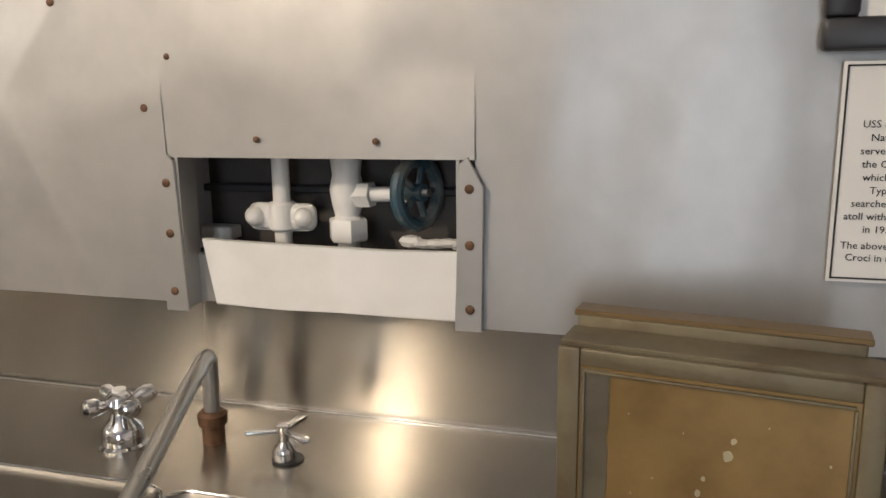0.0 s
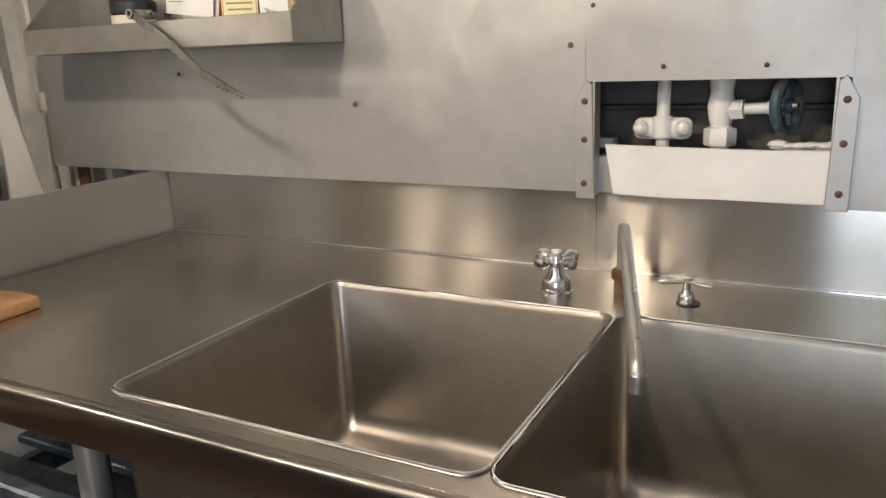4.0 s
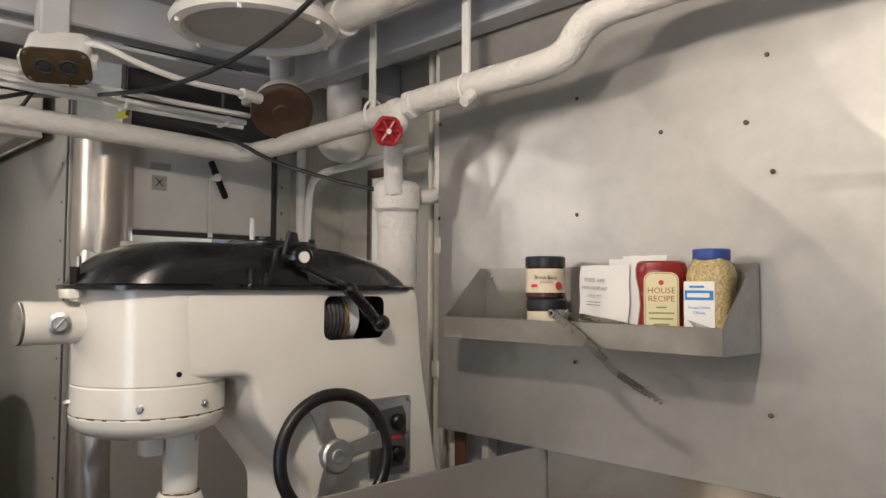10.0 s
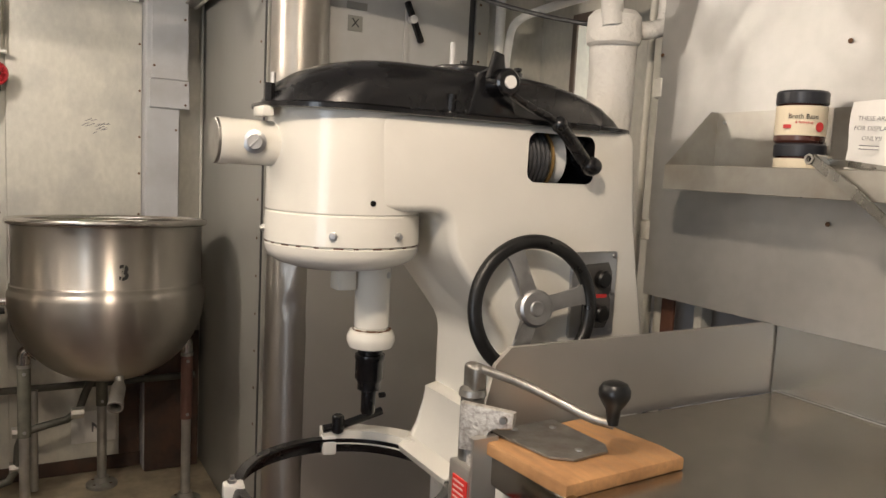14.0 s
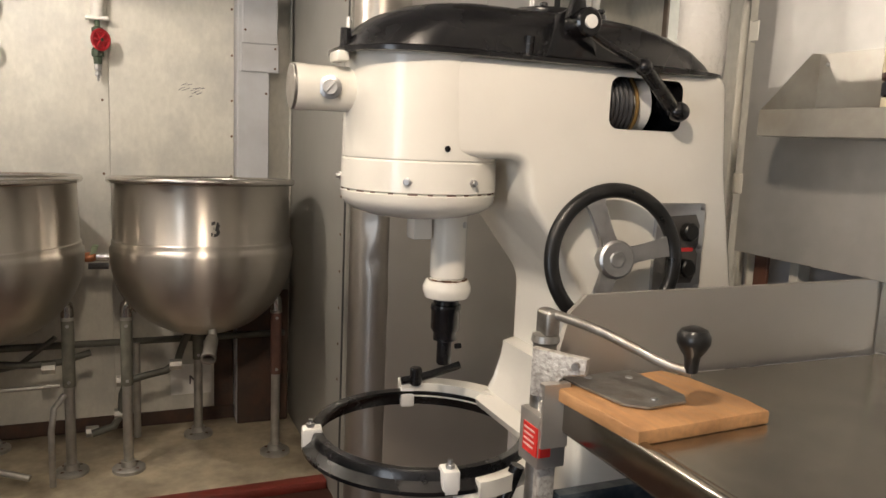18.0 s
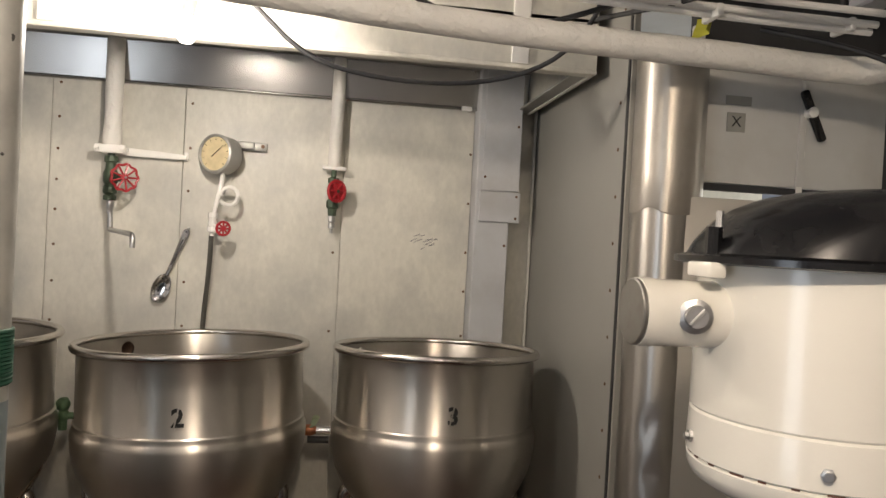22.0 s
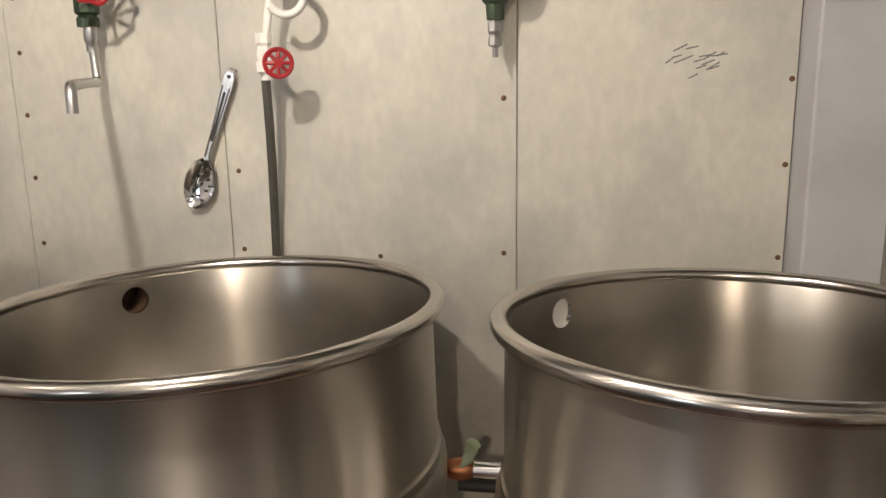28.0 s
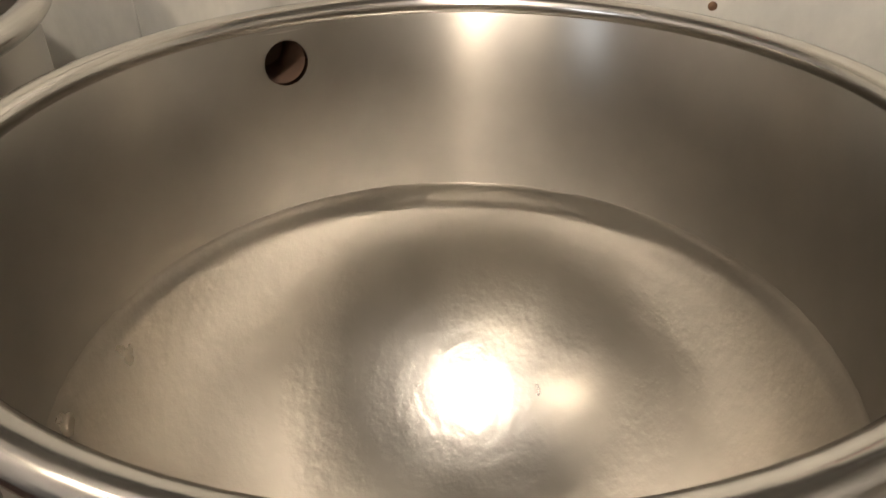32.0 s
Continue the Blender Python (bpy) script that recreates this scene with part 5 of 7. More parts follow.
gauge = thing("pressure_gauge", (-3.85, -1.0, 1.715), "round grey pressure gauge with a yellowed dial", "gauge")
GREYCASE = mat("grey_gauge_case", (0.36, 0.36, 0.34), 0.4, 0.3, 0.1, 30, bump=0.0005)
gm = to((0.84, -0.47, 0.02), (-3.876, -0.996, 1.716)) @ Matrix.Diagonal((0.90, 0.90, 1.0, 1.0))
part("case", lathe(B(), [(0, 0), (0.070, 0), (0.074, 0.006), (0.074, 0.064), (0.077, 0.066), (0.077, 0.074), (0.070, 0.078), (0.066, 0.074), (0.066, 0.070)], gm, 44), GREYCASE, gauge)
dial = part("dial", lathe(B(), [(0.066, 0.070), (0, 0.070)], gm, 40), mat("yellowed_dial", (0.62, 0.52, 0.32), 0.5, 0.0, 0.12, 40), gauge, "yellowed dial")
bm = B()
gd = gm @ Matrix.Translation((0, 0, 0.0712)) 
for i in range(11):
    a = radians(-135 + 27 * i)
    m2 = gd @ Matrix.Rotation(a, 4, "Z")
    box(bm, -0.001, 0.052, 0, 0.001, 0.061, 0.0006, 0, 1, m2)
part("tick_marks", bm, INK, dial)
part("needle", prism(B(), [(-0.002, -0.018), (0.002, -0.018), (0.0006, 0.05), (-0.0006, 0.05)], gd @ Matrix.Rotation(radians(-50), 4, "Z") @ Matrix.Translation((0, 0, 0.002)), 0.001), INK, dial)
bm = box(B(), -3.907, -0.985, 1.744, -3.884, -0.862, 1.774, 0.003, 2)
part("bracket", bm, GREYCASE, gauge)
part("bracket_arm", box(B(), -3.886, -0.960, 1.747, -3.866, -0.905, 1.773, 0.004, 2), GREYCASE, gauge)
part("bracket_bolt", lathe(B(), [(0.007, 0), (0.007, 0.006), (0, 0.007)], facing_x(-3.884, -0.876, 1.760), 6), RUST, gauge)
pts = [(-3.835, -1.005, 1.645), (-3.835, -1.007, 1.60)]
for i in range(15):
    a = radians(180 - 30 * i)
    pts.append((-3.835 + 0.0035 * i, -0.976 + 0.031 * math.cos(a), 1.572 + 0.033 * math.sin(a)))
part("syphon_loop", sweep(B(), pts[:14], 0.0072, 12, 1), WHITE, gauge, "white coiled syphon tube")
part("tube", sweep(B(), [(-3.835, -1.004, 1.655), (-3.832, -1.010, 1.60), (-3.83, -1.020, 1.545), (-3.828, -1.027, 1.50)], 0.0075, 12, 1), WHITE, gauge)
part("needle_valve", lathe(B(), [(0.016, 1.512), (0.016, 1.495), (0.012, 1.49), (0.015, 1.475), (0.012, 1.465), (0.017, 1.462), (0.017, 1.445), (0.009, 1.44), (0.009, 1.43), (0, 1.43)], Matrix.Translation((-3.828, -1.030, 0)), 8), WHITE, gauge)
vm = to((0.85, 0.4, -0.05), (-3.775, -0.985, 1.458))
spoked(gauge, vm, 0.023, 0.0042, 8, 0.0, "small red handwheel")
part("stem", rod(B(), (-3.826, -1.028, 1.468), (-3.775, -0.985, 1.458), 0.006, 8), WHITE, gauge)
part("riser", sweep(B(), [(-3.828, -1.031, 1.44), (-3.852, -1.038, 1.30), (-3.888, -1.055, 1.14), (-3.893, -1.062, 0.90), (-3.893, -1.062, 0.45)], 0.0085, 12, 1), mat("dark_grey_tube", (0.14, 0.135, 0.12), 0.45, 0.6, 0.15, 30), gauge, "dark grey riser tube")

spoon = thing("slotted_spoon", (-3.895, -1.18, 1.25), "perforated steel serving spoon hung on the wall", "spoon")
sm = facing_x(-3.893, -1.205, 1.234) @ Matrix.Rotation(radians(-21), 4, "Z")
bm = B()
n, rings_s = 28, []
for t_, h in ((1.0, 0.009), (0.85, 0.004), (0.6, 0.0005), (0.3, -0.001)):
    rings_s.append([bm.verts.new(sm @ Vector((0.031 * t_ * math.cos(2 * math.pi * i / n), 0.055 * t_ * math.sin(2 * math.pi * i / n) * (1.0 if math.sin(2 * math.pi * i / n) > 0 else 0.92), h))) for i in range(n)])
for a, b in zip(rings_s, rings_s[1:]):
    for i in range(n):
        bm.faces.new((a[i], a[(i + 1) % n], b[(i + 1) % n], b[i]))
bm.faces.new(rings_s[-1])
bowl = part("bowl", bm, CHROME, spoon)
bm = B()
for i, (x, y) in enumerate([(0, 0), (0.010, 0.012), (-0.010, 0.012), (0.012, -0.010), (-0.012, -0.010), (0, 0.024), (0, -0.024), (0.018, 0.002), (-0.018, 0.002), (0.010, -0.030), (-0.010, -0.030), (0.009, 0.034), (-0.009, 0.034)]):
    lathe(bm, [(0.0026, 0), (0, 0.0003)], sm @ Matrix.Translation((x, y, 0.0018 + 0.0025 * (x * x + y * y * 0.4) / 0.0006)), 8)
part("perforations", bm, DARK, bowl)
part("handle", prism(B(), [(-0.006, 0.050), (0.006, 0.050), (0.0075, 0.12), (0.011, 0.20), (0.011, 0.222), (0.006, 0.230), (-0.006, 0.230), (-0.011, 0.222), (-0.011, 0.20), (-0.0075, 0.12)], sm @ Matrix.Translation((0, 0, 0.006)), 0.003, 0.001, 1), RIM, spoon)
for a, b in ((-0.0045, -0.0075), (0.0045, 0.0075)):
    part("handle_rib", sweep(B(), [sm @ Vector((a, 0.058, 0.0095)), sm @ Vector((a, 0.12, 0.0095)), sm @ Vector((b, 0.20, 0.0095))], 0.0016, 6), RIM, spoon)
part("handle_groove", prism(B(), rounded(0.005, 0.10, 0.0024, 3), sm @ Matrix.Translation((0, 0.140, 0.0092)), 0.0004), DARK, spoon)
part("hanging_hole", lathe(B(), [(0.004, 0), (0, 0.0003)], sm @ Matrix.Translation((0, 0.220, 0.0095)), 10), DARK, spoon)
part("nail", rod(B(), (-3.908, -1.121, 1.451), (-3.875, -1.121, 1.455), 0.002, 8), ALU, spoon)

# screws on the west sheets and the trunk side
ws = [o for o in scene.objects if o.name.startswith("wall_sheet") and len(o.data.vertices) < 40]
def sheet_at(y):
    for (a, b), o in zip(zip(SEAMS, SEAMS[1:]), ws):
        if a <= y <= b:
            return o
    return ws[-1]


for y, zs in ((-1.578, (1.94, 1.82, 1.708, 1.60, 1.495, 1.372, 1.244, 1.106, 0.95)), (-1.735, (1.94, 1.821, 1.708, 1.60, 1.488, 1.353, 1.22)), (-1.131, (1.90, 1.74, 1.586, 1.43, 1.258, 1.10)),
              (-0.850, (1.09,)), (-0.608, (1.391, 1.10)), (-0.112, (1.788, 1.602, 1.416, 1.268, 1.10)), (-2.27, (1.9, 1.7, 1.5, 1.3, 1.1))):
    for z in zs:
        screw(sheet_at(y), facing_x(WX - 0.0005, y + 0.003 * noise.noise((y, z, 0)), z), 0.0052)
stud = bpy.data.objects["wall_stud"]
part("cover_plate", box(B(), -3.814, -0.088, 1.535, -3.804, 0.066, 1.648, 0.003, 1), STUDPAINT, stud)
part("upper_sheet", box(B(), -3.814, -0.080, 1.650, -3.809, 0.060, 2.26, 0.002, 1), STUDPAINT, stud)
for y, z in ((0.050, 1.552), (0.050, 1.632), (0.046, 1.89), (-0.070, 1.70), (0.016, 1.45)):
    screw(stud, facing_x(-3.804 if 1.53 < z < 1.65 else -3.809 if z > 1.65 else -3.815, y, z), 0.005)
side = bpy.data.objects["trunk_side"]
for z in np.arange(0.45, 2.2, 0.128):
    screw(side, facing_y(-3.064, 0.145, float(z)), 0.005)
bm = B()
random.seed(4)
for i in range(16):
    y, z = -0.30 + random.gauss(0, 0.035) + 0.02 * (i % 4), 1.452 + random.gauss(0, 0.016)
    a = random.uniform(0, 0.6)
    box(bm, -0.014, -0.0012, 0, 0.014 * random.random(), 0.0012, 0.0005, 0, 1, facing_x(WX, y, z) @ Matrix.Rotation(a, 4, "Z"))
part("scuff_marks", bm, GREYINK, sheet_at(-0.3))
structure("corner_bead", lathe(B(), [(0.006, 0.03), (0.006, 2.25)], Matrix.Translation((-3.905, 0.135, 0)), 8), WALLPAINT, "painted corner bead")
structure("trunk_seam", box(B(), -3.014, 0.141, 0.0, -3.002, 0.150, TOP - 0.003), DARK, "dark open seam beside the trunk corner")

# ---- trunk door ----
door = thing("locker_door", (-2.95, 0.59, 1.64), "grey-white metal locker door marked X with a black lever", "cabinet door")
GREYWHITE = mat("grey_white_paint", (0.56, 0.555, 0.54), 0.42, 0.0, 0.06, 4, bump=0.0005, stain=(0.40, 0.38, 0.34), stain_amount=0.5, stain_scale=6)
part("panel", box(B(), -2.985, 0.325, 1.648, -2.958, 0.862, 1.985, 0.003, 2), GREYWHITE, door)
part("frame_strip", box(B(), -2.960, 0.288, 1.60, -2.945, 0.320, 2.05, 0.002, 1), WALLPAINT, door)
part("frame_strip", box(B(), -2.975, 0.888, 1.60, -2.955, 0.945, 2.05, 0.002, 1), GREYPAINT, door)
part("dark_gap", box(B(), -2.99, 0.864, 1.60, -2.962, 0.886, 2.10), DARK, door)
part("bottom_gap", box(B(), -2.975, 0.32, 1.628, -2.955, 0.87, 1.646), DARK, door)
# header coloured dark for the shade between overhead pipe and cables
part("header_shade", box(B(), -2.99, 0.30, 1.988, -2.955, 0.90, 2.10), DARK, door)
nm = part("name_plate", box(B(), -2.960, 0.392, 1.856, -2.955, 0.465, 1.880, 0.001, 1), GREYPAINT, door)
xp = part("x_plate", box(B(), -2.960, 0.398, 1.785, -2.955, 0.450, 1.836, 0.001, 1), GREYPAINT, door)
words("x_mark", "X", facing_x(-2.9545, 0.424, 1.811), 0.040, INK, xp)
part("ridge", prism(B(), [(-0.012, 0), (0.012, 0), (0.006, 0.30), (-0.006, 0.30)], facing_x(-2.958, 0.612, 1.652), 0.008, 0.003, 2), GREYWHITE, door)
run_edge = [(0.604 + 0.004 * noise.noise((k * 0.7, 2.2, 0)), 1.632 + 0.016 * k) for k in range(12)]
part("paint_run", prism(B(), run_edge + [(y + 0.018 + 0.006 * noise.noise((z * 40, 5.1, 0)), z) for y, z in reversed(run_edge)], facing_x(-2.9555, 0, 0), 0.0015), WHITE, door, "white paint run below the lever")
lev = part("lever", prism(B(), rounded(0.022, 0.145, 0.008, 3), facing_x(-2.945, 0.632, 1.840) @ Matrix.Rotation(radians(25), 4, "Z"), 0.014, 0.003, 2), BLACK, door, "black lever handle")
part("pivot", rod(B(), (-2.958, 0.625, 1.848), (-2.925, 0.625, 1.848), 0.014, 14), WHITE, lev)
for z in (1.64, 1.74, 1.84, 1.94):
    screw(door, facing_x(-2.945, 0.304, z), 0.005)
    screw(door, facing_x(-2.955, 0.905, z), 0.005)
# no real surface here: a dark box paints in the unlit void
structure("trunk_void_fill", box(B(), -3.02, 0.31, 2.10, -2.96, 0.93, TOP - 0.002), DARK, "dark box standing in for the unlit void above the locker door")
structure("recess_pipe", lathe(B(), [(0.018, 0.0), (0.018, TOP - 0.004)], Matrix.Translation((-2.945, 0.985, 0)), 14), WHITE, "white painted pipe in the recess")
# ---- mixer ----
mixer = thing("stand_mixer", (-1.99, 0.40, 0.0), "large cream enamel floor mixer with a black top cover", "mixer")
FX = -1.84
def softened(outline, r, n=5):
    """The outline with its corners rounded off to the radius r where there is room."""
    out = []
    for i, p in enumerate(outline):
        p, a, b = Vector(p), Vector(outline[i - 1]), Vector(outline[(i + 1) % len(outline)])
        d = min(r, 0.45 * (a - p).length, 0.45 * (b - p).length)
        s0, s1 = p + (a - p).normalized() * d, p + (b - p).normalized() * d
        for k in range(n + 1):
            u = k / n
            out.append(s0 * (1 - u) ** 2 + p * 2 * u * (1 - u) + s1 * u * u)
    return out


def shrunk(pts, d):
    """The outline moved inwards by d."""
    area = sum(pts[i - 1].cross(pts[i]) for i in range(len(pts)))
    out = []
    for i, p in enumerate(pts):
        t = (pts[(i + 1) % len(pts)] - pts[i - 1]).normalized()
        out.append(p + Vector((-t.y, t.x)) * (d if area > 0 else -d))
    return out


SIDE = softened([(0.01, 1.452), (0.635, 1.456), (0.655, 1.25), (0.71, 0.97), (0.73, 0.0), (0.330, 0.0), (0.328, 1.00), (0.182, 1.185), (0.172, 1.268), (0.01, 1.266)], 0.035)
bm = B()
prev = None
for inset, x in ((0.0, -2.14), (0.0, FX - 0.022), (0.002, FX - 0.012), (0.006, FX - 0.005), (0.011, FX - 0.001), (0.016, FX)):
    vs = [bm.verts.new((x, p.x, p.y)) for p in shrunk(SIDE, inset)]
    if prev:
        for i in range(len(vs)):
            j = (i + 1) % len(vs)
            bm.faces.new((prev[i], prev[j], vs[j], vs[i]))
    else:
        bm.faces.new(vs)
    prev = vs
rim_edges = [bm.edges.get((prev[i], prev[(i + 1) % len(prev)])) for i in range(len(prev))]
WIN = rounded(0.172, 0.100, 0.020, 5, 0.432, 1.384)
vs = [bm.verts.new((FX, y, z)) for y, z in WIN]
es = [bm.edges.new((vs[i], vs[(i + 1) % len(vs)])) for i in range(len(vs))]
bmesh.ops.triangle_fill(bm, use_beauty=True, edges=rim_edges + es)
body = part("body", bm, CREAM, mixer, "", 40)
bm = B()
a = [bm.verts.new((FX + 0.001, y, z)) for y, z in WIN]
b = [bm.verts.new((FX - 0.10, y, z)) for y, z in WIN]
for i in range(len(a)):
    bm.faces.new((a[i], a[(i + 1) % len(a)], b[(i + 1) % len(a)], b[i]))
bm.faces.new(b)
part("window_recess", bm, BLACK, body, "dark recess behind the window")
bm = B()
for i in range(5):
    ring(bm, to((0, 1, 0.05), (FX - 0.075, 0.362 + 0.011 * i, 1.384)), 0.060, 0.0055, 36, 8)
part("belt_pulley", bm, mat("grey_belt_pulley", (0.10, 0.10, 0.105), 0.4, 0.6, 0.2, 40), body, "grey ribbed pulley inside")
part("brass_band", ring(B(), to((0, 1, 0.05), (FX - 0.075, 0.420, 1.384)), 0.062, 0.004, 36, 8), mat("dull_brass", (0.35, 0.22, 0.08), 0.4, 0.8), body)
part("collar", rod(B(), (FX - 0.075, 0.426, 1.384), (FX - 0.072, 0.462, 1.384), 0.055, 28), PAPER, body, "white drive collar")
part("inner_knob", ball(B(), (FX - 0.018, 0.488, 1.392), 0.017), BLACK, body)

dm = Matrix.Translation((-1.99, 0.012, 0))
part("drum", lathe(B(), [(0.150, 1.452), (0.1515, 1.262), (0.149, 1.259), (0.1515, 1.256), (0.153, 1.225), (0.153, 1.202), (0.148, 1.199), (0.1525, 1.196), (0.151, 1.184), (0.145, 1.172), (0.128, 1.161), (0.100, 1.152), (0.060, 1.146), (0, 1.146)], dm, 64), CREAM, mixer)
for k in range(26):
    a0, n = 2 * math.pi * k / 26, 3 if k % 3 else 5
    part("joint_stain", sweep(B(), [(-1.99 + 0.1500 * math.cos(a0 + 0.03 * i), 0.012 + 0.1500 * math.sin(a0 + 0.03 * i), 1.199) for i in range(n)], 0.0013, 5), BROWN, mixer)
for a in (-100, -28, 20, 190):
    m = to((math.cos(radians(a)), math.sin(radians(a)), 0), (-1.99 + 0.152 * math.cos(radians(a)), 0.012 + 0.152 * math.sin(radians(a)), 1.222))
    part("hex_bolt", lathe(B(), [(0.008, 0), (0.008, 0.005), (0.005, 0.006), (0.005, 0.010), (0, 0.010)], m, 6), ALU, mixer)
m = to((0.995, 0.03, 0), (-1.839, 0.008, 1.283))
part("oil_hole", lathe(B(), [(0.0055, 0), (0.0055, 0.002), (0.0035, 0.002), (0.0035, 0.0005), (0, 0.0005)], m, 18), BLACK, mixer)

bm = B()
prev = None
LID = ((0.010, -0.160, 0.676, 1.446), (0.016, -0.166, 0.684, 1.448), (0.016, -0.166, 0.684, 1.456), (0.006, -0.150, 0.655, 1.460), (0.004, -0.142, 0.640, 1.474), (0.000, -0.120, 0.600, 1.500), (-0.006, -0.090, 0.550, 1.520), (-0.018, -0.050, 0.480, 1.536), (-0.040, -0.010, 0.420, 1.545), (-0.075, 0.03, 0.36, 1.549))
for dx, y0, y1, z in LID:
    pts = rounded(0.30 + 2 * dx, y1 - y0, 0.135 + dx, 10, -1.99, (y0 + y1) / 2)
    vs = [bm.verts.new((x, y, z)) for x, y in pts]
    if prev:
        for i in range(len(vs)):
            bm.faces.new((prev[i], prev[(i + 1) % len(vs)], vs[(i + 1) % len(vs)], vs[i]))
    prev = vs
bm.faces.new(prev)
lid = part("top_cover", bm, BLACK, mixer, "glossy black top cover")
part("hatch", prism(B(), rounded(0.16, 0.19, 0.05, 5, -1.97, 0.285), Matrix.Translation((0, 0, 1.543)), 0.016, 0.004, 2), BLACK, lid)
for x, y in ((-1.90, 0.22), (-1.90, 0.35), (-2.03, 0.22), (-2.03, 0.35)):
    part("hatch_bolt", lathe(B(), [(0.008, 0), (0.008, 0.006), (0, 0.008)], Matrix.Translation((x, y, 1.559)), 6), BLACK, lid)
part("hatch_nut", lathe(B(), [(0.016, 0), (0.015, 0.010), (0.008, 0.012), (0.008, 0.02), (0, 0.02)], to((1, 0, 0.9), (-1.865, 0.262, 1.528)), 6), BLACK, lid)
for y in (0.16, -0.148):
    part("lug", rod(B(), (-1.842 if y > 0 else -1.97, y, 1.455), (-1.838 if y > 0 else -1.97, y, 1.492), 0.010, 10), BLACK, lid)
part("stud", rod(B(), (-1.97, -0.142, 1.488), (-1.97, -0.142, 1.512), 0.005, 8), ALU, lid)
part("corner_clip", box(B(), -1.99, -0.172, 1.430, -1.93, -0.150, 1.449, 0.004, 2), CREAM, lid)
# gear lever on the cover
bracket = part("lever_bracket", prism(B(), [(0.185, 1.455), (0.30, 1.455), (0.275, 1.535), (0.245, 1.552), (0.21, 1.535)], facing_x(-1.842, 0, 0), 0.022, 0.005, 2), BLACK, mixer, "black lever bracket")
part("boss", rod(B(), (-1.825, 0.247, 1.518), (-1.775, 0.247, 1.518), 0.026, 24, bevel=0.004), BLACK, bracket)
part("white_cap", rod(B(), (-1.776, 0.247, 1.518), (-1.770, 0.247, 1.518), 0.012, 20), PAPER, bracket, "white pivot cap")
part("fin", prism(B(), [(-0.02, 0), (0.02, 0), (0.012, 0.045), (-0.006, 0.050)], facing_x(-1.81, 0.232, 1.525), 0.018, 0.004, 2), BLACK, bracket)
lever = part("gear_lever", sweep(B(), [(-1.79, 0.250, 1.505), (-1.79, 0.30, 1.480), (-1.795, 0.36, 1.462), (-1.798, 0.385, 1.450)], 0.008, 10, 1), BLACK, mixer, "black gear lever")
part("elbow", ball(B(), (-1.796, 0.386, 1.450), 0.017), BLACK, lever)
bm = sweep(B(), [(-1.797, 0.388, 1.448), (-1.80, 0.43, 1.412), (-1.80, 0.462, 1.378)], 0.0135, 12, 1)
part("arm", bm, BLACK, lever)
part("knob", ball(B(), (-1.800, 0.478, 1.372), 0.020, 1, 1.2, 1), BLACK, lever)
part("hoop_pin", rod(B(), (-1.99, 0.245, 1.55), (-1.99, 0.245, 1.615), 0.006, 10), ALU, mixer)

HUBSTEEL = mat("dull_hub_steel", (0.36, 0.35, 0.33), 0.36, 0.9, 0.15, 30, bump=0.0004, stain=(0.20, 0.17, 0.14), stain_amount=0.6, stain_scale=30)
hub = part("attachment_hub", lathe(B(), [(0, 0.006), (0.030, 0.006), (0.036, 0.0), (0.0425, 0.002), (0.0425, 0.02), (0.0415, 0.024), (0.0415, 0.145), (0, 0.145)], axis((-1.985, -0.240, 1.383), (-1.985, 0, 1.383)), 36), CREAM, mixer)
part("face_plate", lathe(B(), [(0, 0.0005), (0.0395, 0.0005), (0.0415, 0.002), (0.0415, 0.006), (0, 0.006)], axis((-1.985, -0.2445, 1.383), (-1.985, 0, 1.383)), 28), HUBSTEEL, hub, "dull steel end plate")
tm = to((1, -0.25, 0), (-1.946, -0.180, 1.383))
part("thumb_screw", lathe(B(), [(0.021, 0), (0.021, 0.006), (0.014, 0.008), (0.013, 0.016), (0, 0.016)], tm, 20), ALU, hub, "steel thumb screw")
part("wing", box(B(), -0.013, -0.002, 0.014, 0.013, 0.002, 0.020, 0.001, 1, tm @ Matrix.Rotation(radians(50), 4, "Z")), ALU, hub)

SHX, SHY = -2.0, 0.088
part("spindle_neck", lathe(B(), [(0.039, 1.160), (0.0375, 1.150), (0.036, 1.020), (0.030, 1.012)], Matrix.Translation((SHX, SHY, 0)), 32), CREAM, mixer)
col = part("spindle_collar", lathe(B(), [(0.030, 1.016), (0.044, 1.012), (0.0495, 1.000), (0.050, 0.990), (0.045, 0.977), (0.030, 0.972), (0, 0.972)], Matrix.Translation((SHX, SHY, 0)), 36), CREAM, mixer)
part("rust_line", ring(B(), Matrix.Translation((SHX, SHY, 1.0135)), 0.038, 0.0015, 32, 6), BROWN, col)
for a, z, n in ((-40, 1.0150, 7), (-5, 1.0140, 4), (30, 1.0150, 9), (-75, 1.0145, 5)):
    part("rust_chip", sweep(B(), [(SHX + (0.0395 + 0.002 * noise.noise((i * 0.9, z * 90, a))) * math.cos(radians(a + 5 * i)), SHY + (0.0395 + 0.002 * noise.noise((i * 0.9, z * 90, a))) * math.sin(radians(a + 5 * i)), z) for i in range(n)], 0.0022, 5), RUST, col)
part("spindle", lathe(B(), [(0.026, 0.975), (0.026, 0.962), (0.031, 0.960), (0.032, 0.952), (0.030, 0.948), (0.030, 0.910), (0.024, 0.900), (0.024, 0.885), (0.0155, 0.882), (0.0155, 0.836), (0.013, 0.832), (0, 0.832)], Matrix.Translation((SHX, SHY, 0)), 28), BLACK, mixer, "black agitator spindle")
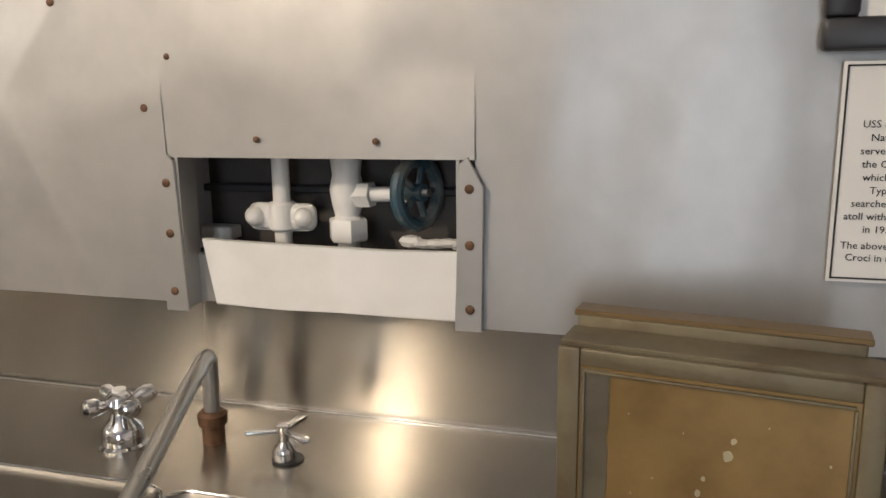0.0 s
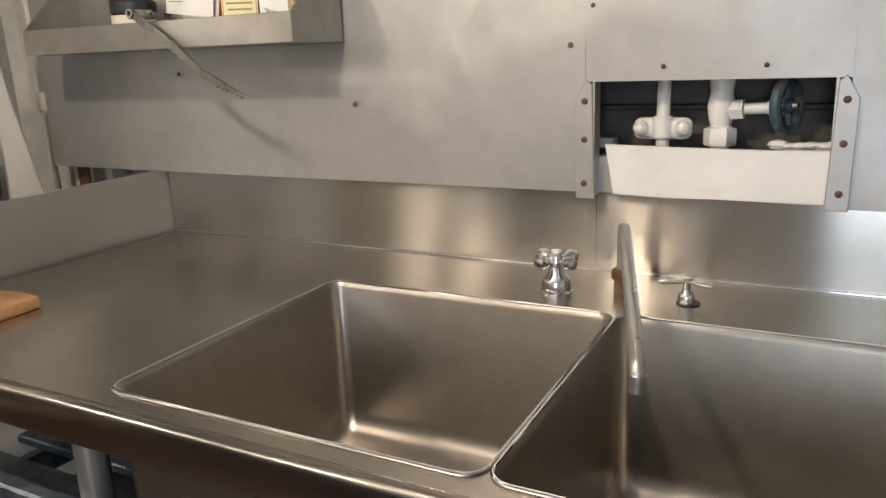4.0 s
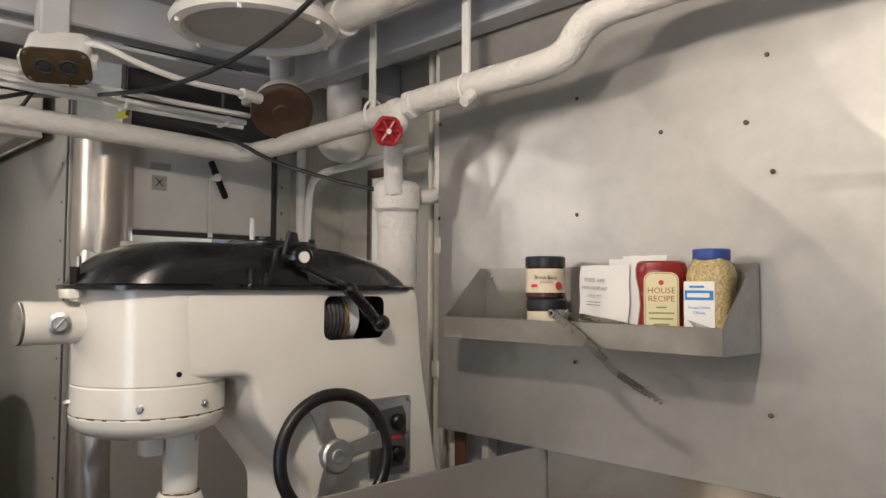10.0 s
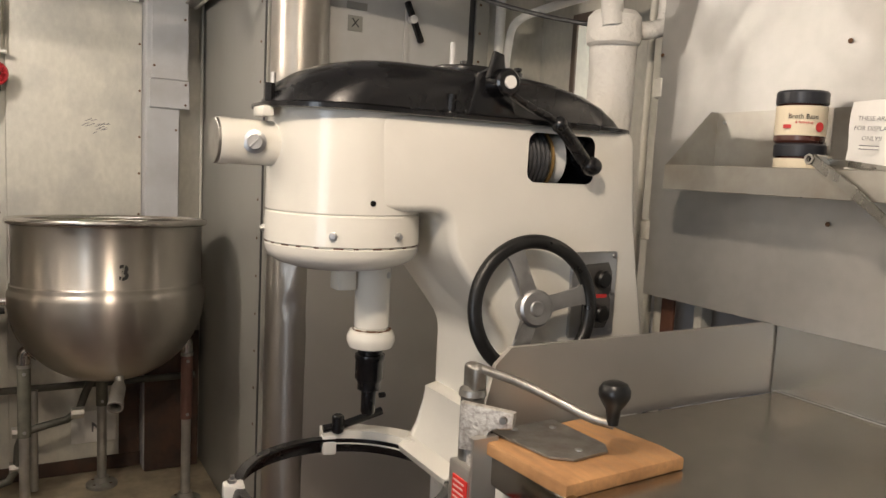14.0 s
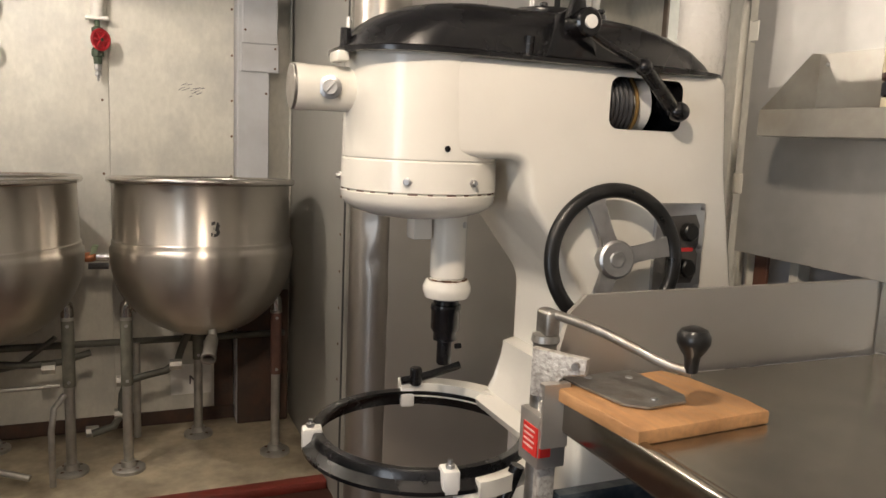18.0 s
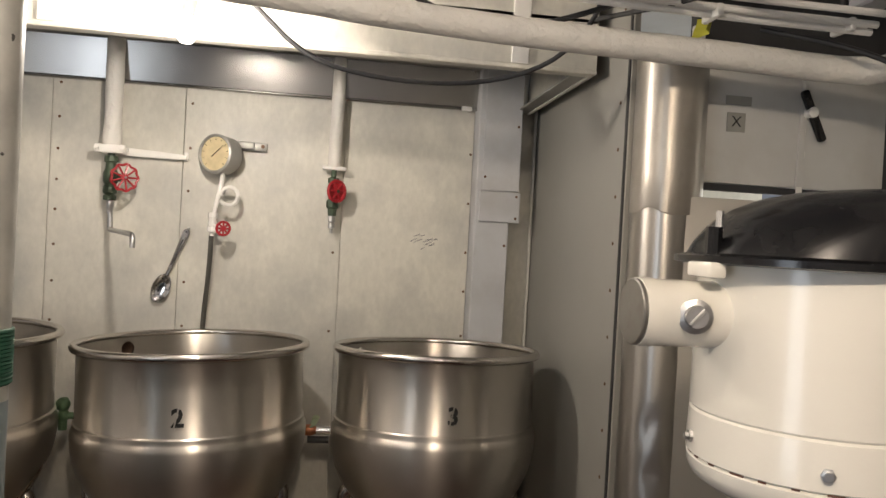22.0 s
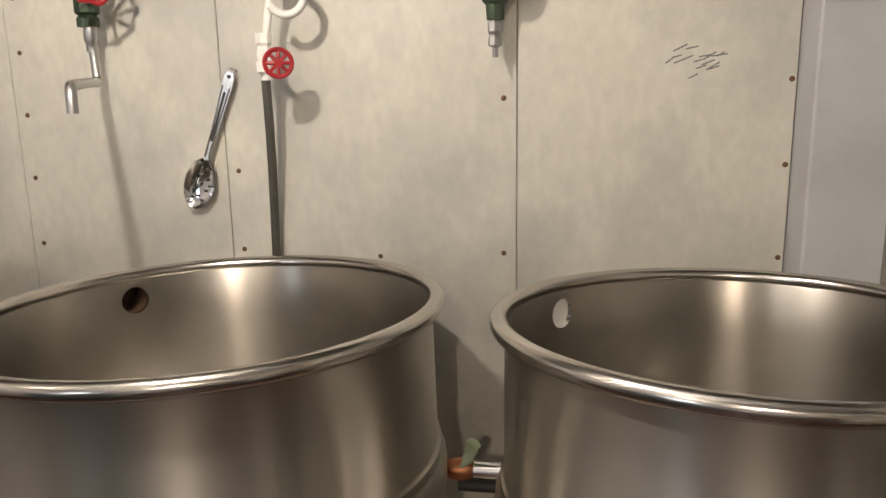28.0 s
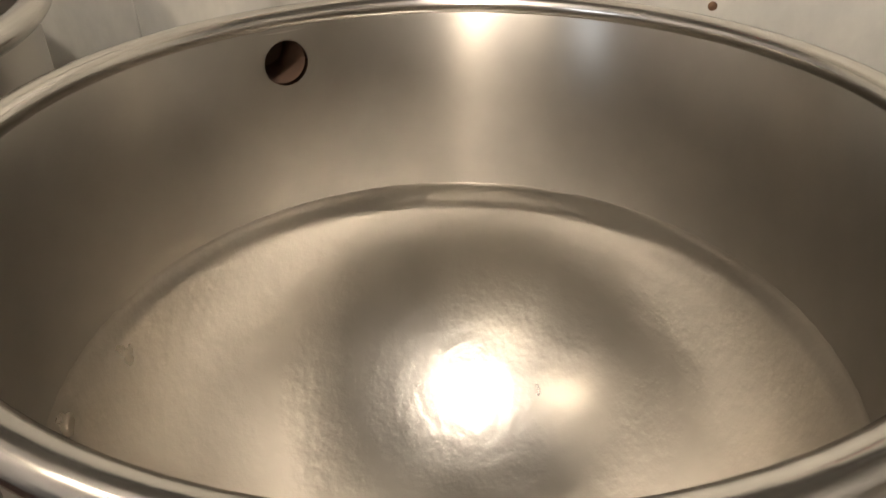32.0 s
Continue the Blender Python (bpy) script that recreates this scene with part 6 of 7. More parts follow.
part("spindle_pin", rod(B(), (SHX + 0.012, SHY + 0.02, 0.872), (SHX + 0.012, SHY + 0.032, 0.872), 0.006, 8), BLACK, mixer)
part("oil_stub", box(B(), -2.03, 0.005, 1.098, -1.985, 0.045, 1.146, 0.004, 2), CREAM, mixer)
screw(mixer, to((1, 0.6, 0), (SHX + 0.032, SHY + 0.02, 1.13)), 0.007, ALU)

# bowl support
RC = (-2.03, 0.056)
yoke = part("slide", prism(B(), [(0.295, 0.835), (0.32, 0.842), (0.37, 0.838), (0.37, 0.58), (0.33, 0.59), (0.315, 0.668), (0.235, 0.680), (0.228, 0.698), (0.268, 0.712), (0.286, 0.745), (0.294, 0.80)], facing_x(-2.135, 0, 0), 0.22, 0.008, 3), CREAM, mixer, "cream bowl slide bracket")
def arc_band(r0, r1, a0, a1, z, h, n=22):
    pts = [(RC[0] + r1 * math.cos(radians(a0 + (a1 - a0) * i / n)), RC[1] + r1 * math.sin(radians(a0 + (a1 - a0) * i / n))) for i in range(n + 1)]
    pts += [(RC[0] + r0 * math.cos(radians(a1 + (a0 - a1) * i / n)), RC[1] + r0 * math.sin(radians(a1 + (a0 - a1) * i / n))) for i in range(n + 1)]
    return prism(B(), pts, Matrix.Translation((0, 0, z)), h, 0.004, 2)
part("fork_arm", arc_band(0.215, 0.262, 90, 172, 0.676, 0.034), CREAM, yoke)
part("fork_arm", arc_band(0.215, 0.262, 90, 4, 0.640, 0.034), CREAM, yoke)
bring = part("bowl_ring", lathe(B(), [(0.212, 0.690), (0.230, 0.692), (0.234, 0.686), (0.237, 0.674), (0.254, 0.660), (0.254, 0.652), (0.228, 0.652), (0.224, 0.668), (0.212, 0.684)], Matrix.Translation((RC[0], RC[1], 0)), 80, closed=True), BLACK, mixer, "black bowl clamping ring")
for a, s in ((262, 0), (168, 1), (-8, 2)):
    bx, by = RC[0] + 0.236 * math.cos(radians(a)), RC[1] + 0.236 * math.sin(radians(a))
    m = Matrix.Translation((bx, by, 0.685)) @ Matrix.Rotation(radians(a), 4, "Z")
    br = part("clamp_block", box(B(), -0.024, -0.017, -0.036, 0.018, 0.017, 0.014, 0.006, 2, m), WHITE, bring, "white painted clamp block")
    part("bolt", lathe(B(), [(0.009, 0), (0.009, 0.007), (0.005, 0.008), (0.005, 0.016), (0, 0.016)], m @ Matrix.Translation((0, 0, 0.014)), 6), ALU, br)
part("lock_cup", lathe(B(), [(0, 0), (0.022, 0), (0.024, 0.004), (0.024, 0.045), (0.012, 0.05), (0.010, 0.062), (0, 0.062)], Matrix.Translation((-1.790, 0.055, 0.600)), 20), WHITE, mixer, "white locking cup")
part("lock_arm", prism(B(), [(-0.02, -0.02), (0.13, -0.015), (0.16, 0.03), (0.05, 0.035), (-0.01, 0.025)], Matrix.Translation((-1.80, 0.045, 0.585)) @ Matrix.Rotation(radians(62), 4, "Z"), 0.022, 0.004, 2), WHITE, mixer)
part("lock_lever", sweep(B(), [(-1.80, 0.135, 0.600), (-1.80, 0.150, 0.640), (-1.795, 0.165, 0.685)], 0.014, 12, 1), BLACK, mixer, "black lock lever")
part("latch_lever", sweep(B(), [(-2.245, 0.085, 0.715), (-2.24, 0.14, 0.722), (-2.24, 0.235, 0.745)], 0.010, 10, 1), BLACK, mixer, "black latch lever")
part("latch_knob", rod(B(), (-2.235, 0.118, 0.705), (-2.235, 0.118, 0.750), 0.015, 12, bevel=0.004), BLACK, mixer)
part("lower_guard", box(B(), -1.86, 0.10, 0.48, -1.74, 0.33, 0.585, 0.02, 3), BLACK, mixer)
# handwheel
wm = to((1, -0.10, 0.10), (-1.785, 0.344, 1.085)) @ Matrix.Diagonal((1.17, 1.17, 1.0, 1.0))
wheel = part("handwheel", ring(B(), wm, 0.1135, 0.0125, 64, 14), RUBBER, mixer, "black handwheel rim")
bm = B()
for a in (112, 12, 248):
    m = wm @ Matrix.Rotation(radians(a), 4, "Z")
    prism(bm, [(0.020, -0.016), (0.060, -0.011), (0.095, -0.013), (0.106, -0.024), (0.110, 0), (0.106, 0.024), (0.095, 0.013), (0.060, 0.011), (0.020, 0.016)], m @ Matrix.Translation((0, 0, -0.006)), 0.011, 0.003, 2)
lathe(bm, [(0, -0.012), (0.030, -0.012), (0.032, -0.004), (0.032, 0.010), (0.028, 0.014), (0.014, 0.013), (0.012, 0.016), (0.006, 0.016), (0, 0.013)], wm, 32)
part("spokes", bm, ALU, wheel, "cast aluminium spokes")
part("shaft", rod(B(), wm @ Vector((0, 0, -0.10)), wm @ Vector((0, 0, -0.01)), 0.014, 16), ALU, wheel)
# switch plate
sp = part("switch_plate", box(B(), FX - 0.002, 0.474, 1.004, FX + 0.010, 0.598, 1.190, 0.004, 2), ALU, mixer, "grey switch plate")
part("switch_face", prism(B(), [(-0.036, -0.062), (-0.03, -0.072), (0.03, -0.072), (0.042, -0.05), (0.042, -0.01), (0.034, 0.0), (0.042, 0.01), (0.042, 0.05), (0.03, 0.072), (-0.036, 0.068)], facing_x(FX + 0.010, 0.540, 1.095), 0.004, 0.001, 1), mat("dark_grey_switch", (0.12, 0.115, 0.11), 0.45, 0.5), sp)
for z in (1.132, 1.056):
    part("push_button", rod(B(), (FX + 0.012, 0.548, z), (FX + 0.034, 0.548, z), 0.019, 20, bevel=0.004), RUBBER, sp, "black push button")
part("red_strip", box(B(), FX + 0.0135, 0.515, 1.090, FX + 0.015, 0.568, 1.098), LABELR, sp)
for y, z in ((0.483, 1.181), (0.589, 1.181), (0.589, 1.10), (0.589, 1.013)):
    screw(sp, facing_x(FX + 0.010, y, z), 0.006, ALU)
part("shelf_lug", prism(B(), [(0, 0), (0.05, 0), (0.05, 0.02), (0.0, 0.02)], facing_x(FX, 0.27, 0.965), 0.018, 0.005, 2), CREAM, mixer)

# ---- can opener and board on the counter end ----
OX, OY, OZ = -1.563, 0.080, CZ - 0.022
opener = thing("can_opener", (OX, OY, CZ), "bench can opener clamped to the counter edge", "can opener")
CASTGREY = mat("worn_nickel_casting", (0.33, 0.32, 0.30), 0.42, 0.85, 0.2, 40, bump=0.001, stain=(0.16, 0.11, 0.07), stain_amount=0.6, stain_scale=30)
PITTED = mat("pitted_white_steel", (0.62, 0.60, 0.56), 0.45, 0.4, 0.1, 60, bump=0.002, bump_scale=180, stain=(0.10, 0.06, 0.04), stain_amount=0.9, stain_scale=120)
part("column", rod(B(), (OX - 0.020, OY, 0.52), (OX - 0.020, OY, OZ + 0.100), 0.019, 20, bevel=0.003), CASTGREY, opener)
part("bar", box(B(), OX - 0.004, OY - 0.017, 0.50, OX + 0.014, OY + 0.013, OZ + 0.055, 0.003, 2), PITTED, opener, "pitted steel slide bar")
part("head", prism(B(), [(-0.020, 0.02), (0.024, 0.02), (0.024, 0.055), (0.034, 0.065), (0.066, 0.066), (0.068, 0.092), (-0.020, 0.096)], Matrix.Translation((OX + 0.003, OY - 0.008, OZ)) @ Matrix.Rotation(radians(38), 4, "Z") @ Matrix(((1, 0, 0, 0), (0, 0, -1, 0), (0, 1, 0, 0), (0, 0, 0, 1))), 0.016, 0.003, 2), PITTED, opener, "pitted cutter head")
part("hinge_bolt", rod(B(), (OX + 0.048, OY + 0.020, OZ + 0.080), (OX + 0.058, OY + 0.006, OZ + 0.080), 0.006, 10), CASTGREY, opener)
part("cap", lathe(B(), [(0.020, 0.096), (0.023, 0.100), (0.021, 0.110), (0.012, 0.115), (0, 0.115)], Matrix.Translation((OX - 0.020, OY, OZ)), 22), CASTGREY, opener)
part("yoke", box(B(), OX - 0.036, OY - 0.012, OZ + 0.108, OX + 0.002, OY + 0.014, OZ + 0.152, 0.008, 3), CASTGREY, opener)
crank = part("crank_arm", sweep(B(), [(OX - 0.030, OY, OZ + 0.145), (OX + 0.015, OY + 0.012, OZ + 0.144), (OX + 0.06, OY + 0.035, OZ + 0.138), (OX + 0.11, OY + 0.065, OZ + 0.122), (OX + 0.155, OY + 0.092, OZ + 0.106), (OX + 0.185, OY + 0.112, OZ + 0.103)], 0.0075, 12, 1), CASTGREY, opener, "brassy worn crank arm")
part("knob", lathe(B(), [(0.009, 0), (0.010, 0.012), (0.011, 0.022), (0.018, 0.032), (0.023, 0.042), (0.023, 0.052), (0.018, 0.060), (0.008, 0.064), (0, 0.064)], Matrix.Translation((OX + 0.183, OY + 0.111, OZ + 0.103)), 26), RUBBER, crank, "black crank knob")
sock = part("socket", box(B(), OX - 0.036, OY - 0.028, OZ - 0.092, OX + 0.024, OY + 0.022, OZ - 0.006, 0.003, 2), STEEL, opener, "stainless clamp socket")
REDLABEL = mat("red_warning_label", (0.62, 0.03, 0.025), 0.5)
for x0, y0, x1, y1, m in ((OX - 0.020, OY - 0.0300, OX + 0.0225, OY - 0.0276, facing_y(OX + 0.001, OY - 0.0301, OZ - 0.048)), (OX + 0.0236, OY - 0.026, OX + 0.0256, OY - 0.006, None)):
    lab = part("red_label", box(B(), x0, y0, OZ - 0.072, x1, y1, OZ - 0.026), REDLABEL, sock, "red warning label")
    if m:
        for k in range(4):
            part("print_bar", box(B(), -0.017, 0.013 - 0.009 * k, 0, 0.015 - 0.003 * (k % 2), 0.016 - 0.009 * k, 0.0006, 0, 1, m), mat("pale_label_print", (0.72, 0.45, 0.42), 0.6), lab)
plate = part("base_plate", prism(B(), [(0.0, -0.070), (0.0, 0.062), (0.125, 0.058), (0.148, 0.040), (0.150, -0.030), (0.125, -0.056)], Matrix.Translation((-1.555, OY + 0.085, CZ + 0.0235)) @ Matrix.Rotation(radians(4), 4, "Z"), 0.003), CASTGREY, opener, "dull steel base plate")
for x, y in ((0.045, 0.055), (0.155, 0.095), (0.06, 0.12)):
    screw(plate, Matrix.Translation((-1.585 + x, OY + y, CZ + 0.0265)), 0.006, ALU)
part("clamp_bracket", prism(B(), [(0, 0), (0.014, 0), (0.014, -0.10), (0.008, -0.10), (0.008, -0.006), (0, -0.006)], Matrix.Translation((OX + 0.028, OY + 0.012, CZ + 0.028)) @ Matrix(((1, 0, 0, 0), (0, 0, -1, 0), (0, 1, 0, 0), (0, 0, 0, 1))), 0.045), STEEL, opener)
board = thing("cutting_board", (-1.44, 0.17, CZ), "small worn wooden board under the can opener plate", "cutting board")
bmt = Matrix.Translation((-1.452, 0.182, CZ)) @ Matrix.Rotation(radians(4), 4, "Z")
part("slab", prism(B(), [(-0.098, -0.105), (0.100, -0.105), (0.104, 0.130), (0.055, 0.138), (-0.05, 0.128), (-0.098, 0.115)], bmt, 0.0215, 0.004, 2), WOOD, board)

# rack under the counter
RACKPAINT = mat("scratched_dark_blue_paint", (0.035, 0.05, 0.065), 0.38, 0.2, 0.3, 9, stretch=(0.3, 1, 1), bump=0.0008, stain=(0.20, 0.22, 0.24), stain_amount=0.6, stain_scale=22)
rack = thing("under_shelf", (-1.0, 0.5, 0.25), "blue-grey slatted rack under the counter", "rack")
for i, y in enumerate((0.16, 0.26, 0.36, 0.46, 0.56, 0.66)):
    part("slat", box(B(), -1.57, y, 0.60, -0.2, y + 0.05, 0.618, 0.003, 1), RACKPAINT, rack)
for z in (0.70, 0.52):
    part("rail", box(B(), -1.575, 0.10, z, -1.545, 0.80, z + 0.05, 0.004, 1), RACKPAINT, rack)
part("rail", box(B(), -1.54, 0.115, 0.69, 1.2, 0.14, 0.74, 0.004, 1), RACKPAINT, rack)
part("perforated_tray", box(B(), -1.53, 0.14, 0.44, -0.9, 0.70, 0.50, 0.004, 1), DARK, rack)

# ---- stanchion, range, pan ----
CHIPS = ((0.30, 1.512, 0.006, 0.004), (0.36, 1.490, 0.010, 0.009), (0.05, 1.478, 0.005, 0.003), (0.12, 1.458, 0.008, 0.006), (-0.12, 1.470, 0.003, 0.003), (0.30, 1.565, 0.004, 0.004), (0.80, 1.555, 0.003, 0.003), (1.0, 1.74, 0.003, 0.006), (0.25, 1.66, 0.002, 0.003))
pole = thing("stanchion", (-2.40, -1.160, 0), "grey painted round stanchion with green cord wrap", "post")
part("pole", lathe(B(), [(0.042 + 0.0006 * noise.noise((0, 1, z * 9)), z) for z in np.linspace(0, TOP - 0.004, 60)], Matrix.Translation((-2.40, -1.160, 0)), 36), mat("grey_white_pole_paint", (0.42, 0.415, 0.385), 0.38, 0.0, 0.08, 6, bump=0.0006, bump_scale=40, stain=(0.05, 0.05, 0.05), stain_amount=0.5, stain_scale=9), pole)
part("lower_paint", lathe(B(), [(0.0427, 0), (0.0427, 1.16), (0.042, 1.162)], Matrix.Translation((-2.40, -1.160, 0)), 36), mat("blue_grey_pole_paint", (0.16, 0.19, 0.20), 0.4, 0.0, 0.1, 8, bump=0.0006), pole, "blue-grey lower paint")
CHIP = mat("bare_dark_chip", (0.05, 0.048, 0.045), 0.6, 0.1, 0.3, 60)
for a, z, w, h in CHIPS:
    bm = B()
    rim_pts = [(w * (1 + 0.5 * noise.noise((z * 40, i * 0.9, a))) * math.cos(i * math.pi / 6), h * (1 + 0.5 * noise.noise((i * 0.8, z * 30, a))) * math.sin(i * math.pi / 6)) for i in range(12)]
    bm.faces.new([bm.verts.new((-2.40 + 0.0432 * math.cos(a + u / 0.043), -1.160 + 0.0432 * math.sin(a + u / 0.043), z + v)) for u, v in rim_pts])
    part("paint_chip", bm, CHIP, pole)
turns = [(-2.40 + 0.0435 * math.cos(a), -1.160 + 0.0435 * math.sin(a), 1.190 + 0.0064 * a / (2 * math.pi)) for a in np.linspace(0, 28 * math.pi, 28 * 14)]
bm = sweep(B(), turns, 0.0042, 6)
part("cord_wrap", bm, mat("green_cord", (0.015, 0.075, 0.045), 0.6, 0.0, 0.2, 40), pole, "dark green cord wrapping")
rng = thing("galley_range", (-1.85, -1.6, 0), "blue-grey steel galley range with a control knob", "range")
RY = -1.135
part("cabinet", box(B(), -2.27, -2.05, 0.30, -1.30, RY - 0.012, 1.03, 0.006, 2), BLUEGREY, rng)
part("top_plate", prism(B(), [(RY + 0.035, 1.045), (RY + 0.040, 1.055), (RY - 0.02, 1.092), (-2.06, 1.096), (-2.06, 1.03), (RY + 0.030, 1.03)], facing_x(-2.315, 0, 0), 1.02, 0.004, 2), mat("oiled_steel_top", (0.10, 0.105, 0.11), 0.35, 0.8, 0.2, 12, bump=0.001), rng, "oiled steel top plate")
part("control_panel", box(B(), -2.255, RY - 0.012, 0.865, -1.31, RY - 0.004, 1.025, 0.003, 1), mat("light_blue_grey_panel", (0.27, 0.31, 0.33), 0.4, 0.1, 0.1, 10), rng)
for x in (-2.13, -1.75):
    kn = part("knob", lathe(B(), [(0.030, 0), (0.030, 0.006), (0.022, 0.008), (0.020, 0.028), (0.014, 0.031), (0, 0.031)], Matrix.Translation((x, RY - 0.004, 0.985)) @ Matrix.Rotation(radians(-90), 4, "X"), 24), DARK, rng, "dark control knob")
    part("grip", box(B(), x - 0.004, RY + 0.026, 0.962, x + 0.004, RY + 0.036, 1.008, 0.002, 1), CASTGREY, kn)
part("corner_post", box(B(), -2.272, RY - 0.03, 0.0, -2.240, RY + 0.002, 1.03, 0.004, 1), bpy.data.materials["light_blue_grey_panel"], rng)
part("shelf_rail", box(B(), -2.24, RY - 0.03, 0.80, -1.31, RY + 0.012, 0.845, 0.004, 1), bpy.data.materials["light_blue_grey_panel"], rng)
part("oven_door", box(B(), -2.22, RY - 0.02, 0.33, -1.33, RY - 0.006, 0.78, 0.006, 2), BLUEGREY, rng)
part("back_guard", box(B(), -2.30, -1.50, 1.095, -2.285, RY - 0.05, 1.225, 0.003, 1), DARK, rng, "dark side splash guard")
part("guard_wing", box(B(), -2.285, RY - 0.075, 1.095, -2.19, RY - 0.062, 1.225, 0.003, 1), DARK, rng)
part("guard_top", box(B(), -2.19, -1.35, 1.19, -1.40, -1.335, 1.235, 0.003, 1), DARK, rng)
pan = thing("frying_pan", (-1.90, -1.085, 1.47), "polished steel pan hanging above the range", "pan")
pm = to((0.75, 0.62, 0.05), (-1.90, -1.125, 1.49))
part("dish", lathe(B(), [(0, -0.004), (0.060, -0.003), (0.085, 0.004), (0.104, 0.022), (0.108, 0.024), (0.109, 0.021), (0.090, -0.001), (0.062, -0.010), (0, -0.011)], pm, 44), CHROME, pan)
part("handle", sweep(B(), [pm @ Vector((0, 0.10, 0.02)), pm @ Vector((0, 0.16, 0.03)), pm @ Vector((0, 0.27, 0.03))], 0.007, 10, 1), CHROME, pan)
part("hook", sweep(B(), [pm @ Vector((0, 0.265, 0.03)), pm @ Vector((0, 0.30, 0.04)), Vector((-1.89, -1.07, 1.95)), Vector((-1.89, -1.07, TOP - 0.004))], 0.003, 8), CASTGREY, pan)
# ---- hood ----
HOODSTEEL = mat("shiny_hood_stainless", (0.41, 0.40, 0.385), 0.22, 1.0, 0.06, 4.0, bump=0.0003, bump_scale=10, rough_vary=0.05)
hood = thing("exhaust_hood", (-3.5, -1.2, 1.95), "stainless exhaust hood over the kettles", "hood")
HX0, HX1, HY0, HY1, HZ = -3.900, -3.16, -2.75, 0.105, 1.950
part("back_panel", prism(B(), [(HX0, HZ + 0.006), (HX0 + 0.012, HZ + 0.006), (HX0 + 0.046, 2.094), (HX0, 2.094)], Matrix.Translation((0, HY1, 0)) @ Matrix.Rotation(radians(90), 4, "X"), HY1 - HY0), HOODSTEEL, hood)
part("back_lip", box(B(), HX0, HY0, HZ, HX0 + 0.022, -0.06, HZ + 0.010, 0.003, 1), HOODSTEEL, hood)
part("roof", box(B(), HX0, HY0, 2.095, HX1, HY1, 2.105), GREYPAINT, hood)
part("front_skirt", box(B(), HX1 - 0.012, HY0, HZ + 0.012, HX1, HY1, 2.20, 0.002, 1), WALLPAINT, hood, "cream painted front skirt")
part("front_lip", box(B(), HX1 - 0.040, HY0, HZ, HX1 + 0.004, HY1, HZ + 0.014, 0.003, 1), WALLPAINT, hood)
part("end_plate", box(B(), HX0 + 0.012, HY1 - 0.012, HZ, HX1 - 0.012, HY1, 2.15, 0.002, 1), WALLPAINT, hood)
part("end_lip", box(B(), HX0 + 0.02, HY1 - 0.060, HZ + 0.004, HX1 - 0.012, HY1 - 0.012, HZ + 0.012, 0.002, 1), GREYPAINT, hood)
for y in (-0.35, -1.48):
    part("grease_globe", ball(B(), (-3.40, y, 2.085), 0.075, 1, 1, 0.55), PAPER, hood, "white half-round globe")
for y in (-0.12, -1.36):
    part("strap", box(B(), HX1 + 0.000, y - 0.025, HZ + 0.014, HX1 + 0.006, y + 0.025, 2.19, 0.002, 1), WHITE, hood)
part("clip", box(B(), HX0 + 0.018, -0.16, HZ - 0.004, HX0 + 0.030, -0.12, HZ + 0.012, 0.002, 1), WHITE, hood)

# ---- lamps ----
GLOW = mat("lit_bulb_glass", (1.0, 0.93, 0.80), 0.3, emit=9)
bulb = thing("work_bulb", (-2.97, -0.98, 1.96), "bare lit bulb hanging from a white cord", "bulb")
part("glass", lathe(B(), [(0, -0.048), (0.014, -0.045), (0.023, -0.032), (0.024, -0.015), (0.018, 0.004), (0.013, 0.015), (0.013, 0.02)], Matrix.Translation((-2.97, -0.98, 1.940)), 20), GLOW, bulb).visible_shadow = False
part("socket", rod(B(), (-2.97, -0.98, 1.957), (-2.97, -0.972, 2.00), 0.016, 16, bevel=0.003), PAPER, bulb, "white lamp socket")
part("cord", sweep(B(), [(-2.97, -0.975, 1.995), (-2.965, -1.00, 1.97), (-2.96, -1.05, 1.97), (-2.95, -1.13, 2.01), (-2.94, -1.17, 2.11), (-2.93, -1.18, TOP - 0.004)], 0.004, 8, 2), PAPER, bulb)
def globe(x, y, lit):
    g = thing("ceiling_light", (x, y, TOP - 0.03), "round white ceiling light with a caged rim" if not lit else "lit round white ceiling light", "ceiling light", "ceiling lights")
    m = Matrix.Translation((x, y, TOP - 0.045))
    part("housing", lathe(B(), [(0, 0.043), (0.10, 0.043), (0.10, -0.002), (0.16, -0.05), (0.185, -0.11), (0.195, -0.125)], m, 40), CEIL, g)
    part("bezel", lathe(B(), [(0.175, -0.125), (0.205, -0.122), (0.212, -0.135), (0.205, -0.152), (0.182, -0.156), (0.172, -0.146)], m, 44, closed=True), WHITE, g, "cream rim")
    part("lens", lathe(B(), [(0, -0.138), (0.178, -0.138)], m, 40), mat("dim_frosted_lens", (0.55, 0.54, 0.50), 0.35, 0.0, 0.08, 9), g, "frosted lens")
    for a in range(20, 380, 60):
        part("dog_bolt", lathe(B(), [(0.006, 0), (0.006, -0.010), (0, -0.012)], m @ Matrix.Translation((0.195 * math.cos(radians(a)), 0.195 * math.sin(radians(a)), -0.152)), 8), WHITE, g)
    return g


globe(-2.115, 0.313, False)
for x, y in ((-0.90, -0.54), (-1.90, -1.30), (-2.60, -2.00)):
    g = thing("ceiling_bulb", (x, y, 2.15), "lit bare bulb in a white ceiling holder", "bulb", "ceiling bulbs")
    part("holder", rod(B(), (x, y, 2.19), (x, y, TOP - 0.002), 0.03, 16, bevel=0.004), WHITE, g)
    part("glass", ball(B(), (x, y, 2.12), 0.045), GLOW, g).visible_shadow = False

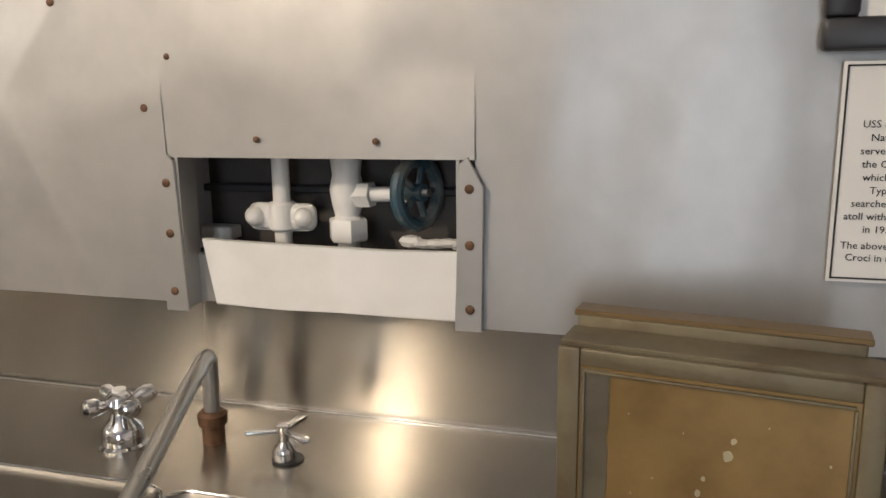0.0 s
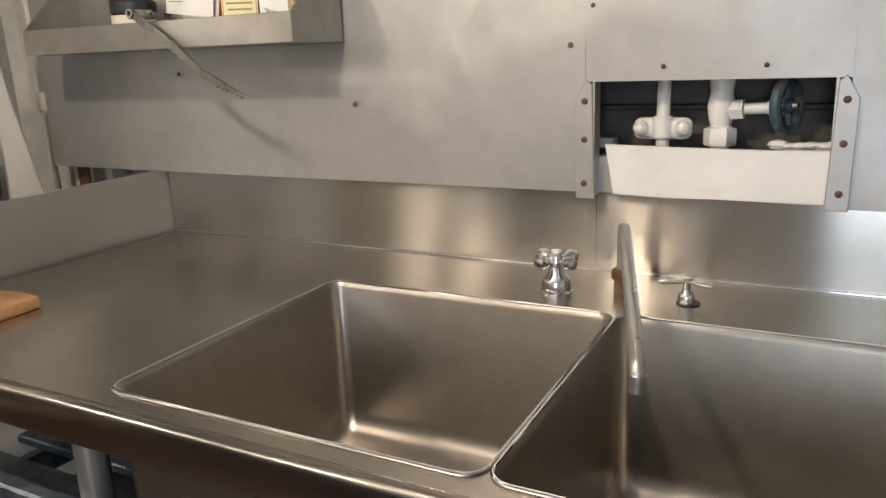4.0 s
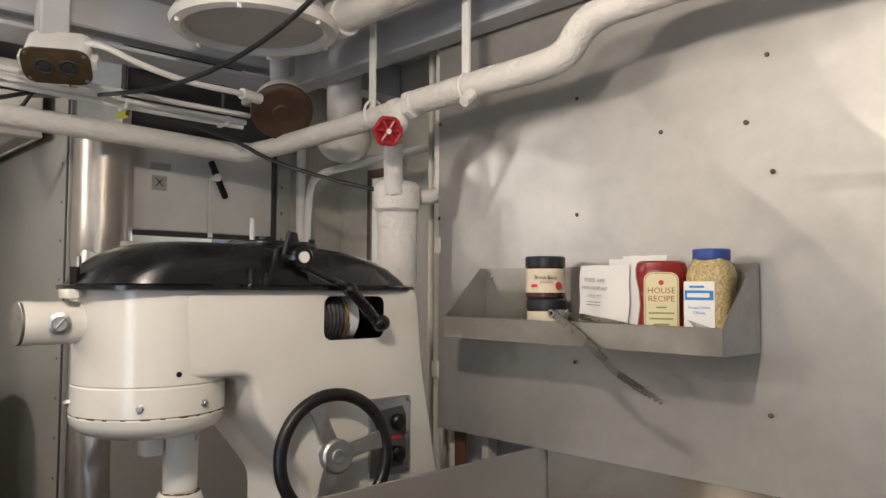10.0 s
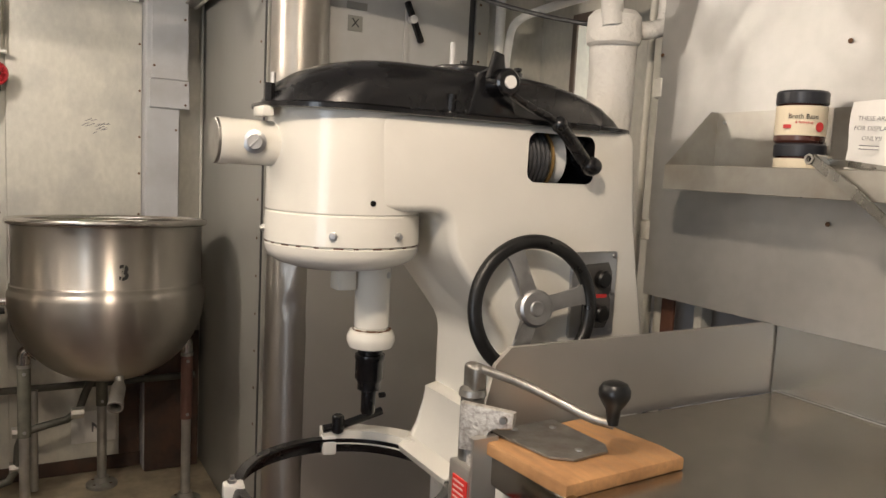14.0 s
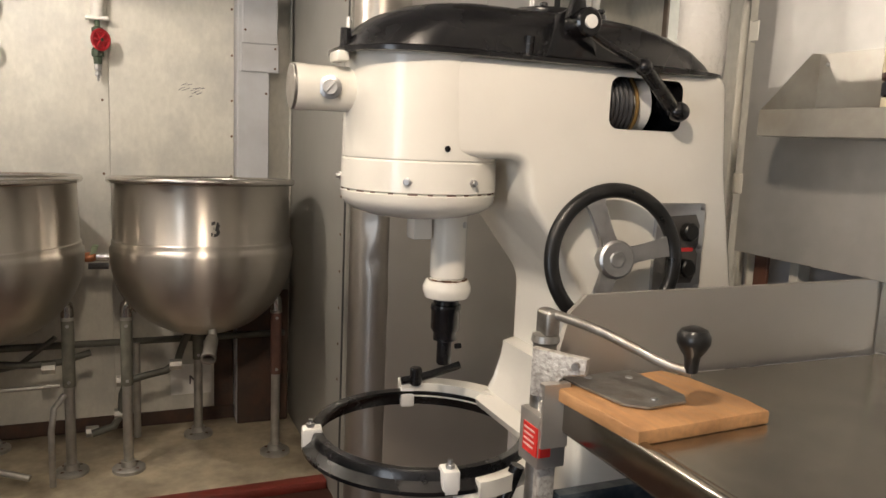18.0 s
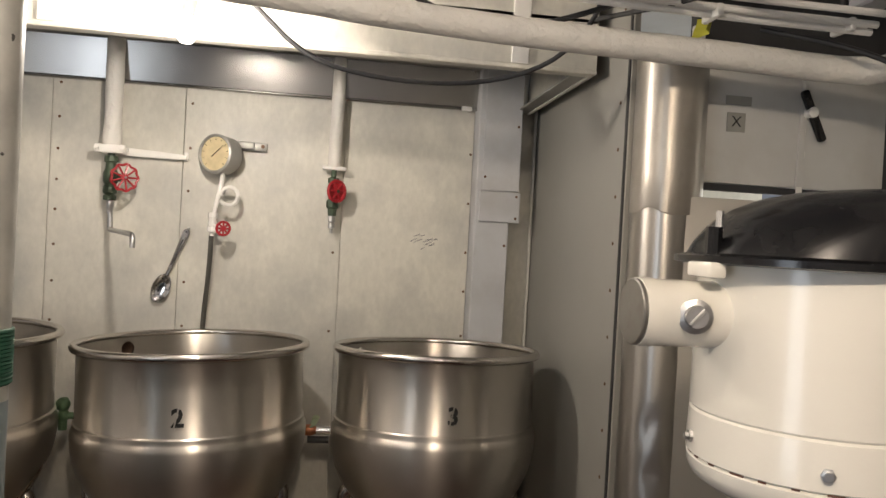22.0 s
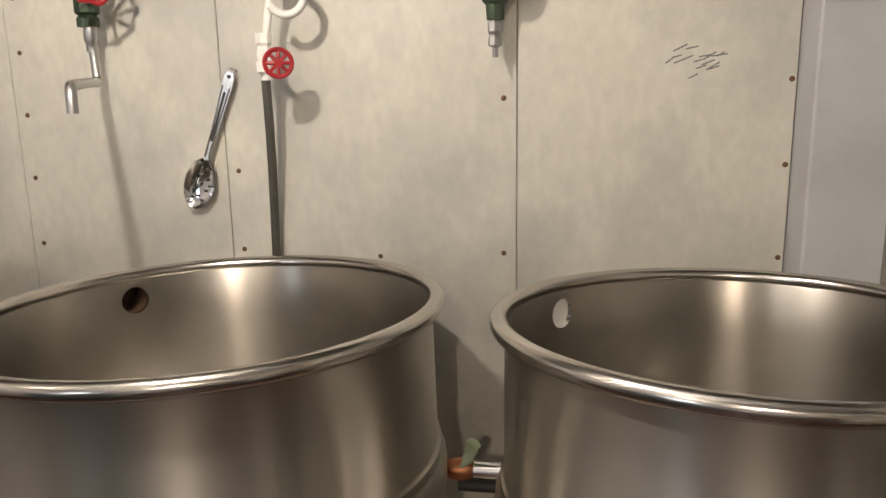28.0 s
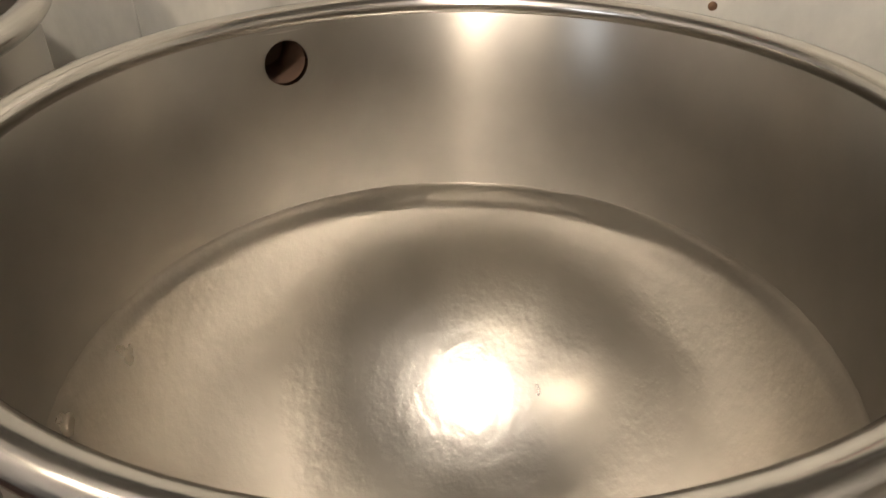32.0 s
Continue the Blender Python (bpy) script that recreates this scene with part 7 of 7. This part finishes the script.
# ---- overhead pipes ----
run = thing("overhead_pipe", (-2.72, 0.3, 1.93), "white lagged overhead steam pipe with a bend", "pipe")
part("pipe", sweep(B(), [(-2.72, -2.75, 2.06), (-2.72, -0.9, 1.965), (-2.72, -0.35, 1.925), (-2.72, 0.3, 1.915), (-2.72, 0.56, 1.905), (-2.67, 0.62, 1.905)], 0.032, 18, 3, wobble=0.07), LAG, run)
part("pipe", sweep(B(), [(-2.70, 0.600, 1.902), (-2.60, 0.625, 1.905), (-2.2, 0.625, 1.912), (-1.95, 0.625, 1.918)], 0.030, 18, 3, wobble=0.07), LAG, run)
part("pipe", sweep(B(), [(-1.84, 0.625, 1.930), (-1.6, 0.625, 1.935), (-1.44, 0.625, 1.935), (-1.37, 0.625, 1.945), (-1.335, 0.625, 1.99), (-1.29, 0.625, 2.015), (-1.0, 0.625, 2.02), (0.6, 0.625, 2.02), (1.38, 0.625, 2.02)], 0.032, 18, 3, wobble=0.07), LAG, run)
bm = rod(B(), (-1.96, 0.625, 1.918), (-1.83, 0.625, 1.930), 0.026, 16)
rod(bm, (-1.935, 0.625, 1.918), (-1.915, 0.625, 1.920), 0.036, 8)
rod(bm, (-1.872, 0.625, 1.926), (-1.855, 0.625, 1.928), 0.036, 8)
part("tee", bm, WHITE, run)
part("bleed_plug", rod(B(), (-1.62, 0.60, 1.905), (-1.62, 0.57, 1.88), 0.013, 8), WHITE, run)
for x, z in ((-2.02, 2.10), (-1.66, 2.12)):
    hang = part("hanger", box(B(), x - 0.012, 0.615, 1.93, x + 0.012, 0.621, TOP - 0.004), WHITE, run)
    part("clip", ring(B(), axis((x, 0.625, 1.93), (x + 1, 0.625, 1.93)), 0.034, 0.004, 24, 6), WHITE, hang)
vt = thing("radiator_valve", (-1.90, 0.60, 1.75), "white painted pipe valve with a red handwheel", "valve")
bm = sweep(B(), [(-1.895, 0.62, 1.915), (-1.905, 0.61, 1.885), (-1.935, 0.62, 1.86), (-1.96, 0.64, 1.83)], 0.019, 12, 1)
ball(bm, (-1.90, 0.605, 1.88), 0.030)
part("body", bm, WHITE, vt)
part("neck", sweep(B(), [(-1.95, 0.635, 1.845), (-1.975, 0.655, 1.80), (-1.99, 0.67, 1.74), (-1.99, 0.675, 1.71)], 0.026, 14, 1, wobble=0.07), LAG, vt)
vm = to((0.90, -0.35, -0.25), (-1.862, 0.545, 1.845))
spoked(vt, vm, 0.0325, 0.0062, 6, 0.05, "red handwheel", 0.026)
part("stem", rod(B(), vm @ Vector((0, 0, -0.06)), vm @ Vector((0, 0, 0.01)), 0.007, 8), WHITE, vt)
duct = thing("lagged_riser", (-2.03, 0.72, 0), "white painted lagged vertical riser", "pipe")
part("riser", sweep(B(), [(-2.035, 0.725, 0.0), (-2.035, 0.722, 0.6), (-2.03, 0.72, 1.2), (-2.03, 0.718, 1.69)], 0.056, 22, 1, wobble=0.05), LAG, duct)
part("cap", lathe(B(), [(0.056, 1.665), (0.064, 1.672), (0.066, 1.69), (0.064, 1.735), (0.052, 1.748), (0, 1.75)], Matrix.Translation((-2.025, 0.712, 0)), 28), LAG, duct)
part("branch", sweep(B(), [(-2.03, 0.76, 1.71), (-2.00, 0.80, 1.712), (-1.99, 0.84, 1.725), (-1.99, 0.85, 1.76), (-1.99, 0.85, 1.85), (-1.995, 0.86, 2.2)], 0.022, 14, 2), LAG, duct)
for x, y, z in ((-1.985, 0.865, 1.55), (-1.99, 0.86, 1.20)):
    part("bracket", box(B(), x, y - 0.05, z, x + 0.03, y + 0.08, z + 0.05, 0.004, 1), WALLPAINT, duct)
for i, (x, y, r) in enumerate(((-1.985, 0.90, 0.016), (-2.045, 0.91, 0.012), (-2.09, 0.90, 0.010))):
    p = thing("conduit", (x, y, 0), "thin cream painted vertical conduit", "conduit", "vertical conduits")
    part("tube", sweep(B(), [(x, y, 0), (x + 0.003, y, 1.0), (x, y, 1.7), (x + 0.004, y, TOP - 0.004)], r, 12, 1), WALLPAINT, p)
angle = thing("angle_bracket", (-1.85, 0.87, 0.9), "rusted angle bracket below the wall sheet", "bracket")
part("flange", box(B(), -1.945, 0.862, 0.80, -1.905, 0.872, 1.12, 0.002, 1), BROWN, angle)
part("flange", box(B(), -1.84, 0.862, 0.86, -1.815, 0.90, 1.10, 0.002, 1), WALLPAINT, angle)

# deckhead beams, cable runs and fittings
for i, (x0, x1) in enumerate(((-2.66, -2.58), (-1.34, -1.27), (0.0, 0.07))):
    structure("ceiling_beam", box(B(), x0, SOUTH, 2.17, x1, 1.19, TOP - 0.003, 0.006, 1), CEIL, "white painted deck beam")
structure("ceiling_flange", box(B(), -2.70, SOUTH, 2.118, -2.54, 0.70, 2.130, 0.003, 1), CEIL, "white painted beam flange")
structure("ceiling_girder", box(B(), -2.95, 0.72, 2.13, 1.38, 0.80, TOP - 0.003, 0.006, 1), CEIL, "white painted deck girder")
big = thing("overhead_duct", (-1.5, 0.50, 2.15), "white painted lagged overhead duct", "duct")
part("duct", sweep(B(), [(-2.35, 0.52, 2.17), (-1.9, 0.52, 2.17), (-1.2, 0.50, 2.19), (1.3, 0.48, 2.19)], 0.042, 18, 1, wobble=0.07), LAG, big)
part("collar", rod(B(), (-2.05, 0.52, 2.17), (-2.01, 0.52, 2.17), 0.050, 20), WHITE, big)
bowl = thing("hanging_globe", (-2.30, 0.93, 2.0), "white painted round pipe end", "pipe end")
part("globe", ball(B(), (-2.50, 0.87, 1.955), 0.088, 1.1, 1, 0.85, 20), WHITE, bowl)
part("arm", sweep(B(), [(-2.50, 0.87, 1.99), (-2.50, 0.87, TOP - 0.004)], 0.06, 18), WHITE, bowl)
part("curved_pipe", sweep(B(), [(-2.10, 0.97, 1.905), (-2.40, 0.97, 1.897), (-2.60, 0.97, 1.893), (-2.80, 0.97, 1.885), (-2.865, 0.97, 1.84), (-2.875, 0.97, 1.58), (-2.875, 0.97, 0.3)], 0.014, 12, 2), WHITE, bowl)
OXB = mat("brown_phenolic", (0.075, 0.04, 0.025), 0.5, 0.0, 0.2, 20, bump=0.001)
jn = thing("junction_box", (-2.45, 0.60, 2.0), "white junction box with a round brown cover", "junction box")
jm = to((0.62, -0.30, -0.62), (-2.43, 0.585, 1.995))
part("cover", lathe(B(), [(0, 0.012), (0.026, 0.012), (0.030, 0.008), (0.062, 0.007), (0.068, 0.010), (0.086, 0.009), (0.094, 0.004), (0.096, -0.006), (0, -0.006)], jm, 44), OXB, jn, "round brown cover")
part("case", lathe(B(), [(0.088, -0.004), (0.086, -0.05), (0.070, -0.085), (0.040, -0.10), (0, -0.10)], jm, 30), WHITE, jn)
for a in range(0, 360, 45):
    part("cover_bolt", lathe(B(), [(0.004, 0.008), (0.004, 0.012), (0, 0.013)], jm @ Matrix.Translation((0.080 * math.cos(radians(a)), 0.080 * math.sin(radians(a)), 0.001)), 6), OXB, jn)
part("gland", rod(B(), (-2.42, 0.50, 2.02), (-2.40, 0.43, 2.02), 0.017, 12), WHITE, jn)
part("bracket", sweep(B(), [(-2.47, 0.60, 2.06), (-2.49, 0.60, TOP - 0.004)], 0.03, 12), CEIL, jn)
jb = thing("outlet_box", (-2.42, -0.06, 2.0), "white outlet box with a brown twin socket plate", "socket outlet")
jm = to((0.55, -0.30, -0.75), (-2.42, -0.065, 2.0))
case = part("case", prism(B(), rounded(0.150, 0.092, 0.022, 5), jm @ Matrix.Translation((0, 0, -0.085)), 0.079, 0.006, 2), WHITE, jb)
for x in (-0.080, 0.080):
    part("lug", box(B(), x - 0.012, -0.014, -0.05, x + 0.012, 0.014, -0.012, 0.005, 2, jm), WHITE, case)
part("rib", box(B(), -0.055, -0.050, -0.075, 0.055, -0.044, -0.030, 0.003, 1, jm), WHITE, case)
pl = part("plate", prism(B(), rounded(0.160, 0.100, 0.028, 6), jm @ Matrix.Translation((0, 0, -0.006)), 0.008, 0.003, 2), mat("olive_brown_plate", (0.085, 0.06, 0.03), 0.45, 0.3, 0.2, 30, bump=0.001), jb, "olive brown socket plate")
for x, y in ((-0.066, 0.036), (0.066, 0.036), (-0.066, -0.036), (0.066, -0.036)):
    part("plate_screw", lathe(B(), [(0.005, 0), (0.004, 0.002), (0, 0.0025)], jm @ Matrix.Translation((x, y, 0.002)), 8), ALU, pl)
for x in (-0.028, 0.028):
    part("socket", ring(B(), jm @ Matrix.Translation((x, 0, 0.002)), 0.020, 0.004, 24, 6), DARK, pl)
    part("socket_core", lathe(B(), [(0.015, 0), (0.013, 0.004), (0, 0.004)], jm @ Matrix.Translation((x, 0, 0.002)), 18), DARK, pl)
part("conduit", sweep(B(), [(-2.40, -0.02, 2.06), (-2.38, 0.02, 2.07), (-2.36, 0.12, 2.03), (-2.36, 0.25, 2.01), (-2.38, 0.36, 2.015), (-2.40, 0.44, 2.02)], 0.0085, 10, 2), WHITE, jb)
part("bracket", box(B(), -2.50, -0.10, 2.085, -2.44, -0.03, TOP - 0.004, 0.004, 1), CEIL, jb)
cab = thing("cable_run", (-2.70, 0.0, 2.0), "bundle of white painted cables under the deckhead", "cable")
for i, (dx, dz) in enumerate(((0, 0), (0.02, 0.012), (-0.018, 0.016), (0.045, 0.03))):
    part("cable", sweep(B(), [(-2.70 + dx, -2.7, 2.02 + dz), (-2.70 + dx, -0.6, 2.015 + dz), (-2.68 + dx, 0.2, 1.99 + dz), (-2.67 + dx, 0.58, 1.985 + dz)], 0.0085, 8, 1), WHITE, cab)
for y in (-1.8, -1.2, -0.6, -0.15, 0.2, 0.52):
    part("clip", box(B(), -2.722, y - 0.008, 2.000 - 0.02 * (y > 0), -2.645, y + 0.008, 2.030 - 0.02 * (y > 0), 0.006, 2), WHITE, cab)
    part("rod", rod(B(), (-2.69, y, 2.04), (-2.69, y, TOP - 0.004), 0.006, 8), DARK, cab)
blk = mat("black_flex", (0.02, 0.02, 0.022), 0.5, 0.0, 0.2, 30)
for nm, pts in (("a", [(-2.95, 0.02, 2.04), (-2.62, 0.13, 2.00), (-2.30, 0.21, 1.985), (-2.00, 0.25, 2.02), (-1.75, 0.26, 2.08), (-1.45, 0.22, 2.17), (-1.2, 0.2, TOP - 0.01)]),
                ("b", [(-2.74, 0.35, 1.99), (-2.62, 0.52, 1.93), (-2.55, 0.62, 1.86), (-2.35, 0.72, 1.79), (-2.15, 0.76, 1.74), (-2.06, 0.78, 1.72)]),
                ("c", [(-3.06, -0.84, 2.03), (-3.05, -0.70, 1.90), (-3.05, -0.52, 1.865), (-3.05, -0.30, 1.865), (-2.98, -0.12, 1.90), (-2.90, -0.02, 1.98), (-2.85, 0.02, 2.10)]),
                ("d", [(-2.74, -0.50, 2.00), (-2.75, -0.36, 1.945), (-2.76, -0.24, 1.935), (-2.76, -0.10, 1.98), (-2.76, 0.0, 2.02)])):
    c = thing("black_cable", pts[2], "loose black electric cable slung below the deckhead", "cable", "black cables")
    part("flex", sweep(B(), pts, 0.0065, 8, 2), blk, c)
tape = thing("yellow_strap", (-2.84, 0.25, 2.02), "yellow-green strap end by the trunk", "strap")
part("strap", sheet(-2.86, 1.99, 0.07, 0.05, 0.24, 0.02, 9), mat("yellow_green_strap", (0.40, 0.38, 0.03), 0.7), tape)
